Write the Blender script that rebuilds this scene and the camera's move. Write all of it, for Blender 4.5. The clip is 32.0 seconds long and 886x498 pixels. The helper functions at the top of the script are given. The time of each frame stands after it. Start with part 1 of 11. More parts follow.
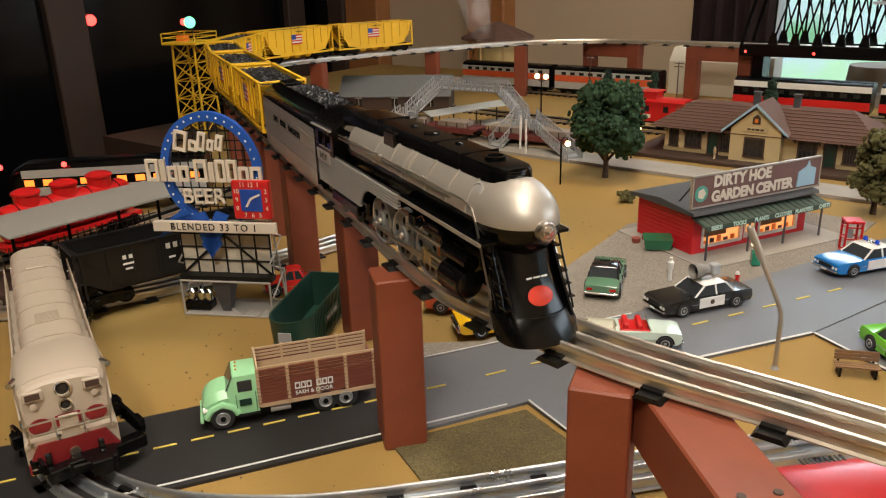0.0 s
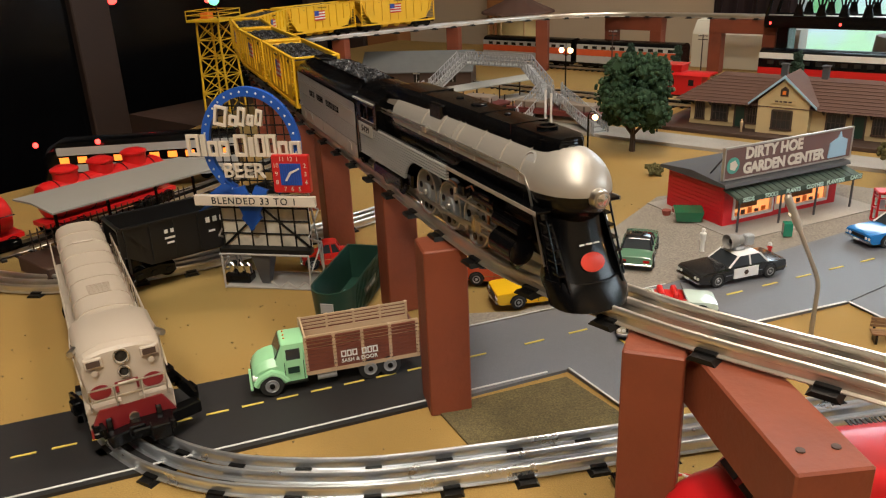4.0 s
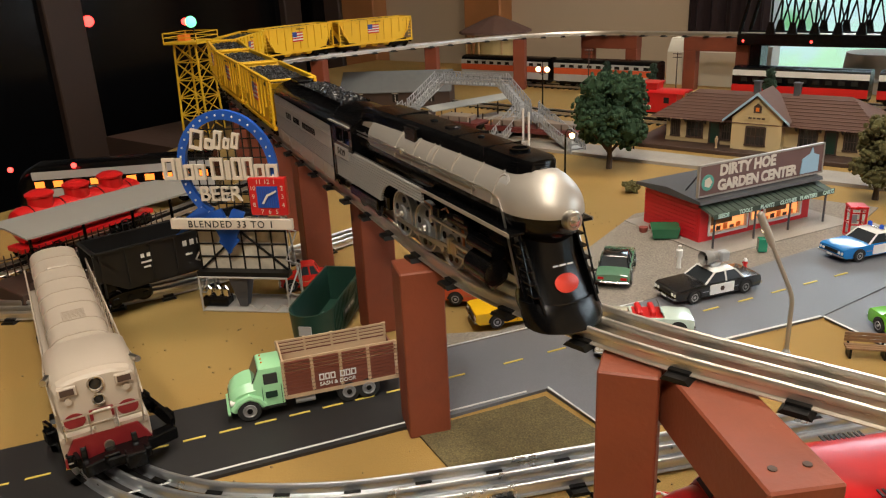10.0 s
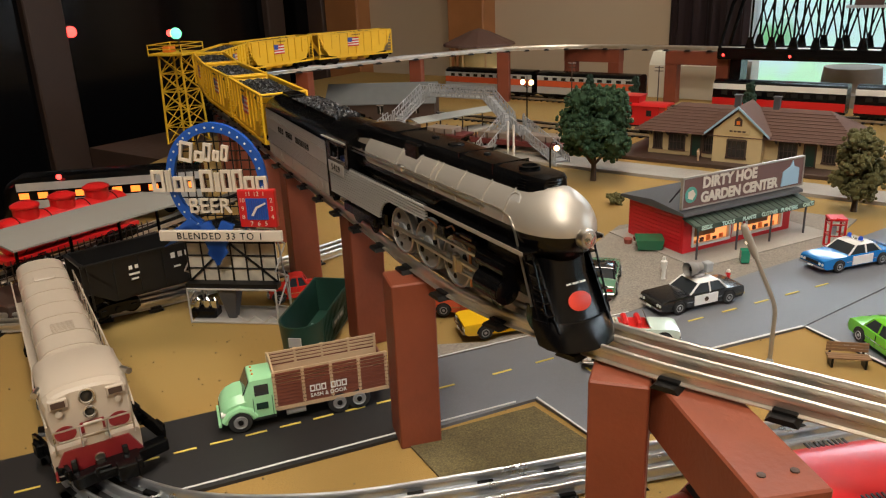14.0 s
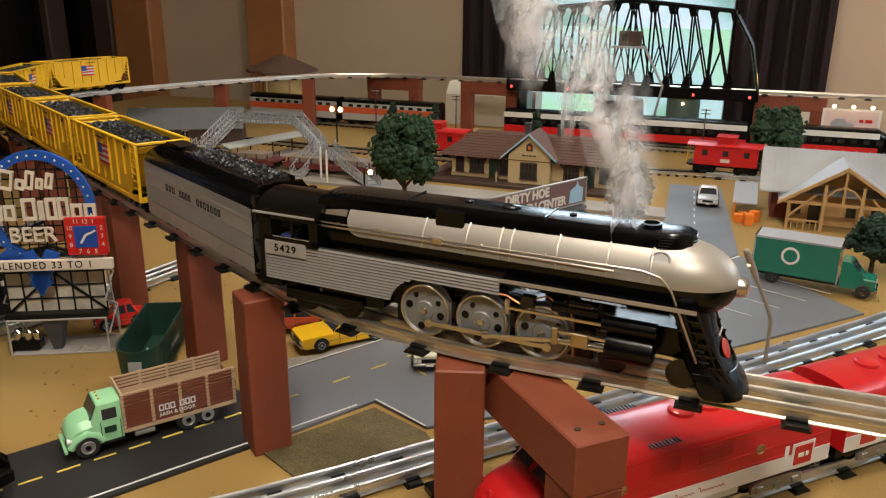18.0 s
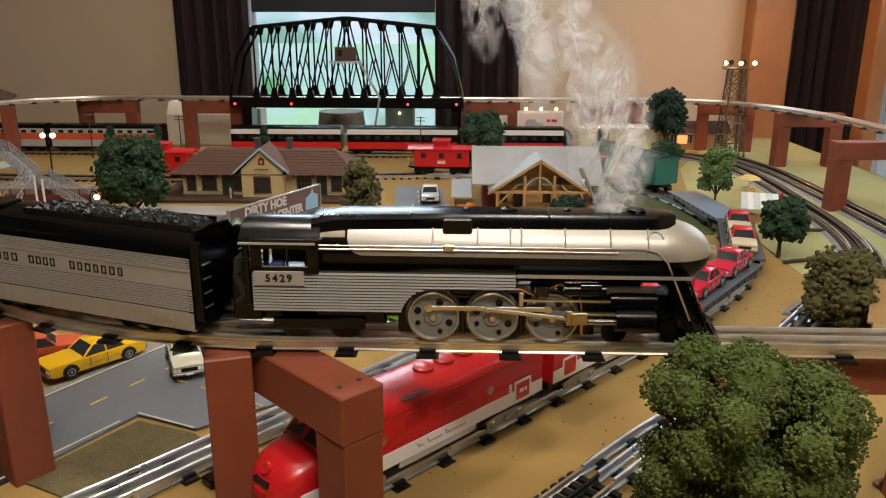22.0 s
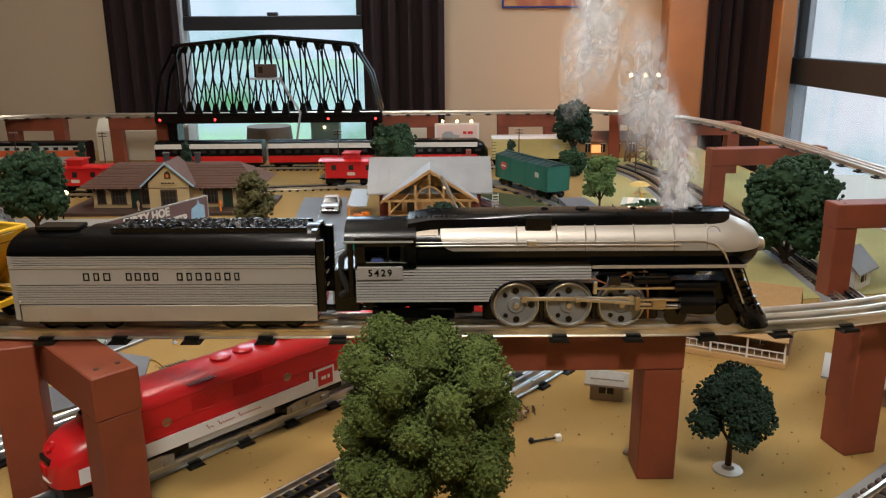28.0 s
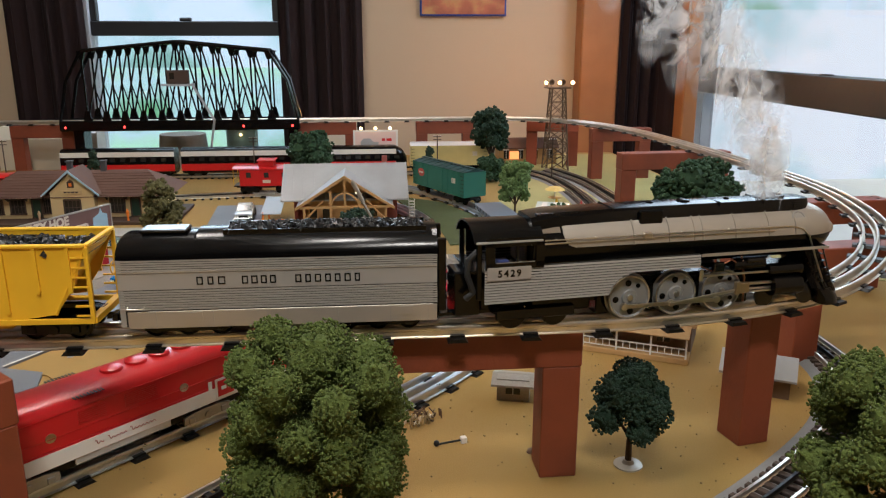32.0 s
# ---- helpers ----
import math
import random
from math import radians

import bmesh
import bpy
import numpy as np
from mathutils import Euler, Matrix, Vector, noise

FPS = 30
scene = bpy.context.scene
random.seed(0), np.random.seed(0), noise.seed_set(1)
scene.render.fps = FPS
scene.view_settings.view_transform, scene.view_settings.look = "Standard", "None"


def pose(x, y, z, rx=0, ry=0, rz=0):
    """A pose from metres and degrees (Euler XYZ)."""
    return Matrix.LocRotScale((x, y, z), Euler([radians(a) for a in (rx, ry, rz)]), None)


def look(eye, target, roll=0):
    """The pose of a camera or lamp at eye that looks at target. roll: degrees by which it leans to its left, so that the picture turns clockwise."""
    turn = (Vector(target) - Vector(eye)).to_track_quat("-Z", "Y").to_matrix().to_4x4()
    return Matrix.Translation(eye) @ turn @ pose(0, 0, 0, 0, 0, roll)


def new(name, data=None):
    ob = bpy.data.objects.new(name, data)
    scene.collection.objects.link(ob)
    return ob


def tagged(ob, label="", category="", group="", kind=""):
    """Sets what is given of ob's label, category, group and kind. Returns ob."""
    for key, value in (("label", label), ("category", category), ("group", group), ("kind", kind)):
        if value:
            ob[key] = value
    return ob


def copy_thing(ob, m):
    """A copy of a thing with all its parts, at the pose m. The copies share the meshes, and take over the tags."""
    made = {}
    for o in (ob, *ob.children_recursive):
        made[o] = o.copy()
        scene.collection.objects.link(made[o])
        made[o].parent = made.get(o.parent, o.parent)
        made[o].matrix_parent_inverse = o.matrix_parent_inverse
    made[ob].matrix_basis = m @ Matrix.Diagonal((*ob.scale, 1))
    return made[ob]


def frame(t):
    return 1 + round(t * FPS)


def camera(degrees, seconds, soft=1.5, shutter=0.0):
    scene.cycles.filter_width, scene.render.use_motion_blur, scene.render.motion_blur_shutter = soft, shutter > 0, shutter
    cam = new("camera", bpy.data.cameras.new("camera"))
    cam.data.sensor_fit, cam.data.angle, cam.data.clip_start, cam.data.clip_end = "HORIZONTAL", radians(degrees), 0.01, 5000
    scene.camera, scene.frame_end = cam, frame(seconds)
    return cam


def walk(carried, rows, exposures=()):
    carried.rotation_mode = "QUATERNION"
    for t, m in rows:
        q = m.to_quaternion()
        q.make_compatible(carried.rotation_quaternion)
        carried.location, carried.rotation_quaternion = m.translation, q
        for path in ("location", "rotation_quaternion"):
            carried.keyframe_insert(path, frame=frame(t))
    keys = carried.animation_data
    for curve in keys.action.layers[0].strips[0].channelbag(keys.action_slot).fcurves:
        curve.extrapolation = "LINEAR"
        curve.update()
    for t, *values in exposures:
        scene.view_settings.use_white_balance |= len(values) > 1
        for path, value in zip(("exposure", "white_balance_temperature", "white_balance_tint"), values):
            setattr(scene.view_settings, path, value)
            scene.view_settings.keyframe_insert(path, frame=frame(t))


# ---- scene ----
cam = camera(59.4, 32.0, 1.2)
METRES, EYE, TILT, LEAN, TURN = 8.0, 1.5, 0.0, 0.0, 0.0
PATH = [
    (0, (0.1198, 0.0664, 0.3649), (-1.0546, 1.552, -0.314), -1.7),
    (0.5, (0.1128, 0.0534, 0.3659), (-1.0746, 1.52, -0.331), -1.7),
    (1, (0.1078, 0.0454, 0.3659), (-1.0846, 1.5, -0.345), -1.7),
    (1.5, (0.1118, 0.0414, 0.3669), (-1.0786, 1.497, -0.347), -1.9),
    (2, (0.1128, 0.0404, 0.3659), (-1.0766, 1.495, -0.351), -2.0),
    (2.5, (0.1108, 0.0394, 0.3639), (-1.0766, 1.493, -0.358), -1.9),
    (3, (0.1098, 0.0404, 0.3629), (-1.0816, 1.49, -0.36), -2.0),
    (3.5, (0.1088, 0.0404, 0.3639), (-1.0816, 1.489, -0.364), -2.2),
    (5.5, (0.1088, 0.0414, 0.3649), (-1.0906, 1.48, -0.369), -2.9),
    (6, (0.1098, 0.0434, 0.3639), (-1.0766, 1.495, -0.362), -2.7),
    (6.5, (0.1098, 0.0414, 0.3639), (-1.0736, 1.499, -0.355), -2.6),
    (7, (0.1088, 0.0404, 0.3649), (-1.0756, 1.503, -0.344), -2.4),
    (7.5, (0.1128, 0.0424, 0.3659), (-1.0696, 1.51, -0.338), -2.5),
    (8, (0.1128, 0.0434, 0.3659), (-1.0616, 1.516, -0.339), -2.6),
    (8.5, (0.1128, 0.0434, 0.3659), (-1.0576, 1.52, -0.337), -2.6),
    (9, (0.1138, 0.0434, 0.3669), (-1.0546, 1.522, -0.336), -2.7),
    (9.5, (0.1128, 0.0434, 0.3669), (-1.0526, 1.527, -0.328), -2.7),
    (10, (0.1128, 0.0434, 0.3679), (-1.0516, 1.531, -0.324), -2.7),
    (10.5, (0.1128, 0.0424, 0.3679), (-1.0506, 1.531, -0.32), -2.7),
    (11, (0.1138, 0.0424, 0.3699), (-1.0486, 1.532, -0.32), -2.6),
    (11.5, (0.1118, 0.0404, 0.3699), (-1.0456, 1.534, -0.32), -2.4),
    (12, (0.1098, 0.0414, 0.3699), (-1.0486, 1.535, -0.316), -2.5),
    (12.5, (0.1108, 0.0404, 0.3709), (-1.0456, 1.539, -0.309), -2.6),
    (13, (0.1128, 0.0394, 0.3709), (-1.0406, 1.543, -0.303), -2.5),
    (13.5, (0.1118, 0.0364, 0.3719), (-1.0366, 1.545, -0.301), -2.4),
    (15.5, (0.1111, 0.0231, 0.3684), (-0.8881, 1.6469, -0.2711), -1.38),
    (16, (0.1094, 0.0128, 0.3738), (-0.8197, 1.6801, -0.2619), -0.92),
    (16.5, (0.1097, -0.0035, 0.3801), (-0.7543, 1.7014, -0.2486), -0.57),
    (17, (0.11, -0.0168, 0.3855), (-0.6899, 1.7196, -0.2424), 0.19),
    (17.5, (0.1121, -0.0306, 0.3881), (-0.6394, 1.7296, -0.2319), 0.39),
    (18, (0.1162, -0.0425, 0.3887), (-0.574, 1.7426, -0.2294), 0.48),
    (18.5, (0.1162, -0.0564, 0.3893), (-0.4905, 1.7596, -0.2239), 0.77),
    (19, (0.1133, -0.0682, 0.3899), (-0.401, 1.7746, -0.2254), 0.77),
    (19.5, (0.1169, -0.0796, 0.3926), (-0.3014, 1.7834, -0.231), 0.63),
    (20, (0.1175, -0.087, 0.3942), (-0.2148, 1.7942, -0.2267), 0.59),
    (20.5, (0.1151, -0.0964, 0.3969), (-0.1401, 1.7981, -0.2174), 0.55),
    (21, (0.1127, -0.1118, 0.3975), (-0.0775, 1.7899, -0.212), 0.6),
    (21.5, (0.1073, -0.1255, 0.3964), (-0.0019, 1.7841, -0.1987), 0.88),
    (22, (0.1258, -0.1202, 0.3912), (0.0886, 1.7973, -0.1814), 0.16),
    (22.5, (0.1684, -0.1469, 0.406), (0.1472, 1.7665, -0.1762), 0.24),
    (23, (0.208, -0.1596, 0.4099), (0.1538, 1.7447, -0.1959), 0.62),
    (23.5, (0.2546, -0.1708, 0.4054), (0.1505, 1.7278, -0.2106), 0.62),
    (24, (0.2792, -0.1771, 0.4039), (0.1332, 1.7218, -0.1974), 0.61),
    (24.5, (0.2928, -0.1733, 0.4024), (0.1439, 1.7299, -0.1821), -0.0),
    (25, (0.2974, -0.1776, 0.3999), (0.1846, 1.7299, -0.1758), -0.01),
    (25.5, (0.298, -0.1828, 0.3974), (0.2112, 1.729, -0.1666), 0.18),
    (27.5, (0.3083, -0.1938, 0.3983), (0.298, 1.7212, -0.1455), -0.15),
    (28, (0.3139, -0.194, 0.3978), (0.3207, 1.7223, -0.1392), -0.46),
    (28.5, (0.3172, -0.1946, 0.3969), (0.3415, 1.7224, -0.1348), -0.54),
    (29, (0.3224, -0.1972, 0.3969), (0.3753, 1.7206, -0.1294), -0.52),
    (29.5, (0.3297, -0.1958, 0.396), (0.4161, 1.7207, -0.127), -0.5),
    (30, (0.337, -0.1964, 0.394), (0.4589, 1.7188, -0.1226), -0.38),
    (30.5, (0.3393, -0.1971, 0.3941), (0.4867, 1.7169, -0.1192), -0.36),
    (31, (0.3406, -0.1947, 0.3912), (0.5015, 1.7171, -0.1228), -0.24),
    (31.5, (0.3398, -0.1913, 0.3892), (0.5123, 1.7182, -0.1264), -0.02),
    (32, (0.3421, -0.1909, 0.3893), (0.5281, 1.7173, -0.124), 0.0),
]
EXPOSURES = [(0, 0.04, 6330, 10), (15.5, -0.04, 6250, 10), (19, -0.12, 6150, 10), (24, -0.19, 6080, 10), (28, -0.19, 5880, 10), (32, -0.22, 5750, 10)]
walk(cam, [(t, look(eye, target, roll)) for t, eye, target, roll in PATH], EXPOSURES)

# ---- world, sun, lamps ----
world = bpy.data.worlds.new("world")
scene.world = world
world.use_nodes = True
wn = world.node_tree.nodes
sky = wn.new("ShaderNodeTexSky")
sky.sky_type, sky.sun_disc = "NISHITA", False
sky.sun_elevation, sky.sun_rotation = radians(57), radians(211)
world.node_tree.links.new(sky.outputs[0], wn["Background"].inputs[0])
wn["Background"].inputs[1].default_value = 0.12


def area_lamp(name, m, sx, sy, watts, color):
    d = bpy.data.lights.new(name, "AREA")
    d.shape, d.size, d.size_y, d.energy, d.color = "RECTANGLE", sx, sy, watts, color
    ob = new(name, d)
    ob.matrix_world = m
    return ob


# ---- geometry helpers ----
class Geo:
    """Collects vertices and faces of one mesh."""

    def __init__(self):
        self.v, self.f = [], []

    def add(self, verts, faces):
        n = len(self.v)
        self.v += [tuple(p) for p in verts]
        self.f += [tuple(n + i for i in q) for q in faces]
        return self

    def box(self, x0, x1, y0, y1, z0, z1, b=0.0, m=None):
        """A box; b: its chamfer."""
        if b <= 0:
            vs = [(x, y, z) for z in (z0, z1) for y in (y0, y1) for x in (x0, x1)]
            fs = [(0, 2, 3, 1), (4, 5, 7, 6), (0, 1, 5, 4), (2, 6, 7, 3), (0, 4, 6, 2), (1, 3, 7, 5)]
        else:
            vs, at = [], {}
            for i, x in enumerate((x0, x1)):
                for j, y in enumerate((y0, y1)):
                    for k, z in enumerate((z0, z1)):
                        dx, dy, dz = b - 2 * b * i, b - 2 * b * j, b - 2 * b * k
                        for a, p in enumerate(((x, y + dy, z + dz), (x + dx, y, z + dz), (x + dx, y + dy, z))):
                            at[i, j, k, a] = len(vs)
                            vs.append(p)
            g = lambda i, j, k, a: at[i, j, k, a]  # noqa: E731
            fs = [(g(0, 0, 0, 0), g(0, 0, 1, 0), g(0, 1, 1, 0), g(0, 1, 0, 0)), (g(1, 0, 0, 0), g(1, 1, 0, 0), g(1, 1, 1, 0), g(1, 0, 1, 0)),
                  (g(0, 0, 0, 1), g(1, 0, 0, 1), g(1, 0, 1, 1), g(0, 0, 1, 1)), (g(0, 1, 0, 1), g(0, 1, 1, 1), g(1, 1, 1, 1), g(1, 1, 0, 1)),
                  (g(0, 0, 0, 2), g(0, 1, 0, 2), g(1, 1, 0, 2), g(1, 0, 0, 2)), (g(0, 0, 1, 2), g(1, 0, 1, 2), g(1, 1, 1, 2), g(0, 1, 1, 2))]
            for i in (0, 1):
                for j in (0, 1):
                    fs.append((g(i, j, 0, 0), g(i, j, 1, 0), g(i, j, 1, 1), g(i, j, 0, 1)))
                for k in (0, 1):
                    fs.append((g(i, 0, k, 0), g(i, 1, k, 0), g(i, 1, k, 2), g(i, 0, k, 2)))
            for j in (0, 1):
                for k in (0, 1):
                    fs.append((g(0, j, k, 1), g(1, j, k, 1), g(1, j, k, 2), g(0, j, k, 2)))
            for i in (0, 1):
                for j in (0, 1):
                    for k in (0, 1):
                        fs.append((g(i, j, k, 0), g(i, j, k, 1), g(i, j, k, 2)))
        if m is not None:
            vs = [m @ Vector(p) for p in vs]
        return self.add(vs, fs)

    def tube(self, pts, r, n=8, closed=False, r1=None):
        """A round bar along the points; r1: its radius at the end."""
        pts = [Vector(p) for p in pts]
        rings, up = [], None
        for i, p in enumerate(pts):
            a, b = pts[max(i - 1, 0)], pts[min(i + 1, len(pts) - 1)]
            if closed:
                a, b = pts[i - 1], pts[(i + 1) % len(pts)]
            d = (b - a).normalized()
            if up is None:
                up = d.orthogonal().normalized()
            up = (up - d * up.dot(d)).normalized()
            w = d.cross(up)
            rr = r if r1 is None else r + (r1 - r) * i / max(len(pts) - 1, 1)
            rings.append([p + (up * math.cos(2 * math.pi * k / n) + w * math.sin(2 * math.pi * k / n)) * rr for k in range(n)])
        vs = [q for ring in rings for q in ring]
        fs = []
        m = len(rings)
        for i in range(m if closed else m - 1):
            for k in range(n):
                a, b = i * n, ((i + 1) % m) * n
                fs.append((a + k, a + (k + 1) % n, b + (k + 1) % n, b + k))
        if not closed:
            fs += [tuple(range(n))[::-1], tuple(range((m - 1) * n, m * n))]
        return self.add(vs, fs)

    def cyl(self, p0, p1, r, n=16, r1=None):
        return self.tube([p0, p1], r, n, r1=r1)

    def lathe(self, prof, n=24, m=None, a0=0.0, a1=360.0):
        """prof: (radius, height) pairs turned about z."""
        full = abs(a1 - a0) > 359.9
        k = n if full else n + 1
        vs = []
        for r, z in prof:
            for i in range(k):
                a = radians(a0 + (a1 - a0) * i / n)
                vs.append((r * math.cos(a), r * math.sin(a), z))
        fs = []
        for j in range(len(prof) - 1):
            for i in range(n):
                i2 = (i + 1) % k
                fs.append((j * k + i, j * k + i2, (j + 1) * k + i2, (j + 1) * k + i))
        if full:
            if prof[0][0] > 1e-6:
                fs.append(tuple(range(k))[::-1])
            if prof[-1][0] > 1e-6:
                fs.append(tuple(range((len(prof) - 1) * k, len(prof) * k)))
        if m is not None:
            vs = [m @ Vector(p) for p in vs]
        return self.add(vs, fs)

    def prism(self, poly, lo, hi, axis="y", m=None):
        """A polygon pushed along an axis. axis y: polygon in (x, z); x: in (y, z); z: in (x, y)."""
        n = len(poly)
        place = {"y": lambda a, b, c: (a, c, b), "x": lambda a, b, c: (c, a, b), "z": lambda a, b, c: (a, b, c)}[axis]
        vs = [place(a, b, lo) for a, b in poly] + [place(a, b, hi) for a, b in poly]
        fs = [tuple(range(n)), tuple(range(n, 2 * n))[::-1]] + [(i, n + i, n + (i + 1) % n, (i + 1) % n) for i in range(n)]
        if m is not None:
            vs = [m @ Vector(p) for p in vs]
        return self.add(vs, fs)

    def loft(self, sections, caps=True, closed=True):
        """Skins rings of equally many points."""
        n, base = len(sections[0]), []
        for s in sections:
            base += [tuple(p) for p in s]
        fs = []
        for j in range(len(sections) - 1):
            for i in range(n if closed else n - 1):
                i2 = (i + 1) % n
                fs.append((j * n + i, j * n + i2, (j + 1) * n + i2, (j + 1) * n + i))
        if caps and closed:
            fs += [tuple(range(n))[::-1], tuple(range((len(sections) - 1) * n, len(sections) * n))]
        return self.add(base, fs)

    def sweep(self, line, profile, closed=False):
        """A profile of (across, up) pairs carried along a level line of (x, y, z)."""
        rings, m = [], len(line)
        for i in range(m):
            a = Vector(line[i - 1] if closed or i else line[0])
            b = Vector(line[(i + 1) % m] if closed or i < m - 1 else line[-1])
            d = (b - a).normalized()
            w = Vector((d.y, -d.x, 0)).normalized()
            p = Vector(line[i])
            rings.append([p + w * c + Vector((0, 0, h)) for c, h in profile])
        if closed:
            rings.append(rings[0])
        return self.loft(rings, caps=not closed)

    def ball(self, c, r, n=10, k=6, squash=1.0):
        prof = [(r * math.sin(math.pi * j / k), -r * squash * math.cos(math.pi * j / k)) for j in range(k + 1)]
        prof[0], prof[-1] = (1e-5, prof[0][1]), (1e-5, prof[-1][1])
        return self.lathe(prof, n, Matrix.Translation(c))


MESHES = {}


def mesh_of(name, geo, material, smooth=35.0):
    me = bpy.data.meshes.new(name)
    me.from_pydata(geo.v, [], geo.f)
    bm = bmesh.new()
    bm.from_mesh(me)
    bmesh.ops.recalc_face_normals(bm, faces=bm.faces)
    if smooth > 0:
        lim = radians(smooth)
        for fa in bm.faces:
            fa.smooth = True
        for ed in bm.edges:
            ed.smooth = len(ed.link_faces) == 2 and ed.calc_face_angle(0.0) < lim
    bm.to_mesh(me)
    bm.free()
    if material is not None:
        me.materials.append(material)
    return me


def thing(name, label, category, m=None, group="", kind=""):
    ob = new(name)
    ob.empty_display_size = 0.02
    if m is not None:
        ob.matrix_basis = m
    return tagged(ob, label, category, group, kind)


def part(name, geo, material, parent=None, label="", m=None, smooth=35.0):
    ob = new(name, mesh_of(name, geo, material, smooth))
    ob.parent = parent
    if m is not None:
        ob.matrix_basis = m
    if label:
        ob["label"] = label
    return ob


def solid(name, geo, material, label, category, m=None, group="", kind="", smooth=35.0):
    ob = part(name, geo, material, None, "", m, smooth)
    return tagged(ob, label, category, group, kind)


def again(ob, parent, m):
    """The same part once more, on the same mesh."""
    o = ob.copy()
    scene.collection.objects.link(o)
    o.parent = parent
    o.matrix_basis = m
    return o


def smooth_line(pts, step=0.02, closed=False):
    """Points at even steps along a Catmull-Rom curve."""
    p = [Vector((*q, 0.0)) if len(q) == 2 else Vector(q) for q in pts]
    n, fine = len(p), []
    for i in range(n if closed else n - 1):
        a, b, c, d = (p[(i + k) % n] if closed else p[min(max(i + k, 0), n - 1)] for k in (-1, 0, 1, 2))
        for j in range(24):
            t = j / 24
            fine.append(0.5 * (2 * b + (c - a) * t + (2 * a - 5 * b + 4 * c - d) * t * t + (3 * b - a - 3 * c + d) * t ** 3))
    fine.append(p[0] if closed else p[-1])
    cum = [0.0]
    for a, b in zip(fine, fine[1:]):
        cum.append(cum[-1] + (b - a).length)
    out, k, count = [], 0, max(2, round(cum[-1] / step))
    for i in range(count + (0 if closed else 1)):
        s = cum[-1] * i / count
        while k < len(cum) - 2 and cum[k + 1] < s:
            k += 1
        u = (s - cum[k]) / max(cum[k + 1] - cum[k], 1e-9)
        out.append(fine[k].lerp(fine[k + 1], u))
    return out


def inside(p, poly):
    x, y, c = p[0], p[1], False
    for i in range(len(poly)):
        (x0, y0), (x1, y1) = poly[i - 1], poly[i]
        if (y0 > y) != (y1 > y) and x < (x1 - x0) * (y - y0) / (y1 - y0) + x0:
            c = not c
    return c


# ---- large lights ----
area_lamp("ceiling_lamp", pose(0.0, 0.22, 1.70), 0.24, 0.24, 17, (1.0, 0.89, 0.74))
area_lamp("second_ceiling_lamp", pose(0.36, -0.75, 1.70), 0.32, 0.28, 32, (1.0, 0.89, 0.74))
area_lamp("third_ceiling_lamp", pose(-0.25, 1.28, 1.70), 0.3, 0.3, 15, (1.0, 0.86, 0.70))
area_lamp("back_window_daylight", look((-0.28, 2.69, 0.88), (-0.28, 1.2, 0.3)), 0.6, 0.42, 7, (0.80, 0.92, 1.0))
area_lamp("side_window_daylight", look((1.44, 1.68, 0.88), (0.3, 1.5, 0.2)), 1.4, 0.42, 12, (0.82, 0.93, 1.0))
glim = bpy.data.lights.new("floodlight_glow", "POINT")
glim.energy, glim.color, glim.shadow_soft_size = 3.6, (1.0, 0.44, 0.15), 0.012
new("floodlight_glow", glim).matrix_world = pose(0.925, 2.215, 0.335)
day = bpy.data.lights.new("sun", "SUN")
day.energy, day.angle, day.color = 4.0, radians(0.5), (1.0, 0.95, 0.88)
new("sun", day).matrix_world = look((-3.0, -5.0, 9.0), (0, 0, 0))

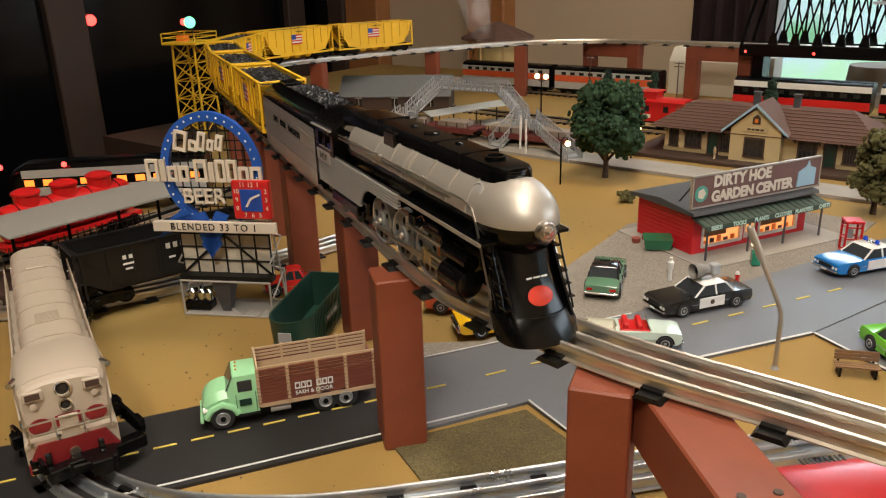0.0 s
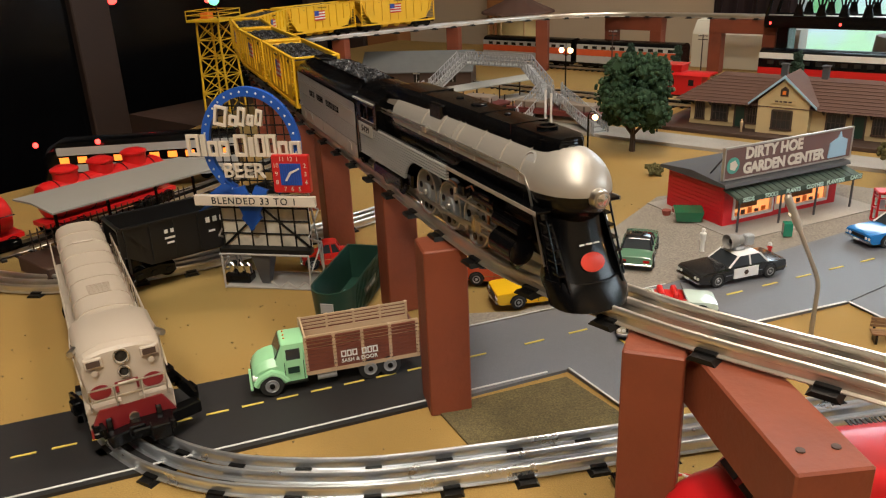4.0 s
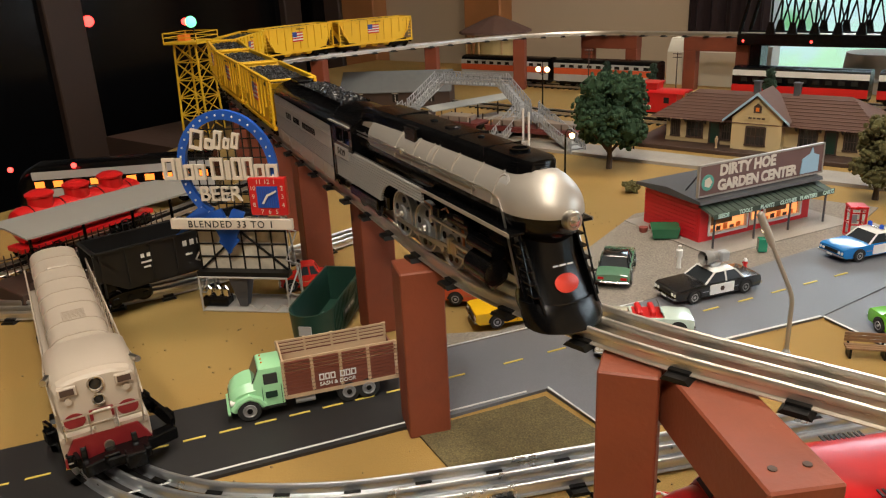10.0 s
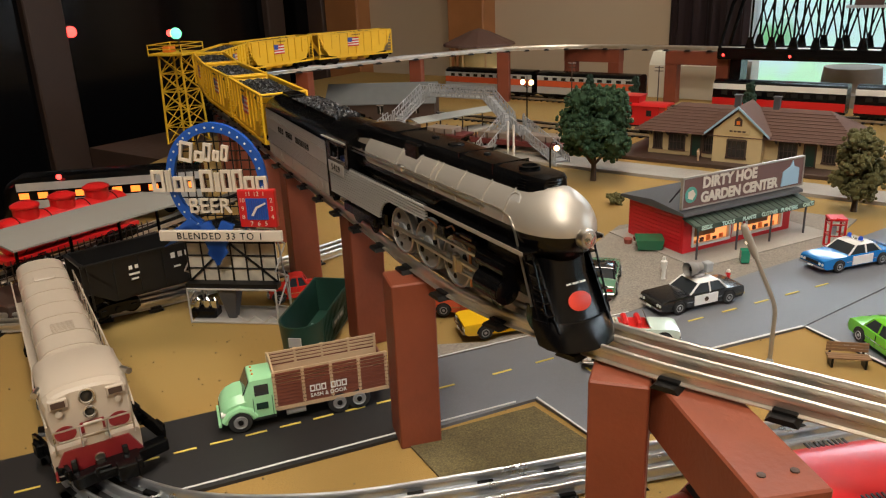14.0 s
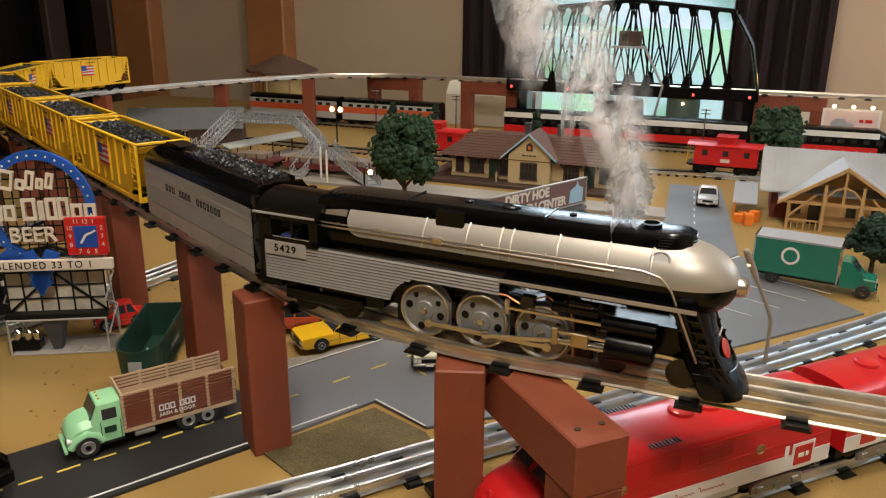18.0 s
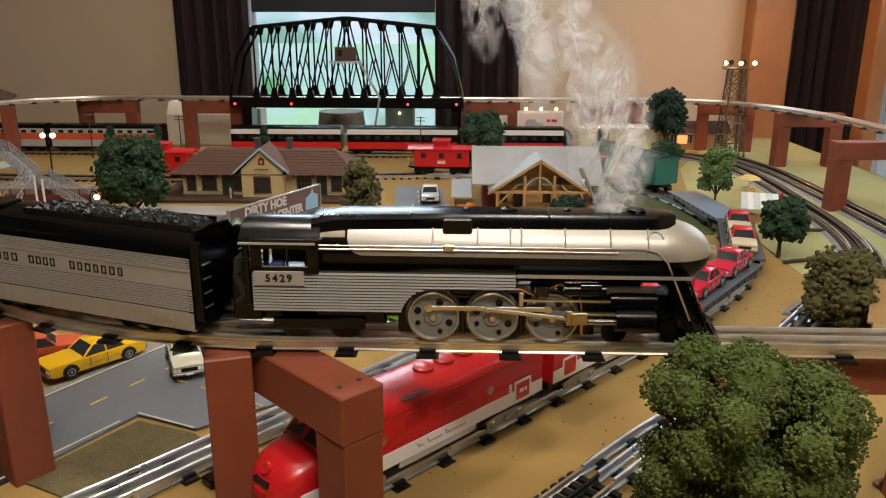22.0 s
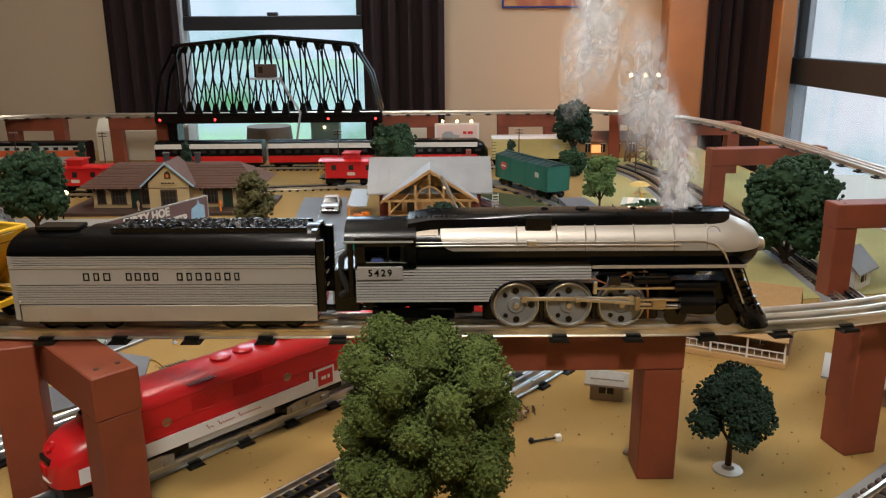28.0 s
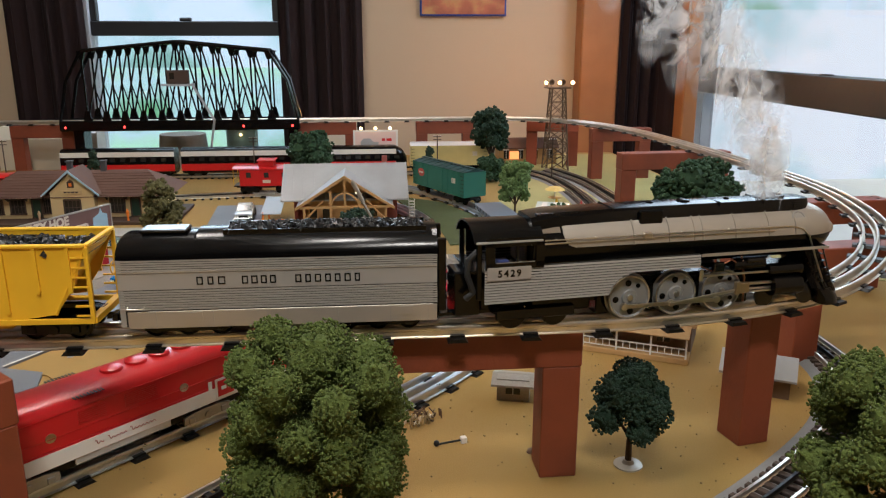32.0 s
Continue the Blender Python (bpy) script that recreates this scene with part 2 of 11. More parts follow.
# ---- materials ----
def mat(name, color, rough=0.6, metal=0.0, vary=0.12, scale=60.0, bump=0.1, fine=400.0, spec=0.5, coat=0.0, random_tint=0.0, dirt=None, dirt_scale=9.0, dirt_amount=0.35, grain=0.0, grain_scale=700.0):
    """A painted, printed or metal surface with variation at two scales and a fine relief. Scales are per metre."""
    m = bpy.data.materials.new(name)
    m.use_nodes = True
    nt = m.node_tree
    n, l = nt.nodes, nt.links
    b = n["Principled BSDF"]
    b.inputs["Roughness"].default_value, b.inputs["Metallic"].default_value = rough, metal
    b.inputs["Specular IOR Level"].default_value, b.inputs["Coat Weight"].default_value = spec, coat
    tc = n.new("ShaderNodeTexCoord")
    big = n.new("ShaderNodeTexNoise")
    big.inputs["Scale"].default_value, big.inputs["Detail"].default_value = scale, 4
    l.new(tc.outputs["Object"], big.inputs["Vector"])
    mix = n.new("ShaderNodeMix")
    mix.data_type = "RGBA"
    dark, light = [c * (1 - vary) for c in color], [min(1, c * (1 + vary)) for c in color]
    mix.inputs[6].default_value, mix.inputs[7].default_value = (*dark, 1), (*light, 1)
    l.new(big.outputs["Fac"], mix.inputs[0])
    out = mix.outputs[2]
    if dirt:
        stain = n.new("ShaderNodeTexNoise")
        stain.inputs["Scale"].default_value, stain.inputs["Detail"].default_value = dirt_scale, 6
        l.new(tc.outputs["Object"], stain.inputs["Vector"])
        ramp = n.new("ShaderNodeMapRange")
        ramp.inputs[1].default_value, ramp.inputs[2].default_value, ramp.inputs[4].default_value = 0.45, 0.75, dirt_amount
        l.new(stain.outputs["Fac"], ramp.inputs[0])
        over = n.new("ShaderNodeMix")
        over.data_type = "RGBA"
        over.inputs[7].default_value = (*dirt, 1)
        l.new(ramp.outputs[0], over.inputs[0])
        l.new(out, over.inputs[6])
        out = over.outputs[2]
    if random_tint:
        info = n.new("ShaderNodeObjectInfo")
        hsv = n.new("ShaderNodeHueSaturation")
        rng = n.new("ShaderNodeMapRange")
        rng.inputs[3].default_value, rng.inputs[4].default_value = 1 - random_tint, 1 + random_tint
        l.new(info.outputs["Random"], rng.inputs[0])
        l.new(rng.outputs[0], hsv.inputs["Value"])
        l.new(out, hsv.inputs["Color"])
        out = hsv.outputs[0]
    if grain:
        speck = n.new("ShaderNodeTexNoise")
        speck.inputs["Scale"].default_value, speck.inputs["Detail"].default_value, speck.inputs["Roughness"].default_value = grain_scale, 3, 0.7
        l.new(tc.outputs["Object"], speck.inputs["Vector"])
        spread = n.new("ShaderNodeMapRange")
        spread.inputs[1].default_value, spread.inputs[2].default_value = 0.30, 0.70
        spread.inputs[3].default_value, spread.inputs[4].default_value = 1 - grain, 1 + grain
        l.new(speck.outputs["Fac"], spread.inputs[0])
        tone = n.new("ShaderNodeHueSaturation")
        l.new(spread.outputs[0], tone.inputs["Value"])
        l.new(out, tone.inputs["Color"])
        out = tone.outputs[0]
    l.new(out, b.inputs["Base Color"])
    small = n.new("ShaderNodeTexNoise")
    small.inputs["Scale"].default_value, small.inputs["Detail"].default_value = fine, 3
    l.new(tc.outputs["Object"], small.inputs["Vector"])
    rr = n.new("ShaderNodeMapRange")
    rr.inputs[3].default_value, rr.inputs[4].default_value = max(0.02, rough - 0.08), min(1, rough + 0.1)
    l.new(big.outputs["Fac"], rr.inputs[0])
    l.new(rr.outputs[0], b.inputs["Roughness"])
    if bump:
        bp = n.new("ShaderNodeBump")
        bp.inputs["Strength"].default_value, bp.inputs["Distance"].default_value = bump, 0.001
        l.new(small.outputs["Fac"], bp.inputs["Height"])
        l.new(bp.outputs[0], b.inputs["Normal"])
    return m


def glow(name, color, strength):
    m = bpy.data.materials.new(name)
    m.use_nodes = True
    b = m.node_tree.nodes["Principled BSDF"]
    b.inputs["Base Color"].default_value = (*color, 1)
    b.inputs["Emission Color"].default_value, b.inputs["Emission Strength"].default_value = (*color, 1), strength
    return m


def glass(name, color=(1, 1, 1), rough=0.02):
    m = bpy.data.materials.new(name)
    m.use_nodes = True
    b = m.node_tree.nodes["Principled BSDF"]
    b.inputs["Base Color"].default_value = (*color, 1)
    b.inputs["Transmission Weight"].default_value, b.inputs["Roughness"].default_value, b.inputs["IOR"].default_value = 1.0, rough, 1.45
    return m


def ground_material():
    """Painted plywood with scattered fine sand-coloured turf, dark green turf patches."""
    m = mat("turf_ground", (0.33, 0.20, 0.052), 0.9, vary=0.25, scale=7, bump=0.5, fine=900, dirt=(0.13, 0.12, 0.04), dirt_scale=3.5, dirt_amount=0.5, grain=0.26, grain_scale=900)
    return m


M = {}
M["ground"] = ground_material()
# Turf colour, with the soft shade of the trestle mixed in.
M["turf"] = mat("dark_turf", (0.115, 0.088, 0.034), 0.95, vary=0.45, scale=40, bump=0.8, fine=1200, grain=0.5, grain_scale=600)
M["grass"] = mat("green_turf", (0.07, 0.085, 0.025), 0.95, vary=0.4, scale=25, bump=0.8, fine=1200, grain=0.5, grain_scale=600)
M["asphalt"] = mat("printed_asphalt", (0.145, 0.150, 0.166), 0.5, vary=0.18, scale=12, bump=0.25, fine=1200, dirt=(0.06, 0.06, 0.062), dirt_scale=6, grain=0.16, grain_scale=900)
M["asphalt_dark"] = mat("dark_asphalt", (0.017, 0.016, 0.016), 0.55, vary=0.25, scale=14, bump=0.25, fine=1200, grain=0.3, grain_scale=900)
M["concrete"] = mat("concrete", (0.34, 0.31, 0.27), 0.85, vary=0.12, scale=18, bump=0.2, fine=700, dirt=(0.2, 0.18, 0.15), dirt_scale=12, grain=0.18, grain_scale=600)
M["gravel_pad"] = mat("gravel_pad", (0.24, 0.21, 0.175), 0.9, vary=0.2, scale=60, bump=0.5, fine=900, grain=0.4, grain_scale=420)
M["wood_red"] = mat("redwood_stain", (0.225, 0.052, 0.021), 0.55, vary=0.22, scale=16, bump=0.25, fine=260, dirt=(0.07, 0.02, 0.012), dirt_scale=14, dirt_amount=0.5)
M["rail"] = mat("tinplate_rail", (0.70, 0.65, 0.57), 0.31, 0.9, vary=0.10, scale=30, bump=0.05, fine=500, dirt=(0.34, 0.29, 0.23), dirt_scale=40, dirt_amount=0.35)
M["tie"] = mat("black_tie", (0.005, 0.0046, 0.0042), 0.42, vary=0.3, scale=60, bump=0.2, spec=0.3)
M["black"] = mat("satin_black", (0.002, 0.002, 0.0022), 0.21, vary=0.15, scale=60, bump=0.03, spec=0.30)
M["black_gloss"] = mat("gloss_black", (0.003, 0.003, 0.0035), 0.16, vary=0.1, scale=60, bump=0.02)
M["gray"] = mat("locomotive_gray", (0.36, 0.345, 0.325), 0.42, 0.15, vary=0.05, scale=40, bump=0.03)
M["silver"] = mat("silver_paint", (0.43, 0.395, 0.345), 0.40, 0.5, vary=0.05, scale=40, bump=0.03)
M["steel"] = mat("plated_steel", (0.60, 0.57, 0.52), 0.3, 1.0, vary=0.12, scale=90, bump=0.04)
M["brass"] = mat("worn_brass", (0.50, 0.42, 0.29), 0.33, 1.0, vary=0.2, scale=90, bump=0.05)
M["copper"] = mat("copper_pipe", (0.60, 0.26, 0.13), 0.3, 1.0, vary=0.2, scale=90, bump=0.05)
M["yellow"] = mat("hopper_yellow", (0.78, 0.46, 0.015), 0.45, vary=0.06, scale=30, bump=0.04)
M["lamp_metal"] = mat("lamp_metal", (0.36, 0.32, 0.26), 0.4, 0.5, vary=0.1, bump=0.04)
M["coal"] = mat("coal", (0.016, 0.016, 0.017), 0.32, vary=0.5, scale=300, bump=0.5, fine=700)
M["red"] = mat("red_paint", (0.55, 0.012, 0.012), 0.3, vary=0.08, scale=30, bump=0.03)
M["red_wall"] = mat("red_clapboard", (0.55, 0.012, 0.018), 0.5, vary=0.12, scale=30, bump=0.08)
M["white"] = mat("white_paint", (0.72, 0.70, 0.66), 0.4, vary=0.05, scale=30, bump=0.03)
M["cream_loco"] = mat("cream_plastic", (0.44, 0.375, 0.30), 0.42, vary=0.06, scale=24, bump=0.04)
M["wall"] = mat("plaster_wall", (0.50, 0.39, 0.27), 0.85, vary=0.05, scale=2.5, bump=0.12, fine=120)
M["ceiling"] = mat("ceiling_paint", (0.66, 0.60, 0.50), 0.9, vary=0.04, scale=2, bump=0.1, fine=90)
M["pine"] = mat("varnished_pine", (0.36, 0.15, 0.05), 0.45, vary=0.25, scale=7, bump=0.1, fine=80, dirt=(0.17, 0.06, 0.02), dirt_scale=5)
M["curtain"] = mat("maroon_curtain", (0.014, 0.0045, 0.005), 0.95, vary=0.3, scale=6, bump=0.3, fine=500)
M["window_black"] = mat("black_sash", (0.02, 0.02, 0.022), 0.4, vary=0.1, bump=0.03)
M["window_gray"] = mat("pale_sash", (0.45, 0.47, 0.50), 0.5, vary=0.08, bump=0.03)
M["glass"] = glass("pane_glass")
M["floor"] = mat("floor_boards", (0.12, 0.07, 0.04), 0.5, vary=0.2, scale=3, bump=0.1)
M["brown_roof"] = mat("brown_shingle", (0.115, 0.058, 0.040), 0.75, vary=0.18, scale=40, bump=0.3, fine=500)
M["depot_wall"] = mat("depot_cream", (0.60, 0.47, 0.25), 0.65, vary=0.08, scale=30, bump=0.08)
M["dark_wood"] = mat("dark_brown_trim", (0.055, 0.03, 0.02), 0.6, vary=0.2, scale=60, bump=0.1)
M["bark"] = mat("bark", (0.07, 0.045, 0.03), 0.9, vary=0.4, scale=90, bump=0.6, fine=500)
M["leaf_green"] = mat("clump_green", (0.050, 0.085, 0.032), 0.9, vary=0.5, scale=120, bump=0.9, fine=700)
M["leaf_near"] = mat("clump_yellow_green", (0.080, 0.110, 0.019), 0.95, vary=0.45, scale=160, bump=0.9, fine=900)
M["leaf_dark"] = mat("clump_dark_green", (0.014, 0.036, 0.019), 0.9, vary=0.45, scale=120, bump=0.9, fine=700)
M["leaf_olive"] = mat("clump_olive", (0.095, 0.088, 0.028), 0.9, vary=0.4, scale=120, bump=0.9, fine=700)
M["leaf_light"] = mat("clump_light_green", (0.12, 0.19, 0.06), 0.9, vary=0.4, scale=120, bump=0.9, fine=700)
M["mint"] = mat("mint_paint", (0.33, 0.66, 0.36), 0.3, vary=0.05, scale=40, bump=0.02)
M["plank_brown"] = mat("brown_stakes", (0.17, 0.05, 0.03), 0.5, vary=0.2, scale=60, bump=0.1)
M["tan"] = mat("tan_plastic", (0.50, 0.35, 0.215), 0.5, vary=0.06, scale=40, bump=0.04)
M["rubber"] = mat("rubber", (0.016, 0.016, 0.016), 0.7, vary=0.2, bump=0.1)
M["dark_green"] = mat("dark_green_plastic", (0.010, 0.040, 0.026), 0.42, vary=0.15, scale=40, bump=0.06)
M["blue"] = mat("blue_neon_paint", (0.012, 0.085, 0.42), 0.4, vary=0.08, bump=0.03)
M["lit_yellow"] = glow("warm_window", (1.0, 0.72, 0.30), 1.6)
M["bulb"] = glow("bulb", (1.0, 0.62, 0.28), 7.0)
M["dim_bulb"] = glow("dim_bulb", (1.0, 0.70, 0.45), 0.7)
M["red_lamp"] = glow("red_lamp", (1.0, 0.04, 0.03), 6.0)
M["green_lamp"] = glow("green_lamp", (0.20, 1.0, 0.50), 1.6)
M["leaf_dark2"] = mat("clump_mid_green", (0.022, 0.055, 0.022), 0.9, vary=0.45, scale=120, bump=0.9, fine=700)
M["pale_card"] = mat("pale_card", (0.70, 0.64, 0.50), 0.8, vary=0.06, scale=10, bump=0.1)
# ---- plan ----
DECK = 0.147  # top of the trestle beams
RAIL = 0.160  # top of the upper rails
UPPER = [(-0.05, 0.4405), (0.05, 0.4378), (0.15, 0.4355), (0.35, 0.434), (0.52, 0.433), (0.62, 0.442), (0.72, 0.467), (0.81, 0.514), (0.92, 0.62), (1.02, 0.78),
         (1.08, 1.0), (1.09, 1.27), (1.08, 1.6), (1.05, 1.9), (0.96, 2.12), (0.80, 2.23), (0.6, 2.25), (0.2, 2.25), (-0.4, 2.25), (-0.8, 2.25),
         (-1.0, 2.22), (-1.18, 2.08), (-1.30, 1.85), (-1.38, 1.62), (-1.43, 1.40), (-1.33, 1.16), (-1.09, 0.978), (-0.85, 0.84), (-0.634, 0.716),
         (-0.402, 0.588), (-0.3144, 0.5385), (-0.235, 0.4945), (-0.16, 0.4615)]
LOOP = smooth_line(UPPER, 0.012, True)


class Line:
    """Distances along a track."""

    def __init__(self, pts, closed):
        self.p = list(pts) + ([pts[0]] if closed else [])
        self.s = [0.0]
        for a, b in zip(self.p, self.p[1:]):
            self.s.append(self.s[-1] + (b - a).length)
        self.length, self.closed = self.s[-1], closed

    def at(self, s):
        s = s % self.length if self.closed else min(max(s, 0.0), self.length)
        i = min(max(int(np.searchsorted(self.s, s)) - 1, 0), len(self.p) - 2)
        u = (s - self.s[i]) / max(self.s[i + 1] - self.s[i], 1e-9)
        return self.p[i].lerp(self.p[i + 1], u)

    def ride(self, s, base, z=0.0, flip=False):
        """The pose of a car whose trucks stand base apart, its middle at s."""
        a, b = self.at(s - base / 2), self.at(s + base / 2)
        d = b - a
        c = (a + b) / 2
        return pose(c.x, c.y, z, 0, 0, math.degrees(math.atan2(d.y, d.x)) + (180 if flip else 0))


TUBE = [(-0.0032, 0.0), (0.0032, 0.0), (0.0032, 0.0006), (0.0007, 0.0012), (0.0007, 0.0052), (0.0019, 0.0062), (0.0021, 0.0080), (0.0012, 0.0097),
        (0.0, 0.0102), (-0.0012, 0.0097), (-0.0021, 0.0080), (-0.0019, 0.0062), (-0.0007, 0.0052), (-0.0007, 0.0012), (-0.0032, 0.0006)]
SOLID = [(-0.0018, 0.0), (0.0018, 0.0), (0.0006, 0.001), (0.0006, 0.004), (0.0013, 0.0045), (0.0013, 0.006), (-0.0013, 0.006), (-0.0013, 0.0045), (-0.0006, 0.004), (-0.0006, 0.001)]


def track(name, label, pts, z, closed=False, style="tube", tie_step=0.062, tie=None, rail=None, half=0.026, group="tracks"):
    """A three-rail track: rails and ties of its own."""
    line = Line(pts, closed)
    t = thing(name, label, "model track", group=group)
    deep = 0.003 if style == "tube" else 0.004
    for c in (-0.016, 0.0, 0.016):
        prof = [(c + a, h) for a, h in (TUBE if style == "tube" else SOLID)]
        low = z + deep - 0.0004
        part("rail", Geo().sweep([(p.x, p.y, low) for p in pts], prof, closed), (M["tie"] if style != "tube" and c == 0 else rail or M["rail"]), t)
    g = Geo()
    if style == "tube":
        g.prism([(-0.0085, 0.0), (0.0085, 0.0), (0.006, deep), (-0.006, deep)], -half, half, "y")
        for c in (-0.016, 0.016):
            g.box(-0.0062, 0.0062, c - 0.0045, c + 0.0045, deep, deep + 0.0016)
    else:
        g.box(-0.0035, 0.0035, -half, half, 0.0, deep, 0.0006)
    first = None
    n = max(1, round(line.length / tie_step))
    for i in range(n):
        m = line.ride(line.length * (i + 0.5) / n, 0.01, z)
        if first is None:
            first = part("tie", g, tie or M["tie"], t, m=m, smooth=0)
        else:
            again(first, t, m)
    return t


def slab(name, poly, z0, z1, material, label, category):
    return solid(name, Geo().prism(poly, z0, z1, "z"), material, label, category, kind="structure", smooth=0)


# ---- room ----
BACK, RIGHT = 2.7, 1.45
EDGE = [(-1.28, -1.1), (1.22, -1.1), (1.22, 2.55), (-2.15, 2.55), (-2.15, 1.75), (-1.60, 1.40), (-1.42, 1.0), (-1.28, 0.62)]
TABLE = Geo().prism(EDGE, -0.03, 0.0, "z")
solid("ground", TABLE, M["ground"], "tan painted layout tabletop with scattered turf", "layout table", kind="structure")
solid("table_skirt", Geo().prism([(x * 0.97, y * 0.97 + 0.01) for x, y in EDGE], -0.86, -0.03, "z"), M["dark_wood"], "dark wooden frame under the layout table", "table frame", kind="structure")
solid("side_shelf", Geo().box(-1.74, -1.36, 1.06, 1.36, -0.86, -0.0008), M["dark_wood"], "dark wooden shelf carrying the signal tower", "shelf", kind="structure")
solid("floor", Geo().box(-4.6, 1.55, -3.2, 2.8, -0.96, -0.86), M["floor"], "dark wooden room floor", "floor", kind="structure")
solid("ceiling", Geo().box(-4.6, 1.55, -3.2, 2.8, 1.75, 1.85), M["ceiling"], "off-white room ceiling", "ceiling", kind="structure")


def wall_with_hole(name, lo, hi, a0, a1, z0, z1, along, at, thick):
    """A wall from lo to hi with one opening."""
    t = tagged(new(name), "tan plastered room wall", "wall", kind="structure")
    for n, (p, q, r, s) in enumerate(((lo, a0, -0.86, 1.75), (a1, hi, -0.86, 1.75), (a0, a1, -0.86, z0), (a0, a1, z1, 1.75))):
        g = Geo()
        if along == "x":
            g.box(p, q, at, at + thick, r, s)
        else:
            g.box(at, at + thick, p, q, r, s)
        part("wall_panel", g, M["wall"], t, smooth=0)
    return t


WX0, WX1, WZ0, WZ1 = -0.64, 0.075, -0.07, 1.15
wall_with_hole("wall_back", -2.22, 1.45, WX0, WX1, WZ0, WZ1, "x", BACK, 0.1)
RY0, RY1, RZ0, RZ1 = 0.9, 2.46, -0.22, 1.15
wall_with_hole("wall_right", -3.2, BACK, RY0, RY1, RZ0, RZ1, "y", RIGHT, 0.1)
# Unseen walls, made dark to keep bounced light and reflections low.
solid("wall_front", Geo().box(-4.6, 1.45, -3.3, -3.2, -0.86, 1.75), M["dark_wood"], "unseen room wall, made dark to cut bounced light", "wall", kind="structure")
solid("wall_left", Geo().box(-4.7, -4.6, -3.2, 2.8, -0.86, 1.75), M["dark_wood"], "unseen room wall, made dark to cut bounced light", "wall", kind="structure")


def window(name, label, along, at, a0, a1, z0, z1, sash_z, below=0.028, above=0.022):
    """A double-hung window: frame, meeting rail, sashes and panes."""
    w = tagged(new(name), label, "window", kind="structure")

    def bar(nm, p, q, r, s, d0, d1, material):
        g = Geo()
        if along == "x":
            g.box(p, q, at + d0, at + d1, r, s, 0.003)
        else:
            g.box(at + d0, at + d1, p, q, r, s, 0.003)
        return part(nm, g, material, w)

    f = 0.035
    bar("window_frame", a0, a0 + f, z0, z1, 0.012, 0.09, M["window_gray"])
    bar("window_frame", a1 - f, a1, z0, z1, 0.012, 0.09, M["window_gray"])
    bar("window_frame", a0 + f, a1 - f, z1 - f, z1, 0.012, 0.09, M["window_gray"])
    bar("window_sill", a0 - 0.02, a1 + 0.02, z0 - 0.02, z0 + 0.015, -0.02, 0.09, M["window_gray"])
    bar("meeting_rail", a0 + f, a1 - f, sash_z - below, sash_z + above, 0.02, 0.06, M["window_black"])
    bar("sash_stile", a0 + f, a0 + f + 0.022, sash_z + above, z1 - f, 0.03, 0.06, M["window_black"])
    bar("sash_stile", a1 - f - 0.022, a1 - f, sash_z + above, z1 - f, 0.03, 0.06, M["window_black"])
    mid = (a0 + a1) / 2
    bar("sash_lock", mid - 0.02, mid + 0.02, sash_z + above, sash_z + 0.034, 0.022, 0.04, M["window_black"])
    for r, s in ((z0 + 0.015, sash_z - below), (sash_z + above, z1 - f)):
        g = Geo()
        if along == "x":
            g.box(a0 + f, a1 - f, at + 0.045, at + 0.049, r, s)
        else:
            g.box(at + 0.045, at + 0.049, a0 + f, a1 - f, r, s)
        p = part("pane", g, M["glass"], w, smooth=0)
        p.visible_shadow = False
    return w


window("window_1", "double-hung window with dark sash bar, daylight garden outside", "x", BACK, WX0, WX1, WZ0, WZ1, 0.435)
window("window_2", "wide double-hung window with black meeting rail", "y", RIGHT, RY0, RY1, RZ0, RZ1, 0.265, 0.042, 0.042)


def curtain(m, width, height, folds, label):
    g, n = Geo(), folds * 10
    front, back = [], []
    for i in range(n + 1):
        a = 2 * math.pi * folds * i / n
        w = 0.018 * math.sin(a) + 0.007 * math.sin(2.3 * a + 1)
        front.append((width * i / n, w))
        back.append((width * i / n, w + 0.004))
    rows = []
    for z, k in ((0, 1.15), (height * 0.3, 0.9), (height * 0.7, 1.0), (height, 0.8)):
        rows.append([(x, y * k, z) for x, y in front] + [(x, y * k + 0.002, z) for x, y in reversed(back)])
    g.loft(rows)
    return solid("curtain", g, M["curtain"], label, "curtain", m, group="curtains", smooth=60)


for x0, x1 in ((-0.86, -0.60), (0.045, 0.335)):
    curtain(pose(x0, 2.655, -0.3), x1 - x0, 1.75, 5, "dark maroon curtain hanging beside the back window")
curtain(pose(1.42, 2.45, -0.3, 0, 0, 90), 0.19, 1.75, 4, "dark maroon curtain hanging at the room corner")
curtain(pose(1.252, 2.63, -0.3), 0.17, 1.75, 4, "dark maroon curtain hanging beside the pine post")
for x0, x1 in ((-1.74, -1.57), (-2.40, -2.21), (1.11, 1.25)):
    solid("pine_post", Geo().box(x0, x1, 2.61, 2.699, -0.86, 1.75, 0.006), M["pine"], "varnished pine post against the wall", "post", group="pine posts")
solid("pine_trim", Geo().box(1.40, 1.449, 2.36, 2.44, -0.86, 1.75, 0.004), M["pine"], "varnished pine window trim board", "trim", kind="structure")

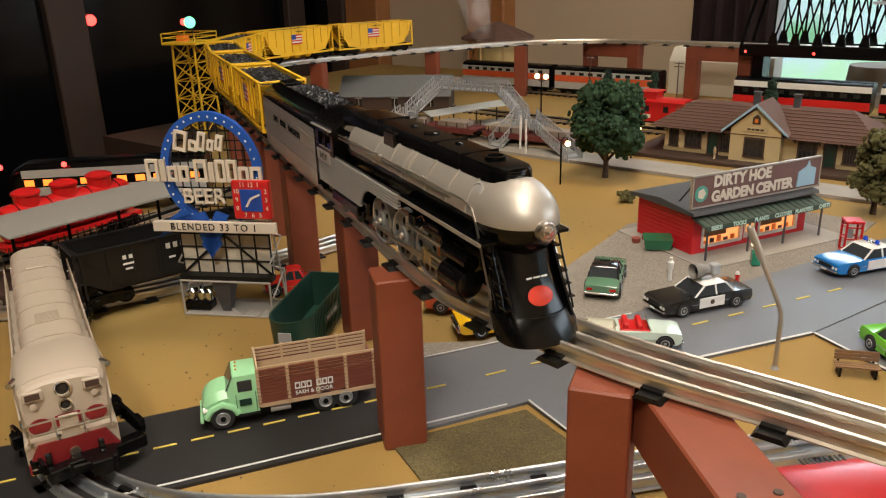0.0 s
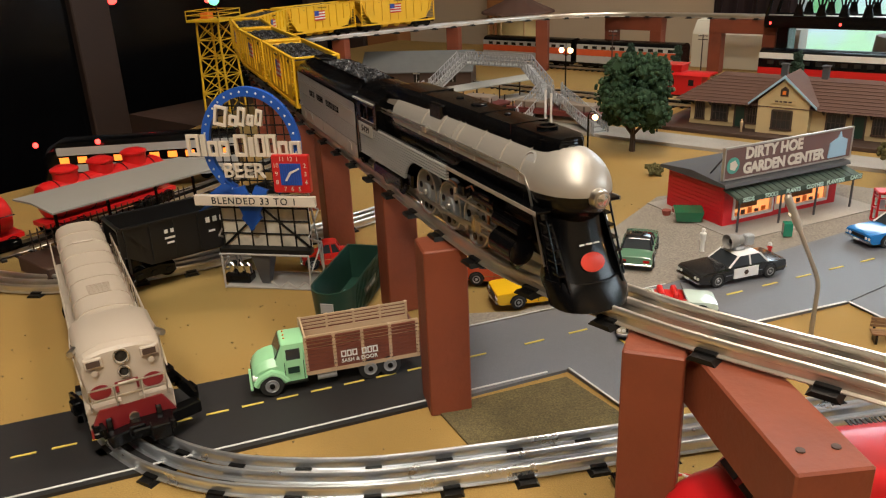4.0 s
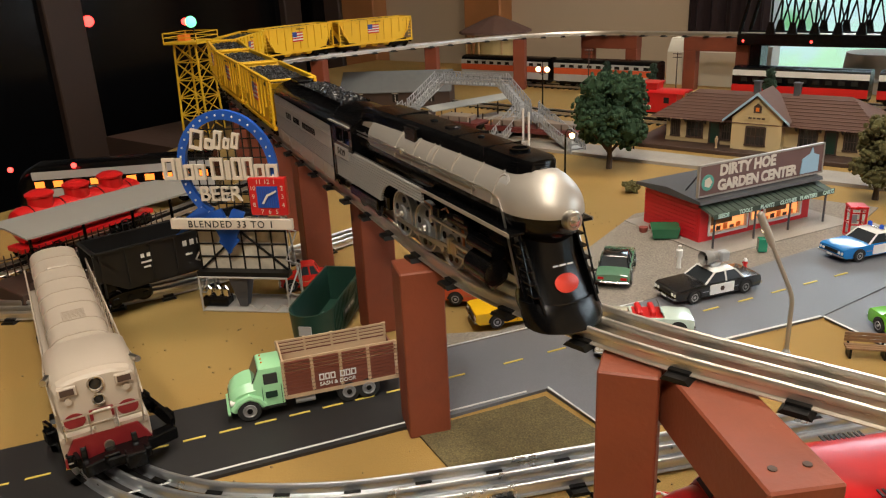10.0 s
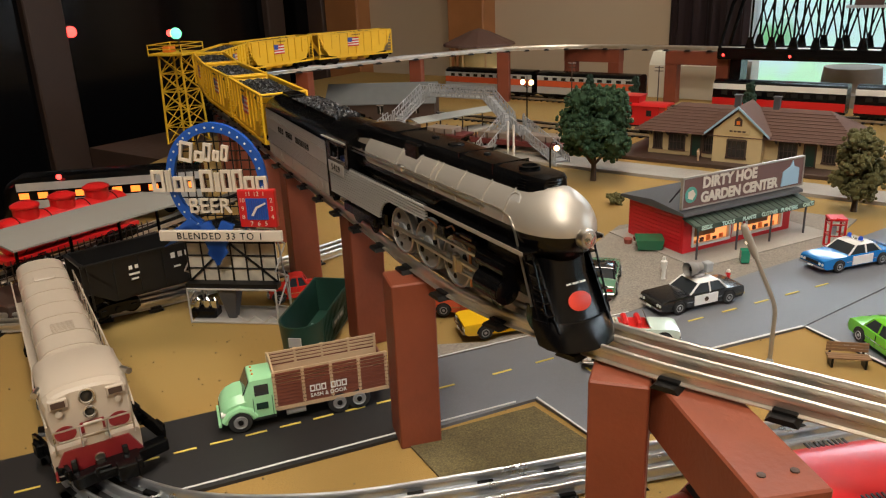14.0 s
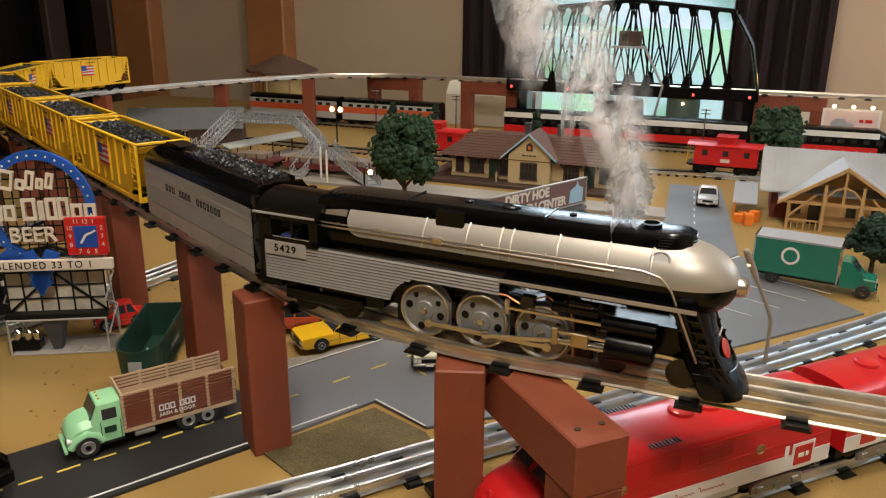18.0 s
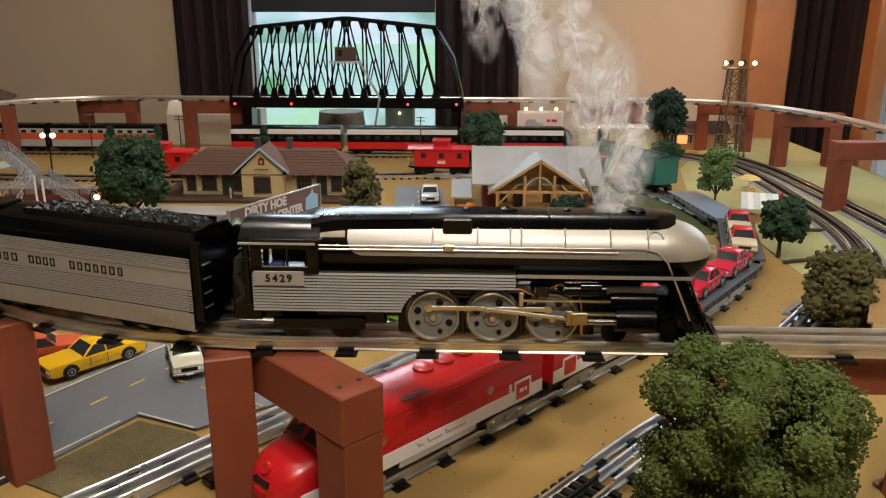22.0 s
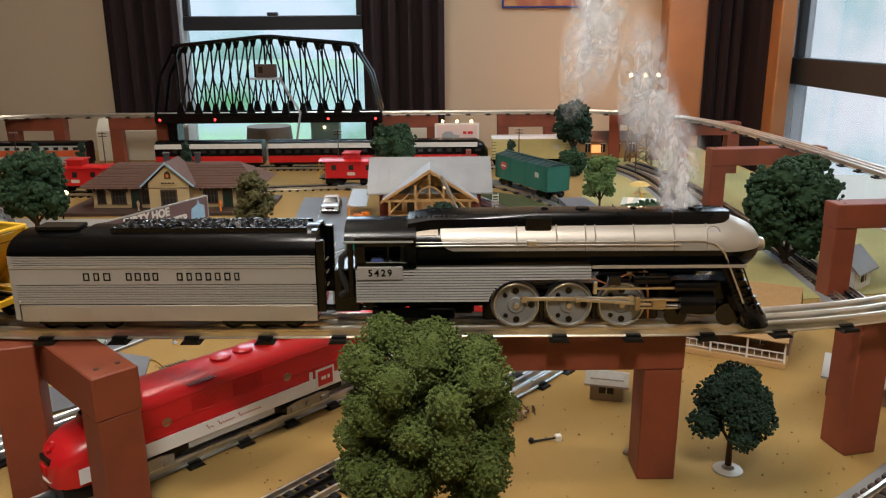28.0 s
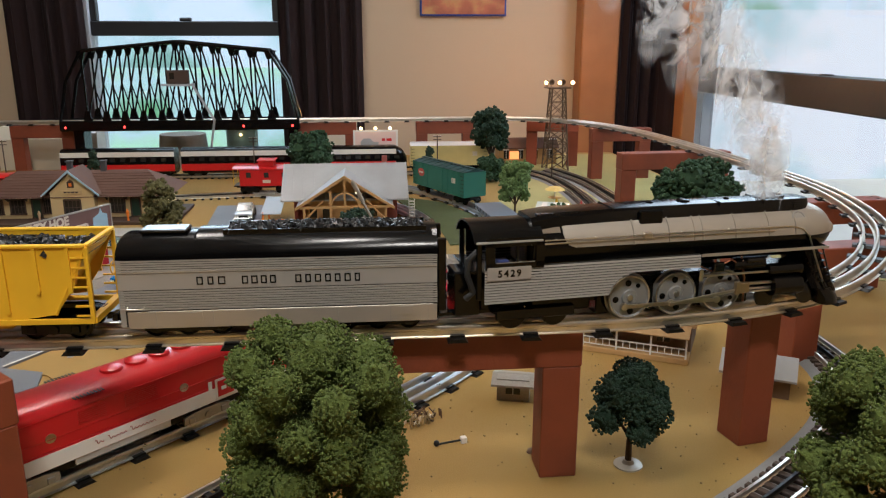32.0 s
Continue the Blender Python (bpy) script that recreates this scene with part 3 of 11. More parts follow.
# dark glazed doors at the back left of the room
door = tagged(new("door_1"), "dark glazed patio door with brown frame", "glass door", kind="structure")
for x0, x1 in ((-4.55, -4.44), (-3.27, -3.15), (-2.5, -2.405)):
    part("door_stile", Geo().box(x0, x1, 2.60, 2.68, -0.86, 1.7, 0.005), M["dark_wood"], door)
for x0, x1 in ((-4.44, -3.27), (-3.15, -2.5)):
    part("door_pane", Geo().box(x0, x1, 2.632, 2.640, -0.86, 1.7), M["black_gloss"], door, "dark reflecting glass pane")
door2 = tagged(new("door_2"), "dark glazed side door with brown frame", "glass door", kind="structure")
for y0, y1 in ((-1.2, -1.1), (0.2, 0.3), (1.42, 1.56), (2.5, 2.6)):
    part("door_stile", Geo().box(-2.72, -2.64, y0, y1, -0.86, 1.7, 0.005), M["dark_wood"], door2)
for y0, y1 in ((-1.1, 0.2), (0.3, 1.42), (1.56, 2.5)):
    part("door_pane", Geo().box(-2.684, -2.676, y0, y1, -0.86, 1.7), M["black_gloss"], door2, "dark reflecting glass pane")

# Red ball added in place of a reflection in the dark glass.
lamp = thing("door_lamp", "small red glowing ball in place of a reflection in the dark door", "lamp", pose(-2.66, 1.583, 0.232))
part("bulb", Geo().ball((0, 0, 0), 0.020, 10, 8), M["red_lamp"], lamp)
part("backplate", Geo().box(-0.016, -0.008, -0.026, 0.026, -0.03, 0.03, 0.002), M["black_gloss"], lamp)
# Warm bulbs and wire added where the door glass only mirrors room lights.
glints = thing("string_light", "row of small warm balls in place of reflections in the dark door", "string light", pose(-2.66, 1.49, 0.268))
part("wire", Geo().tube([(-0.004, -0.05, 0.004), (-0.004, 0.0, -0.002), (-0.004, 0.05, 0.004)], 0.002, 6), M["black_gloss"], glints)
for yy, zz in ((-0.036, 0.002), (-0.012, -0.001), (0.012, -0.002), (0.036, 0.003)):
    part("bulb", Geo().ball((0, yy, zz - 0.006), 0.0055, 8, 6), M["dim_bulb"], glints)

# outdoors, seen through the windows
M["lawn"] = mat("sunlit_lawn", (0.13, 0.30, 0.09), 0.9, vary=0.3, scale=0.7, bump=0.3)
solid("lawn", Geo().box(-14, 1.9, 2.85, 18, -1.4, -1.3), M["lawn"], "sunlit lawn outside the windows", "lawn", kind="structure")
solid("side_lawn", Geo().box(1.91, 16, -12, 18, -1.4, -1.3), mat("pale_gravel", (0.46, 0.45, 0.41), 0.95, vary=0.15, scale=1.2, bump=0.3, dirt=(0.35, 0.40, 0.25), dirt_scale=0.6), "pale gravel yard beside the house", "yard", kind="structure")


# Emission only: the daylight on the scenery is put into its glow.
def glowing_backdrop(name, pale, green, scale, strength):
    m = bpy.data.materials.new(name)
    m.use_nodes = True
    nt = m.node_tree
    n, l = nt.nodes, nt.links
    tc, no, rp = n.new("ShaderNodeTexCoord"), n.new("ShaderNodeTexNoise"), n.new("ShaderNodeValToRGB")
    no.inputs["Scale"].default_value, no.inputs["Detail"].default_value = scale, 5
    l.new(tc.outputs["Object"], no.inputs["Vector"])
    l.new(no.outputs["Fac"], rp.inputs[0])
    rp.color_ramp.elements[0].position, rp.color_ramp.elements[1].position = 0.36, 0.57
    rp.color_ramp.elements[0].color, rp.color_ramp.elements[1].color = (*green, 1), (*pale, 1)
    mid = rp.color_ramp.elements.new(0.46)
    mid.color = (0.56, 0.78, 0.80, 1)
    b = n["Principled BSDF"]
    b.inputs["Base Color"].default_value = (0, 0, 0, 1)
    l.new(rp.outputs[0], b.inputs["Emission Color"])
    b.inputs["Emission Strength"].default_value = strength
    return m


# Glowing sheets stand in for the daylit garden and yard.
M["outside"] = glowing_backdrop("garden_distance", (0.80, 0.92, 1.0), (0.28, 0.50, 0.42), 0.8, 1.1)
M["outside_green"] = glowing_backdrop("garden_hedge", (0.50, 0.85, 0.55), (0.14, 0.42, 0.16), 0.7, 1.1)
M["outside_pale"] = glowing_backdrop("bright_yard", (0.95, 0.98, 1.0), (0.82, 0.88, 0.86), 0.5, 1.0)
M["outside_trees"] = glowing_backdrop("yard_trees", (0.82, 0.94, 1.0), (0.30, 0.55, 0.38), 1.0, 1.0)
solid("backdrop", Geo().box(-9, 1.9, 9.0, 9.1, 0.1, 6), M["outside"], "glowing backdrop of a blurred garden and trees", "backdrop", kind="structure")
solid("hedge_backdrop", Geo().box(-9, 1.9, 8.9, 9.0, -2.5, 0.1), M["outside_green"], "glowing backdrop of a blurred green hedge", "backdrop", kind="structure")
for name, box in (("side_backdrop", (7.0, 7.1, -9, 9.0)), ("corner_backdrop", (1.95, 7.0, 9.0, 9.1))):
    solid(name, Geo().box(*box, 0.75, 6), M["outside_trees"], "glowing backdrop of blurred trees", "backdrop", kind="structure")
    solid(name.replace("backdrop", "yard_backdrop"), Geo().box(*box, -2.5, 0.75), M["outside_pale"], "glowing backdrop of a blurred pale yard", "backdrop", kind="structure")

# ---- roads ----
D = Vector((0.53, 0.848))


def strip(a, b, half, lo=None, hi=None):
    d = (Vector(b) - Vector(a)).normalized()
    w = Vector((-d.y, d.x)) * half
    a, b = Vector(a), Vector(b)
    return [tuple(a - w), tuple(b - w), tuple(b + w), tuple(a + w)]


slab("road_1", strip((-0.60, 0.02), (-0.297, 0.525), 0.058), 0, 0.003, M["asphalt_dark"], "black road sheet with yellow dashes", "road")
slab("road_2", [(-0.245, 0.498), (-0.198, 0.583), (-0.13, 0.556), (-0.035, 0.632), (-0.055, 0.72), (-0.11, 0.738), (-0.03, 0.868), (0.05, 1.10), (-0.06, 1.135),
                (-0.205, 0.80), (-0.343, 0.56)], 0, 0.003, M["asphalt"], "grey road sheet with white edge lines", "road")
slab("road_3", [(-0.028, 0.868), (0.085, 0.80), (0.29, 1.03), (0.205, 1.12), (0.135, 1.222), (0.066, 1.104), (0.052, 1.098)], 0, 0.003, M["asphalt"], "grey parking lot sheet with pale bay lines", "parking lot")
slab("road_4", [(-0.058, 1.137), (0.052, 1.104), (0.132, 1.226), (0.085, 1.70), (-0.022, 1.70), (0.004, 1.30)], 0, 0.0035, M["asphalt"], "grey side street leading to the crossing", "road")
slab("pavement_1", [(-0.205, 0.806), (-0.064, 1.128), (-0.05, 1.30), (-0.20, 1.30), (-0.345, 1.10), (-0.33, 0.83), (-0.275, 0.745), (-0.30, 0.66), (-0.375, 0.60), (-0.343, 0.565)], 0, 0.002,
     M["gravel_pad"], "grey gravel yard beside the road", "yard")
slab("pavement_2", [(-1.25, 1.40), (0.0, 1.40), (-0.01, 1.47), (-1.25, 1.49)], 0, 0.006, M["concrete"], "pale concrete pavement before the depot", "pavement")
# Dark tone holds both the turf itself and painted shade beside the post.
slab("turf_patch", [(-0.257, 0.466), (-0.193, 0.572), (-0.128, 0.548), (-0.10, 0.52), (-0.18, 0.43)], 0, 0.0022, M["turf"], "turf triangle between road and track, trestle shade in its dark colour", "turf")
slab("turf_patch_2", [(-0.10, 0.727), (-0.047, 0.712), (0.0, 0.66), (0.12, 0.80), (0.075, 0.796), (-0.03, 0.858)], 0, 0.0022, M["ground"], "tan turf patch with a lamp post", "turf")
slab("grass_patch", [(0.50, 1.28), (0.61, 1.30), (0.60, 1.50), (0.52, 1.70), (0.40, 1.80), (0.44, 1.62), (0.49, 1.45)], 0, 0.0024, M["grass"], "green grass patch between tracks", "grass")
# Window light falling on this turf is painted in as a paler colour.
slab("pale_turf", [(0.67, 0.98), (0.74, 0.93), (0.86, 0.92), (1.21, 0.98), (1.21, 2.5), (0.98, 2.5), (0.84, 2.2), (0.72, 1.95), (0.66, 1.66), (0.675, 1.3)], 0, 0.0015, mat("pale_turf", (0.36, 0.33, 0.13), 0.9, vary=0.18, scale=9, bump=0.5, fine=900, dirt=(0.30, 0.22, 0.09), dirt_scale=5, grain=0.35, grain_scale=520), "yellow-green turf by the picnic ground, paled by painted window light", "grass")
slab("gravel_bed", [(0.02, 0.60), (0.115, 0.70), (0.27, 0.885), (0.385, 1.04), (0.46, 1.22), (0.575, 1.18), (0.50, 1.00), (0.40, 0.872), (0.18, 0.65), (0.06, 0.535)], 0, 0.0023, M["gravel_pad"], "grey ballast strip between tracks", "gravel")


def dashes(name, a, b, material, width, length, gap, label, z=0.0032):
    a, b = Vector(a), Vector(b)
    d, total = (b - a).normalized(), (b - a).length
    t = tagged(new(name), label, "road marking", kind="structure")
    s, first = 0.0, None
    ang = math.degrees(math.atan2(d.y, d.x))
    while s + length < total + 1e-6:
        c = a + d * (s + length / 2)
        m = pose(c.x, c.y, z, 0, 0, ang)
        if first is None:
            first = part("dash", Geo().box(-length / 2, length / 2, -width / 2, width / 2, 0, 0.0006), material, t, m=m, smooth=0)
        else:
            again(first, t, m)
        s += length + gap
    return t


def edge(a, b, width, label):
    dashes("edge_line", a, b, M["paint_white"], width, (Vector(b) - Vector(a)).length - 1e-5, 1, label)


M["paint_yellow"] = mat("road_yellow", (0.66, 0.52, 0.10), 0.7, vary=0.15, bump=0.1)
M["paint_white"] = mat("road_white", (0.62, 0.62, 0.60), 0.7, vary=0.15, bump=0.1)
dashes("centre_line", (-0.5463, 0.1144), (-0.264, 0.583), M["paint_yellow"], 0.0021, 0.0185, 0.0113, "yellow dashed centre line")
dashes("centre_line", (-0.255, 0.60), (-0.02, 1.03), M["paint_yellow"], 0.0022, 0.021, 0.028, "yellow dashed centre line")
dashes("cross_line", (-0.185, 0.660), (-0.07, 0.60), M["paint_yellow"], 0.0020, 0.016, 0.02, "yellow dashed line of the side road")
edge((-0.50, 0.087), (-0.21, 0.568), 0.0018, "white road edge line")
edge((-0.198, 0.585), (-0.132, 0.5565), 0.0018, "white road edge line")
edge((-0.343, 0.566), (-0.203, 0.806), 0.0018, "white road edge line")
edge((-0.11, 0.741), (-0.031, 0.866), 0.0028, "white road edge line")
edge((-0.029, 0.867), (0.078, 0.803), 0.0028, "white road edge line")
edge((0.068, 1.107), (0.132, 1.217), 0.0028, "white road edge line")
dashes("centre_line", (0.03, 1.10), (0.06, 1.24), M["paint_white"], 0.0025, 0.02, 0.015, "white dashed centre line", 0.0037)
dashes("centre_line", (0.06, 1.28), (0.03, 1.68), M["paint_white"], 0.0025, 0.02, 0.03, "white dashed centre line", 0.0037)
for i in range(6):
    p = Vector((0.045 + 0.034 * i, 0.955 + 0.042 * i))
    dashes("bay_line", tuple(p), tuple(p + Vector((0.075, -0.035))), M["paint_white"], 0.0014, 0.082, 1, "thin pale parking bay line")

# ---- upper line ----
track("upper_track", "three-rail tinplate track loop on red wooden trestles", LOOP, DECK, True)
TOP = Line(LOOP, True)


def post(x, y, turn, z1=DECK - 0.0, label="reddish brown stained wooden trestle post", name="trestle_post"):
    g = Geo().box(-0.0175, 0.0175, -0.0175, 0.0175, 0, z1, 0.0012)
    return solid(name, g, M["wood_red"], label, "post", pose(x, y, 0, 0, 0, turn), group="trestle posts")


for x, y, turn in ((-0.256, 0.480, -38), (-0.417, 0.603, -30), (-0.612, 0.70, -30), (-0.76, 0.79, -30), (-0.93, 0.885, -30), (-1.10, 0.985, -32)):
    post(x, y, turn)


def bent(a, b, feet, label):
    """Two posts and a cross beam that carries the track."""
    a, b = Vector(a), Vector(b)
    d = (b - a).normalized()
    ang = math.degrees(math.atan2(d.y, d.x))
    c = (a + b) / 2
    t = thing("trestle_bent", label, "trestle", pose(c.x, c.y, 0, 0, 0, ang), group="trestle bents")
    half = (b - a).length / 2
    part("cross_beam", Geo().box(-half, half, -0.0185, 0.0185, DECK - 0.037, DECK, 0.0012), M["wood_red"], t)
    for s in feet:
        part("post", Geo().box(s * (half - 0.0178) - 0.0172, s * (half - 0.0178) + 0.0172, -0.0172, 0.0172, 0, DECK - 0.037, 0.0012), M["wood_red"], t)
    for s in (-1, 1):
        for k in (-0.008, 0.009):
            part("nail", Geo().lathe([(0.0022, 0), (0.0022, 0.0007), (0.0005, 0.001)], 8), M["dark_wood"], t, m=pose(s * (half - 0.016), k, DECK))
    return t


bent((-0.036, 0.456), (0.0625, 0.3575), (1,), "red wooden trestle bent beside the red diesel")
post(-0.050, 0.424, 18)
bent((0.31, 0.4515), (0.527, 0.4515), (-1, 1), "red wooden trestle bent behind the near tree")
post(0.7145, 0.492, 12)
bent((0.86, 0.68), (1.09, 0.70), (-1, 1), "red wooden trestle bent at the curve")
bent((0.90, 0.94), (1.165, 0.96), (-1, 1), "red wooden trestle bent beside the window")
bent((0.905, 1.50), (1.165, 1.52), (-1, 1), "red wooden trestle bent beside the window")
bent((0.985, 2.01), (1.16, 2.01), (-1, 1), "red wooden trestle bent beside the window")
bent((0.855, 2.29), (1.015, 2.25), (-1, 1), "dark red trestle bent before the floodlight tower")
for x in (0.585, -0.94, -0.62, 0.22):
    bent((x - 0.09, 2.25), (x + 0.09, 2.25), (-1, 1), "dark red trestle bent along the back wall")
for x, y in ((-1.16, 2.09), (-1.30, 1.84), (-1.41, 1.50), (-1.36, 1.2)):
    post(x, y, 20)

# ---- tracks on the table ----
A_LINE = smooth_line([(-0.95, 0.62), (-0.84, 0.505), (-0.715, 0.415), (-0.57, 0.342), (-0.45, 0.289), (-0.345, 0.295), (-0.25, 0.350), (-0.175, 0.425), (-0.11, 0.50), (-0.04, 0.58), (0.013, 0.640),
                      (0.12, 0.765), (0.24, 0.906), (0.367, 1.074), (0.445, 1.25), (0.465, 1.40), (0.44, 1.55), (0.36, 1.69), (0.22, 1.79), (0.05, 1.83)], 0.015)
B_LINE = smooth_line([(-0.42, -0.01), (-0.10, 0.315), (-0.015, 0.40), (0.165, 0.584), (0.32, 0.743), (0.46, 0.89), (0.56, 1.03), (0.62, 1.20), (0.635, 1.38), (0.60, 1.56), (0.54, 1.72), (0.44, 1.87), (0.30, 1.96), (0.1, 1.99)], 0.015)
C_LINE = smooth_line([(-0.05, 0.17), (0.12, 0.335), (0.20, 0.42), (0.25, 0.475)], 0.015)
C2_LINE = smooth_line([(0.25, 0.475), (0.32, 0.55), (0.41, 0.635), (0.54, 0.79), (0.60, 0.865)], 0.015)
E_LINE = smooth_line([(0.60, 0.865), (0.70, 0.98), (0.79, 1.10), (0.845, 1.28), (0.865, 1.50), (0.88, 1.78), (0.86, 2.0), (0.78, 2.14), (0.62, 2.17)], 0.015)
D_LINE = smooth_line([(0.30, 0.14), (0.45, 0.235), (0.60, 0.32), (0.72, 0.40), (0.835, 0.50), (0.90, 0.61), (0.915, 0.75), (0.935, 1.0), (0.95, 1.3), (0.955, 1.6), (0.95, 1.9), (0.90, 2.14)], 0.015)
G_LINE = smooth_line([(-1.9, 2.15), (-1.0, 2.15), (0.0, 2.13), (0.62, 2.13)], 0.03)
H_LINE = smooth_line([(-1.7, 1.82), (-0.95, 1.775), (-0.5, 1.765), (0.05, 1.83)], 0.03)
L_LINE = smooth_line([(-1.15, 0.30), (-0.95, 0.345), (-0.80, 0.40), (-0.72, 0.51), (-0.67, 0.66), (-0.64, 0.82), (-0.62, 1.05)], 0.015)
R_LINE = smooth_line([(-0.965, 0.10), (-0.965, 0.50), (-0.985, 0.74), (-1.04, 1.05)], 0.03)
M["rail_blue"] = mat("bright_tinplate", (0.70, 0.73, 0.76), 0.29, 0.9, vary=0.1, scale=30, bump=0.05, fine=500, dirt=(0.25, 0.22, 0.2), dirt_scale=25, dirt_amount=0.4)
M["tie_brown"] = mat("brown_tie", (0.06, 0.04, 0.03), 0.8, vary=0.4, scale=60, bump=0.3)
track("inner_track", "tinplate three-rail track curving past the road", A_LINE, 0.0, tie_step=0.055, rail=M["rail_blue"])
track("diesel_track", "tinplate three-rail track under the red diesel", B_LINE, 0.0, tie_step=0.055, rail=M["rail_blue"])
track("siding_track", "dark-tied three-rail track siding", C_LINE, 0.0, style="real", tie_step=0.0125)
track("spur_track", "bright tinplate three-rail spur track", C2_LINE, 0.0, tie_step=0.055, rail=M["rail_blue"])
track("curve_track", "dark-tied three-rail track on grey roadbed", E_LINE, 0.004, style="real", tie_step=0.0135, tie=M["tie_brown"])
track("outer_track", "dark-tied three-rail track on grey roadbed", D_LINE, 0.004, style="real", tie_step=0.0135, tie=M["tie_brown"])
track("back_track", "three-rail track along the back of the layout", G_LINE, 0.0, style="real", tie_step=0.02)
track("depot_track", "three-rail track behind the depot", H_LINE, 0.0, style="real", tie_step=0.02)
track("hopper_track", "tinplate three-rail track under the black hopper", L_LINE, 0.0, tie_step=0.055)
track("platform_track", "three-rail track beside the platform", R_LINE, 0.0, style="real", tie_step=0.02)
M["roadbed"] = mat("grey_roadbed", (0.20, 0.20, 0.20), 0.85, vary=0.2, scale=30, bump=0.3, fine=900)
for ln in (E_LINE, D_LINE):
    solid("roadbed", Geo().sweep([(p.x, p.y, 0.0) for p in ln], [(-0.038, 0), (0.038, 0), (0.030, 0.0042), (-0.030, 0.0042)]), M["roadbed"], "grey ballast roadbed under the track", "roadbed", kind="structure")

# ---- writing ----
def words(text, size, material, parent, m, depth=0.0003, spread=1.0, label="", name="lettering", bold=0.0):
    cu = bpy.data.curves.new("text", "FONT")
    cu.body, cu.size, cu.extrude, cu.align_x, cu.align_y, cu.space_character = text, size, depth, "CENTER", "CENTER", spread
    cu.resolution_u = 3
    cu.offset = size * bold
    ob = new("text", cu)
    me = bpy.data.meshes.new_from_object(ob)
    bpy.data.objects.remove(ob)
    bpy.data.curves.remove(cu)
    me.materials.clear()
    me.materials.append(material)
    o = new(name, me)
    o.parent, o.matrix_basis = parent, m
    if label:
        o["label"] = label
    return o


def bars(widths, h, gap, material, parent, m, depth=0.0004, name="lettering_bar"):
    """A row of plain bars in place of writing."""
    total = sum(widths) + gap * (len(widths) - 1)
    x = -total / 2
    for w in widths:
        part(name, Geo().box(x, x + w, -h / 2, h / 2, -depth, depth), material, parent, m=m, smooth=0)
        x += w + gap


def outlines(widths, h, gap, stroke, material, parent, m, depth=0.0003, name="lettering_shape"):
    """A row of plain open frames of the weight of the writing they stand for."""
    x = -(sum(widths) + gap * (len(widths) - 1)) / 2
    for w in widths:
        g = Geo().box(x, x + stroke, -h / 2, h / 2, -depth, depth).box(x + w - stroke, x + w, -h / 2, h / 2, -depth, depth)
        g.box(x + stroke, x + w - stroke, h / 2 - stroke, h / 2, -depth, depth).box(x + stroke, x + w - stroke, -h / 2, -h / 2 + stroke, -depth, depth)
        part(name, g, material, parent, m=m, smooth=0)
        x += w + gap


UPRIGHT = Matrix.Rotation(radians(90), 4, "X")  # writing that faces -y


# ---- locomotive ----
def half_ring(cx, cy, cz, ry, rz, n=20, a0=-90, a1=270, x=0.0):
    return [(x, cy + ry * math.cos(radians(a0 + (a1 - a0) * i / n)), cz + rz * math.sin(radians(a0 + (a1 - a0) * i / n))) for i in range(n)]


def driver(spokeless=True):
    """A disc driving wheel with lightening holes, its axle along y, outer face at -y."""
    g = Geo()
    m = Matrix.Rotation(radians(90), 4, "X")
    g.lathe([(0.003, 0.0042), (0.0065, 0.0042), (0.0075, 0.0030), (0.0168, 0.0026), (0.0178, 0.0036), (0.0193, 0.0036), (0.0199, -0.001), (0.0212, -0.0014), (0.0212, -0.0024), (0.003, -0.0024)], 40, m)
    return g


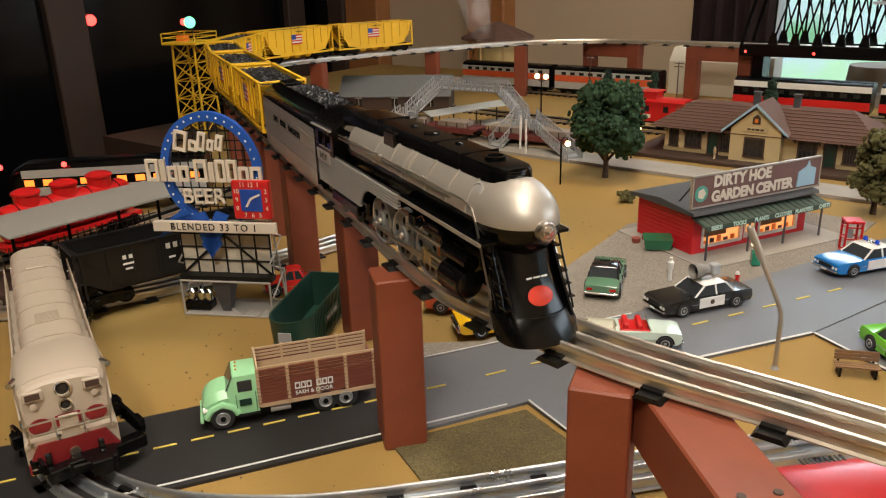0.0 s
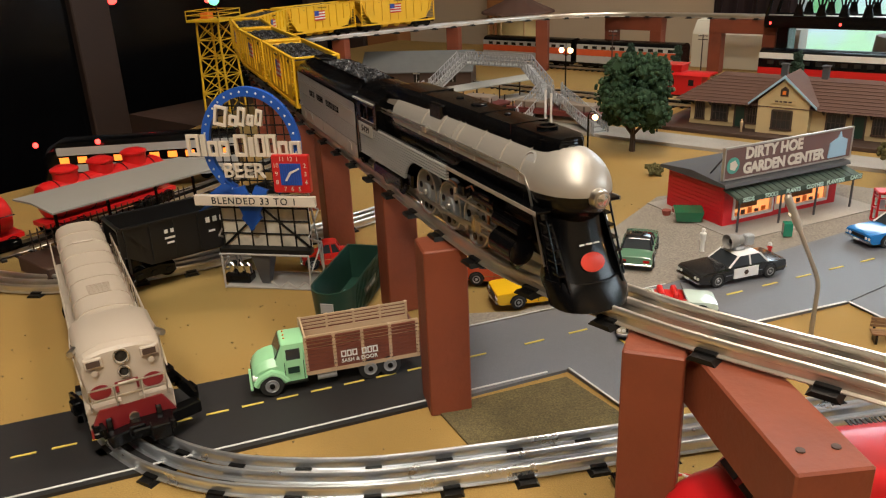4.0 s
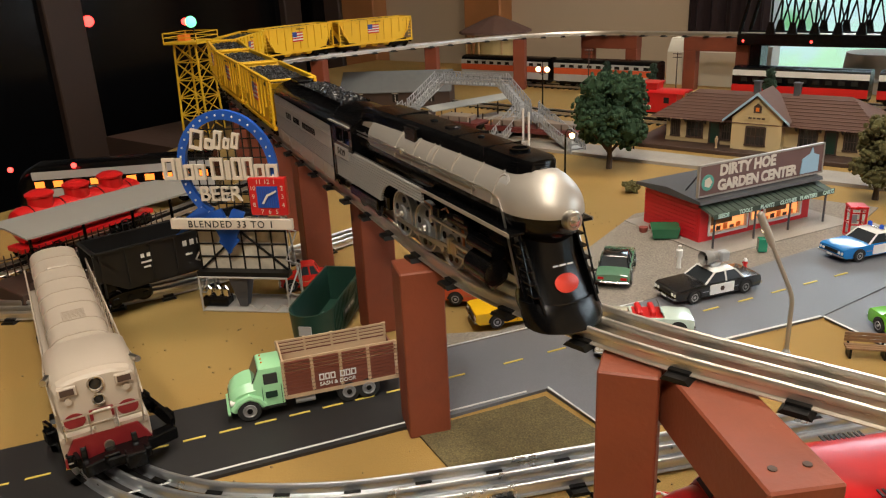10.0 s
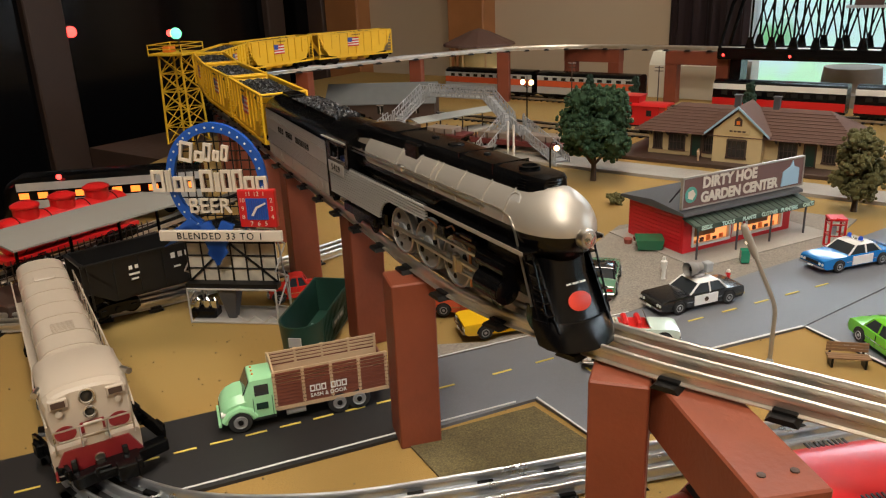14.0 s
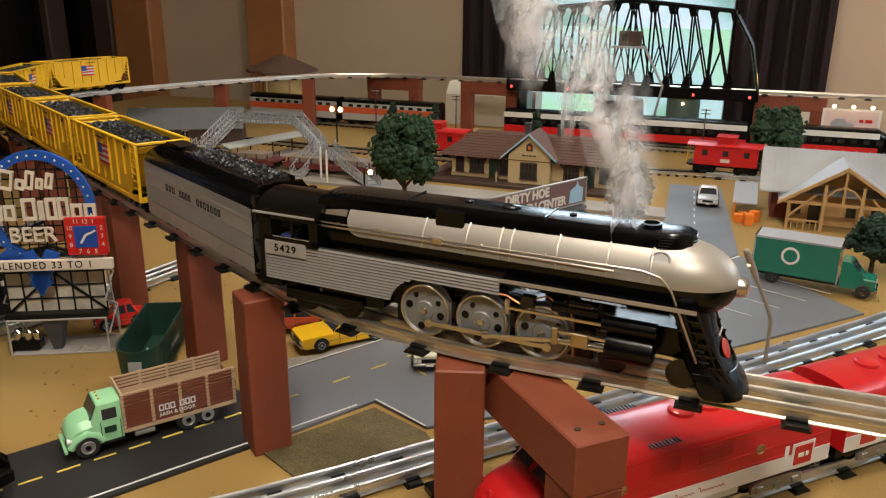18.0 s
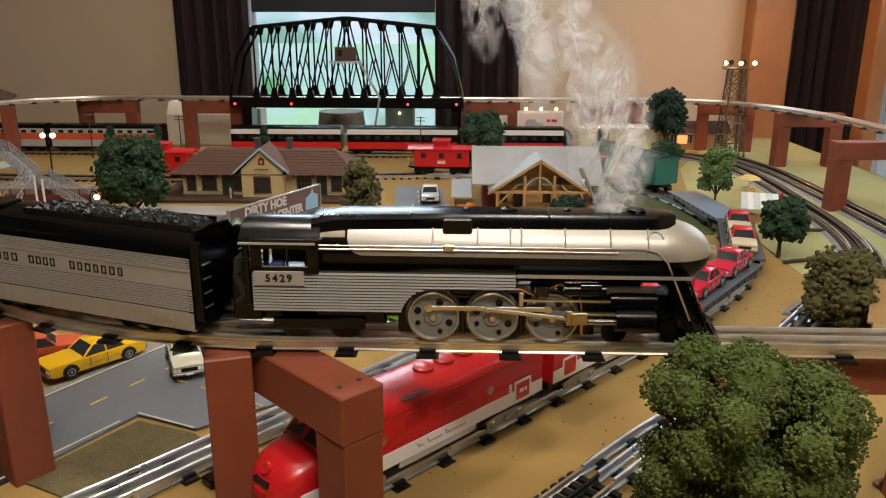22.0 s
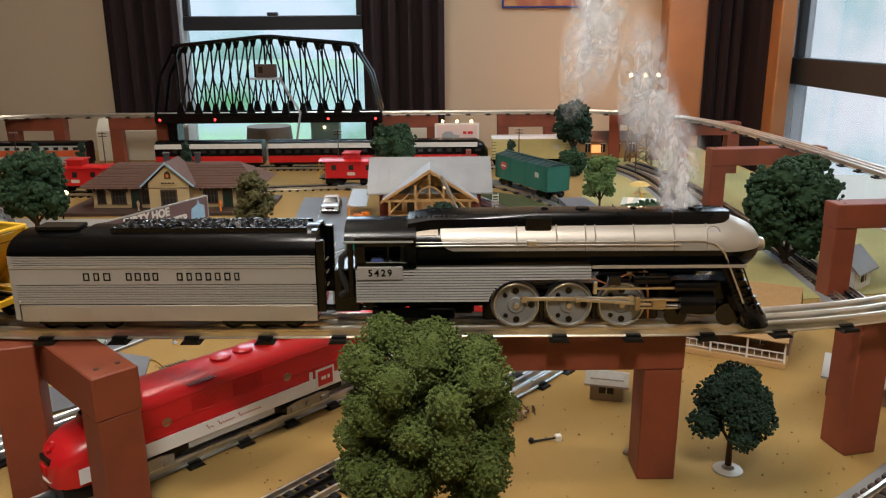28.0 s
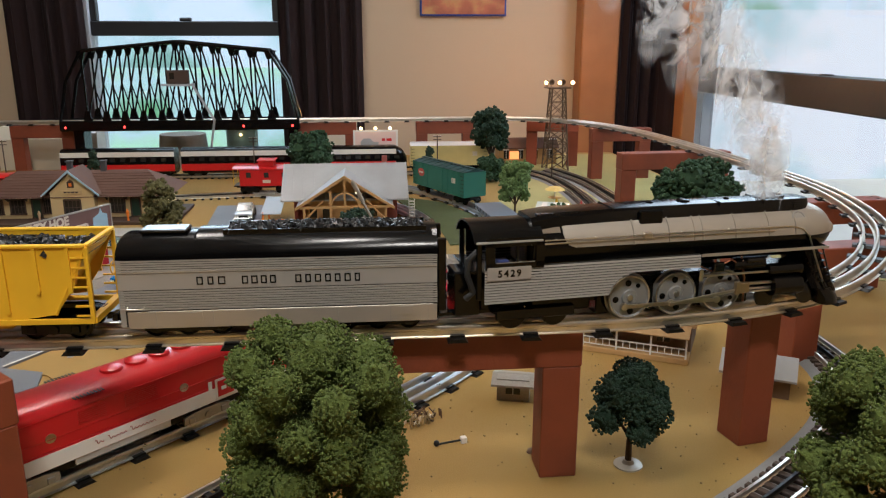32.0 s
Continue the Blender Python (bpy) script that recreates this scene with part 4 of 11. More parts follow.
def steam_locomotive():
    t = thing("steam_locomotive", "streamlined steam locomotive, black and grey with silver bullet nose", "locomotive")
    # boiler jacket
    cz, r = 0.0675, 0.0240
    secs = []
    for x in (-0.128, -0.112, 0.128, 0.136):
        secs.append([(x, y, z) for _, y, z in half_ring(0, 0, cz, r, r, 36)])
    part("boiler", Geo().loft(secs), M["black"], t)
    top = []
    ang = [4 + 172 * i / 22 for i in range(23)]
    for x in (-0.108, -0.1065, -0.1035, -0.098, 0.131):
        k0 = {-0.108: 30, -0.1065: 18, -0.1035: 8, -0.098: 3, 0.131: 1}[x]
        aa = [k0 + (180 - 2 * k0) * i / 22 for i in range(23)]
        outer = [(x, (r + 0.0011) * math.cos(radians(a)), cz + (r + 0.0011) * math.sin(radians(a))) for a in aa]
        inner = [(x, (r - 0.001) * math.cos(radians(a)), cz + (r - 0.001) * math.sin(radians(a))) for a in reversed(aa)]
        top.append(outer + inner)
    part("boiler_jacket", Geo().loft(top), M["silver"], t, "silver boiler jacket")
    secs = []
    for x in (-0.131, -0.110):
        aa = [34 + (180 - 68) * i / 22 for i in range(23)]
        secs.append([(x, (r + 0.0006) * math.cos(radians(a)), cz + (r + 0.0006) * math.sin(radians(a))) for a in aa] + [(x, (r - 0.001) * math.cos(radians(a)), cz + (r - 0.001) * math.sin(radians(a))) for a in reversed(aa)])
    part("firebox_jacket", Geo().loft(secs), mat("dark_bronze", (0.24, 0.20, 0.155), 0.35, 0.5, vary=0.1), t, "dark grey firebox jacket")
    for x in (-0.045, -0.012, 0.012, 0.020, 0.052, 0.085, 0.112):
        pts = [(x, (r + 0.0014) * math.cos(radians(a)), cz + (r + 0.0014) * math.sin(radians(a))) for a in range(2, 180, 8)]
        part("boiler_band", Geo().tube(pts, 0.0007, 5), M["silver"], t)
    # bullet nose: silver cap above, black below
    def nose(a0, a1, n):
        rings = []
        for j in range(13):
            u = j / 12
            x = 0.126 + 0.037 * math.sin(u * math.pi / 2)
            k = max(math.cos(u * math.pi / 2), 0.02)
            rings.append([(x, (r + 0.0014) * k * math.cos(radians(a0 + (a1 - a0) * i / n)), cz + (r + 0.0014) * k * math.sin(radians(a0 + (a1 - a0) * i / n))) for i in range(n + 1)])
        return Geo().loft(rings, caps=False, closed=False)
    part("nose_cap", nose(-2, 182, 30), M["silver"], t, "silver bullet nose")
    part("nose_underside", nose(182, 358, 24), M["black"], t, "glossy black lower nose")
    lens = part("headlight", Geo().lathe([(0.0062, 0), (0.0064, 0.004), (0.0056, 0.0062), (0.0044, 0.0064)], 20), M["steel"], t, m=pose(0.1605, 0, cz - 0.001, 0, 90, 0))
    part("lens", Geo().lathe([(0.0043, 0), (0.0038, 0.0018), (0.0001, 0.003)], 16), M["lens"], lens, m=pose(0, 0, 0.0055))
    for s in (-1, 1):
        part("vent", Geo().lathe([(0.0066, 0), (0.0066, 0.0008), (0.0056, 0.0012), (0.0050, 0.0004), (0.0001, 0.0004)], 16, a0=0, a1=180), M["gray"], t, "half-round grey vent", m=pose(0.117, s * 0.0200, cz + 0.0145, -90 * s + 35 * s, 0, 0 if s < 0 else 180))
    # skyline casing
    prof = [(-0.0148, 0.0845), (-0.0143, 0.0945), (-0.0118, 0.0978), (-0.0060, 0.0985), (0.0060, 0.0985), (0.0118, 0.0978), (0.0143, 0.0945), (0.0148, 0.0845)]
    secs = [[(x, y * k, z + dz) for y, z in prof] for x, k, dz in ((-0.135, 1.3, -0.004), (-0.115, 1.15, -0.001), (-0.03, 1.05, 0), (0.118, 1.0, 0.0), (0.128, 0.92, 0.0), (0.1335, 0.6, -0.001))]
    part("skyline_casing", Geo().loft(secs), M["black"], t)
    for k in range(6):
        pts = [(0.1125 + 0.0225 * math.cos(a), 0.0150 * math.sin(a), 0.0865 + 0.0018 * k) for a in [-1.5 + 3.0 * i / 12 for i in range(13)]]
        part("louvre", Geo().tube(pts, 0.0005, 5), M["black_gloss"], t)
    part("stack", Geo().lathe([(0.0066, 0), (0.0072, 0.0016), (0.0052, 0.0018), (0.0050, 0.0004)], 20), M["black"], t, m=pose(0.106, 0, 0.0985))
    for x, rr in ((0.012, 0.0062), (-0.02, 0.003), (0.055, 0.0025)):
        part("hatch", Geo().lathe([(rr, 0), (rr, 0.0008), (rr - 0.001, 0.0014), (0.0001, 0.0016)], 18), M["black"], t, m=pose(x, 0, 0.0985))
    for s in (-1, 1):
        part("sand_box", Geo().box(-0.038, -0.016, s * 0.0158 - 0.003, s * 0.0158 + 0.003, 0.082, 0.0955, 0.0012), M["black"], t)
        g = Geo()
        for i in range(14):
            g.ball((-0.11 + 0.017 * i, s * 0.0150, 0.0890), 0.0007, 6, 4)
        part("rivet_row", g, M["black"], t)
    # cab
    for s in (-1, 1):
        g = Geo()
        y0, y1 = (s * 0.0318, s * 0.0302)
        y0, y1 = min(y0, y1), max(y0, y1)
        for x0, x1, z0, z1 in ((-0.178, -0.17, 0.057, 0.080), (-0.135, -0.128, 0.057, 0.080), (-0.178, -0.128, 0.075, 0.082), (-0.178, -0.128, 0.056, 0.0615), (-0.152, -0.150, 0.0615, 0.075)):
            g.box(x0, x1, y0, y1, z0, z1)
        part("cab_side", g, M["black"], t)
        part("window_frame", Geo().box(-0.169, -0.136, s * 0.0316 - 0.0003, s * 0.0316 + 0.0003, 0.0613, 0.0618), M["silver"], t)
    arch = [(0.0322 * math.cos(radians(a)), 0.071 + 0.021 * math.sin(radians(a))) for a in range(20, 161, 7)]
    g = Geo().loft([[(x, y, z) for y, z in arch] + [(x, y * 0.96, z - 0.0014) for y, z in reversed(arch)] for x in (-0.187, -0.128)])
    part("cab_roof", g, M["black"], t)
    part("cab_roof_rib", Geo().box(-0.186, -0.13, -0.0335, -0.0315, 0.0785, 0.0798), M["gray"], t)
    part("cab_front", Geo().prism([(-0.029, 0.045), (0.029, 0.045), (0.030, 0.078), (0.018, 0.086), (-0.018, 0.086), (-0.030, 0.078)], -0.137, -0.128, "x"), M["black"], t)
    part("cab_floor", Geo().box(-0.178, -0.13, -0.030, 0.030, 0.048, 0.053), M["black"], t)
    part("backhead", Geo().box(-0.142, -0.137, -0.016, 0.016, 0.053, 0.078, 0.002), M["brass"], t)
    # Plain blue box added in place of the engineer figure.
    part("seat_box", Geo().box(-0.166, -0.156, -0.027, -0.016, 0.053, 0.062, 0.001), mat("crew_blue", (0.03, 0.05, 0.2), 0.6), t, "small plain blue box in place of the cab figure")
    # fluted skirts with the arch over the rear driver
    for s in (-1, 1):
        out = s * 0.0312
        for k in range(13):
            z = 0.0270 + 0.00235 * k
            x1 = 0.016 if z > 0.0435 else -0.0445 - math.sqrt(0.0246 ** 2 - (z - 0.0199) ** 2)
            g = Geo().prism([(min(out, out - s * 0.0024), z), (max(out, out - s * 0.0024), z), (max(out - s * 0.0005, out - s * 0.0024), z + 0.00135), (min(out - s * 0.0005, out - s * 0.0024), z + 0.00135)], -0.178, x1, "x")
            part("flute", g, M["gray"], t, smooth=0)
            # Near-black strip puts the shade between two flutes into colour.
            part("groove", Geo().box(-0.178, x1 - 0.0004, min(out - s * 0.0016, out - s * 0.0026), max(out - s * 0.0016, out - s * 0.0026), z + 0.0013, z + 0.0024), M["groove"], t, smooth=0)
        part("running_board", Geo().box(0.0165, 0.143, s * 0.0255 - 0.0055, s * 0.0255 + 0.0055, 0.0552, 0.0572, 0.0004), M["black"], t)
        part("running_board_edge", Geo().box(0.0165, 0.143, min(s * 0.0310, s * 0.0316), max(s * 0.0310, s * 0.0316), 0.0550, 0.0576), M["silver"], t, "white running board edge")
        part("number_panel", Geo().box(-0.1765, -0.139, min(s * 0.0312, s * 0.0322), max(s * 0.0312, s * 0.0322), 0.0468, 0.0580, 0.0003), M["gray"], t)
        turn = UPRIGHT if s < 0 else Matrix.Rotation(radians(180), 4, "Z") @ UPRIGHT
        words("5429", 0.0082, M["black"], t, pose(-0.1578, s * 0.0324, 0.0524) @ turn, 0.0002, 1.30, bold=0.02)
        rail = [(-0.137, s * 0.0258, 0.0765), (-0.06, s * 0.0255, 0.0762), (0.02, s * 0.0255, 0.0762), (0.07, s * 0.0255, 0.0762), (0.108, s * 0.0252, 0.076), (0.119, s * 0.0248, 0.073)]
        part("handrail", Geo().tube(rail, 0.0006, 6), M["steel"], t)
        part("feed_pipe", Geo().tube([(-0.137, s * 0.0256, 0.0735), (0.02, s * 0.0256, 0.0735), (0.09, s * 0.0254, 0.073)], 0.0008, 6), M["steel"], t)
        for x in (-0.115, -0.08, -0.045, 0.0, 0.045, 0.085):
            part("handrail_post", Geo().cyl((x, s * 0.0225, 0.0762), (x, s * 0.0258, 0.0762), 0.0008, 6), M["steel"], t)
        part("check_valve", Geo().box(-0.037, -0.029, s * 0.0250 - 0.002, s * 0.0250 + 0.002, 0.0725, 0.0780, 0.0008), M["steel"], t)
        part("front_strut", Geo().tube([(0.119, s * 0.0248, 0.073), (0.126, s * 0.0255, 0.066), (0.1455, s * 0.0262, 0.022)], 0.0008, 6), M["steel"], t)
        # cylinders, valve gear, steps
        part("cylinder", Geo().cyl((0.090, s * 0.0265, 0.0225), (0.118, s * 0.0265, 0.0225), 0.0092, 20), M["black"], t)
        part("cylinder_head", Geo().lathe([(0.0088, 0), (0.0088, 0.0012), (0.004, 0.0024), (0.0001, 0.0026)], 18), M["black_gloss"], t, m=pose(0.118, s * 0.0265, 0.0225, 0, 90, 0))
        part("valve_chest", Geo().cyl((0.086, s * 0.0255, 0.037), (0.120, s * 0.0255, 0.037), 0.0056, 16), M["black"], t)
        part("slide_bar", Geo().box(0.056, 0.090, s * 0.0275 - 0.0016, s * 0.0275 + 0.0016, 0.0255, 0.0275), M["steel"], t)
        part("slide_bar", Geo().box(0.056, 0.090, s * 0.0275 - 0.0016, s * 0.0275 + 0.0016, 0.0185, 0.0200), M["steel"], t)
        part("crosshead_guide", Geo().box(0.054, 0.058, s * 0.028 - 0.0022, s * 0.028 + 0.0022, 0.0175, 0.0295, 0.0004), M["brass"], t)
        part("link_hanger", Geo().box(0.019, 0.0225, s * 0.026 - 0.0012, s * 0.026 + 0.0012, 0.031, 0.042, 0.0006), M["steel"], t)
        part("radius_rod", Geo().box(0.022, 0.086, s * 0.0272 - 0.0008, s * 0.0272 + 0.0008, 0.0355, 0.0372), M["steel"], t)
        part("reverse_rod", Geo().tube([(-0.03, s * 0.0262, 0.046), (0.02, s * 0.0262, 0.0445), (0.03, s * 0.0262, 0.040)], 0.0007, 6), M["copper"], t)
        part("air_tank", Geo().cyl((0.052, s * 0.0232, 0.0435), (0.083, s * 0.0232, 0.0435), 0.0052, 14), M["black"], t)
        for k in range(5):
            part("ladder_step", Geo().box(0.136 + 0.0042 * k, 0.144 + 0.0042 * k, s * 0.0222 - 0.0022, s * 0.0222 + 0.0022, 0.0475 - 0.0070 * k, 0.0484 - 0.0070 * k), M["black_gloss"], t)
        part("step_panel", Geo().prism([(0.124, 0.056), (0.138, 0.056), (0.166, 0.010), (0.150, 0.010)], min(s * 0.0205, s * 0.0190), max(s * 0.0205, s * 0.0190), "y"), M["black"], t)
        for a, b in ((0.1335, 0.1500), (0.1420, 0.1600)):
            part("ladder_rail", Geo().tube([(a, s * 0.0238, 0.0555), (b, s * 0.0238, 0.0120)], 0.0007, 6), M["black_gloss"], t)
        part("drain_cock", Geo().cyl((0.094, s * 0.027, 0.0145), (0.112, s * 0.027, 0.0115), 0.0008, 6), M["steel"], t)
    # smokebox front below the nose and the pilot shroud
    def shroud(w, x, z, back):
        n = 14
        pts = []
        for i in range(n + 1):
            a = radians(-90 + 180 * i / n)
            pts.append((x - back + back * math.cos(a) ** 0.7 if math.cos(a) > 1e-6 else x - back, w * math.sin(a), z))
        return pts + [(x - back - 0.004, w * 0.8, z), (x - back - 0.004, -w * 0.8, z)]
    secs = [shroud(0.0175, 0.1485, 0.054, 0.018), shroud(0.0195, 0.1525, 0.038, 0.018), shroud(0.022, 0.158, 0.026, 0.020), shroud(0.0245, 0.1655, 0.014, 0.022)]
    part("front_shroud", Geo().loft(secs), M["black"], t)
    secs = [shroud(0.0258, 0.1672, 0.0142, 0.023), shroud(0.0272, 0.1735, 0.006, 0.024), shroud(0.0262, 0.1765, -0.0015, 0.024)]
    part("pilot", Geo().loft(secs), M["black"], t, "smooth black pilot shroud")
    part("pilot_seam", Geo().tube([(0.1672 - 0.023 + 0.0234 * math.cos(a), 0.0262 * math.sin(a), 0.0143) for a in [-1.4 + 2.8 * i / 16 for i in range(17)]], 0.0006, 5), M["black_gloss"], t)
    part("emblem", Geo().lathe([(0.0086, 0), (0.0086, 0.0006), (0.0076, 0.0010), (0.0001, 0.0010)], 28), M["red_badge"], t, "red oval emblem on the front", m=pose(0.1592, 0, 0.0245, 0, 64, 0) @ Matrix.Diagonal((0.72, 1, 1, 1)))
    bars([0.0035, 0.0045, 0.004], 0.0011, 0.0012, M["white"], t, pose(0.1552, 0, 0.0352, 0, 66, 0) @ Matrix.Rotation(radians(90), 4, "Z"), 0.0003)
    for k in range(7):
        for s in (-1, 1):
            z = 0.043 - 0.0036 * k
            x = 0.1335 + 0.0022 * k
            part("louvre", Geo().tube([(x - 0.004, s * (0.0188 + 0.0006 * k), z), (x + 0.006, s * (0.0182 + 0.0006 * k), z)], 0.0011, 6), M["black_gloss"], t)
    # frame, trailing truck, lead truck
    part("frame", Geo().box(-0.175, 0.14, -0.0105, 0.0105, 0.016, 0.036), M["black"], t)
    part("driver_frame", Geo().box(-0.072, 0.078, -0.0128, 0.0128, 0.0035, 0.034, 0.001), M["black"], t)
    for sy in (-1, 1):
        for x in (-0.0225, 0.0222):
            part("brake_shoe", Geo().box(x - 0.0022, x + 0.0022, sy * 0.0165 - 0.002, sy * 0.0165 + 0.002, 0.006, 0.030, 0.0008), M["black"], t)
        part("sand_pipe", Geo().tube([(0.062, sy * 0.0215, 0.050), (0.066, sy * 0.0225, 0.030), (0.067, sy * 0.0225, 0.008)], 0.0010, 6), M["copper"], t, "copper sand pipe")
        part("lubricator", Geo().box(0.031, 0.041, sy * 0.0268 - 0.0028, sy * 0.0268 + 0.0028, 0.0395, 0.0475, 0.0008), M["black_gloss"], t)
        part("lubricator_pipe", Geo().tube([(0.041, sy * 0.0268, 0.046), (0.049, sy * 0.027, 0.0495), (0.056, sy * 0.0265, 0.0445), (0.061, sy * 0.026, 0.0475)], 0.0006, 6), M["copper"], t, "thin copper oil pipe")
        part("power_reverse", Geo().cyl((0.064, sy * 0.0262, 0.0475), (0.079, sy * 0.0262, 0.0475), 0.0030, 12), M["black_gloss"], t)
        for x in (-0.092, -0.056, -0.018, 0.018, 0.052, 0.086, 0.118):
            part("rivet_column", Geo().cyl((x, sy * 0.0243, 0.0595), (x, sy * 0.0243, 0.0612), 0.0005, 5), M["black_gloss"], t)
    for k in range(9):
        part("roof_louvre", Geo().box(-0.1290 + 0.0042 * k, -0.1270 + 0.0042 * k, -0.0150, -0.0085, 0.0950, 0.0966, 0.0003), M["black_gloss"], t, smooth=0)
    for x in (-0.062, 0.04, 0.084):
        part("casing_seam", Geo().box(x, x + 0.0006, -0.0146, 0.0146, 0.0875, 0.0989), M["black_gloss"], t, smooth=0)
    part("ash_pan", Geo().box(-0.135, -0.08, -0.020, 0.020, 0.012, 0.026, 0.002), M["black"], t)
    part("undercab_deck", Geo().box(-0.178, -0.128, -0.028, 0.028, 0.040, 0.048), M["black"], t)
    for x in (-0.150, -0.112):
        for s in (-1, 1):
            part("trailing_wheel", Geo().lathe([(0.002, 0.003), (0.0105, 0.003), (0.0115, 0), (0.0125, -0.0006), (0.002, -0.001)], 24, Matrix.Rotation(radians(-90 * -s), 4, "X")), M["black"], t, m=pose(x, s * 0.0165, 0.0115))
    for s in (-1, 1):
        part("trailing_truck_frame", Geo().box(-0.166, -0.096, s * 0.022 - 0.002, s * 0.022 + 0.002, 0.009, 0.0185, 0.001), M["black"], t)
        for x in (0.092, 0.136):
            part("lead_wheel", Geo().lathe([(0.002, 0.003), (0.0082, 0.003), (0.0088, 0), (0.0098, -0.0006), (0.002, -0.001)], 24, Matrix.Rotation(radians(-90 * -s), 4, "X")), M["black_gloss"], t, m=pose(x, s * 0.0165, 0.0088))
    # tender hose and drawbar
    part("hose", Geo().tube([(-0.176, -0.024, 0.066), (-0.184, -0.024, 0.0695), (-0.190, -0.024, 0.064), (-0.191, -0.024, 0.050), (-0.186, -0.024, 0.036), (-0.192, -0.022, 0.030)], 0.0028, 8), M["rubber"], t)
    part("drawbar", Geo().box(-0.21, -0.16, -0.004, 0.004, 0.010, 0.013), M["black"], t)
    part("apron", Geo().box(-0.199, -0.177, -0.0135, 0.0135, 0.012, 0.0505, 0.001), M["black"], t)
    part("cab_curtain", Geo().box(-0.190, -0.1795, -0.0275, 0.0275, 0.053, 0.0550, 0.0004).box(-0.1845, -0.1800, -0.0290, -0.0255, 0.030, 0.078, 0.0006).box(-0.1845, -0.1800, 0.0255, 0.0290, 0.030, 0.078, 0.0006), M["black"], t)
    # drivers and rods
    wheels, rods = [], []
    for s in (-1, 1):
        for x in (-0.0445, 0.0, 0.0445):
            w = part("driving_wheel", driver(), M["wheel_gray"], t, "grey disc driving wheel with round holes")
            hub = part("axle_hub", Geo().lathe([(0.0001, 0.0062), (0.0022, 0.0062), (0.0026, 0.0052), (0.0026, 0.004)], 14, Matrix.Rotation(radians(90), 4, "X")), M["steel"], w)
            part("tyre", Geo().tube([(0.0188 * math.cos(2 * math.pi * i / 40), -0.0034, 0.0188 * math.sin(2 * math.pi * i / 40)) for i in range(40)], 0.0008, 6, True), M["steel"], w, "bright steel tyre")
            pin = part("crank_pin", Geo().lathe([(0.0001, 0.0072), (0.0021, 0.0072), (0.0021, 0.003)], 12, Matrix.Rotation(radians(90), 4, "X")), M["brass"], w, m=pose(0.0092, 0, 0))
            for k in range(8):
                if k not in (1, 2, 4, 5, 7):
                    continue
                a, rr = 2 * math.pi * k / 8, (0.0028 if k % 2 else 0.0020)
                part("wheel_hole", Geo().lathe([(rr, 0.0), (rr, 0.0006), (0.0001, 0.0006)], 14, Matrix.Rotation(radians(90), 4, "X")), M["black"], w, m=pose(0.0128 * math.cos(a), -0.00285, 0.0128 * math.sin(a)))
            wheels.append((w, x, s))
        rod = part("side_rod", Geo().box(-0.0475, 0.0475, -0.0009, 0.0009, -0.0017, 0.0017, 0.0003), M["steel"], t)
        for x in (-0.0445, 0.0, 0.0445):
            part("rod_bush", Geo().lathe([(0.0031, -0.0012), (0.0031, 0.0012), (0.0012, 0.0014)], 14, Matrix.Rotation(radians(90), 4, "X")), M["steel"], rod, m=pose(x, 0, 0))
        main = part("main_rod", Geo().box(-0.002, 0.070, -0.0009, 0.0009, -0.0014, 0.0014, 0.0003), M["steel"], t)
        cross = part("crosshead", Geo().box(-0.006, 0.006, -0.0022, 0.0022, -0.0036, 0.0062, 0.0006), M["brass"], t)
        part("piston_rod", Geo().cyl((0.004, 0, 0), (0.032, 0, 0), 0.0011, 8), M["steel"], cross)
        rods.append((rod, main, cross, s))
    return t, wheels, rods


# Near-black that stands for shade in the flute gaps.
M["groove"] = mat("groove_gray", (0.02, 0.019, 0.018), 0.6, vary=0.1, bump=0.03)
M["lens"] = mat("headlight_lens", (0.62, 0.55, 0.46), 0.10, 0.85, vary=0.1, bump=0.02, coat=0.6)
M["red_badge"] = mat("badge_red", (0.62, 0.05, 0.03), 0.35, vary=0.04, bump=0.02)
M["wheel_gray"] = mat("wheel_gray", (0.22, 0.225, 0.225), 0.40, 0.2, vary=0.06, bump=0.03)


def wheel_pair(parent, x, r=0.0095, material=None):
    for s in (-1, 1):
        part("wheel", Geo().lathe([(0.002, 0.0028), (r * 0.55, 0.0028), (r * 0.6, 0.0016), (r * 0.82, 0.0016), (r * 0.9, 0.003), (r, 0.0026), (r, -0.0005), (r + 0.001, -0.001), (0.002, -0.0014)], 20,
                           Matrix.Rotation(radians(90 * -s), 4, "X") if s > 0 else Matrix.Rotation(radians(90), 4, "X")), material or M["black"], parent, m=pose(x, s * 0.0162, r))


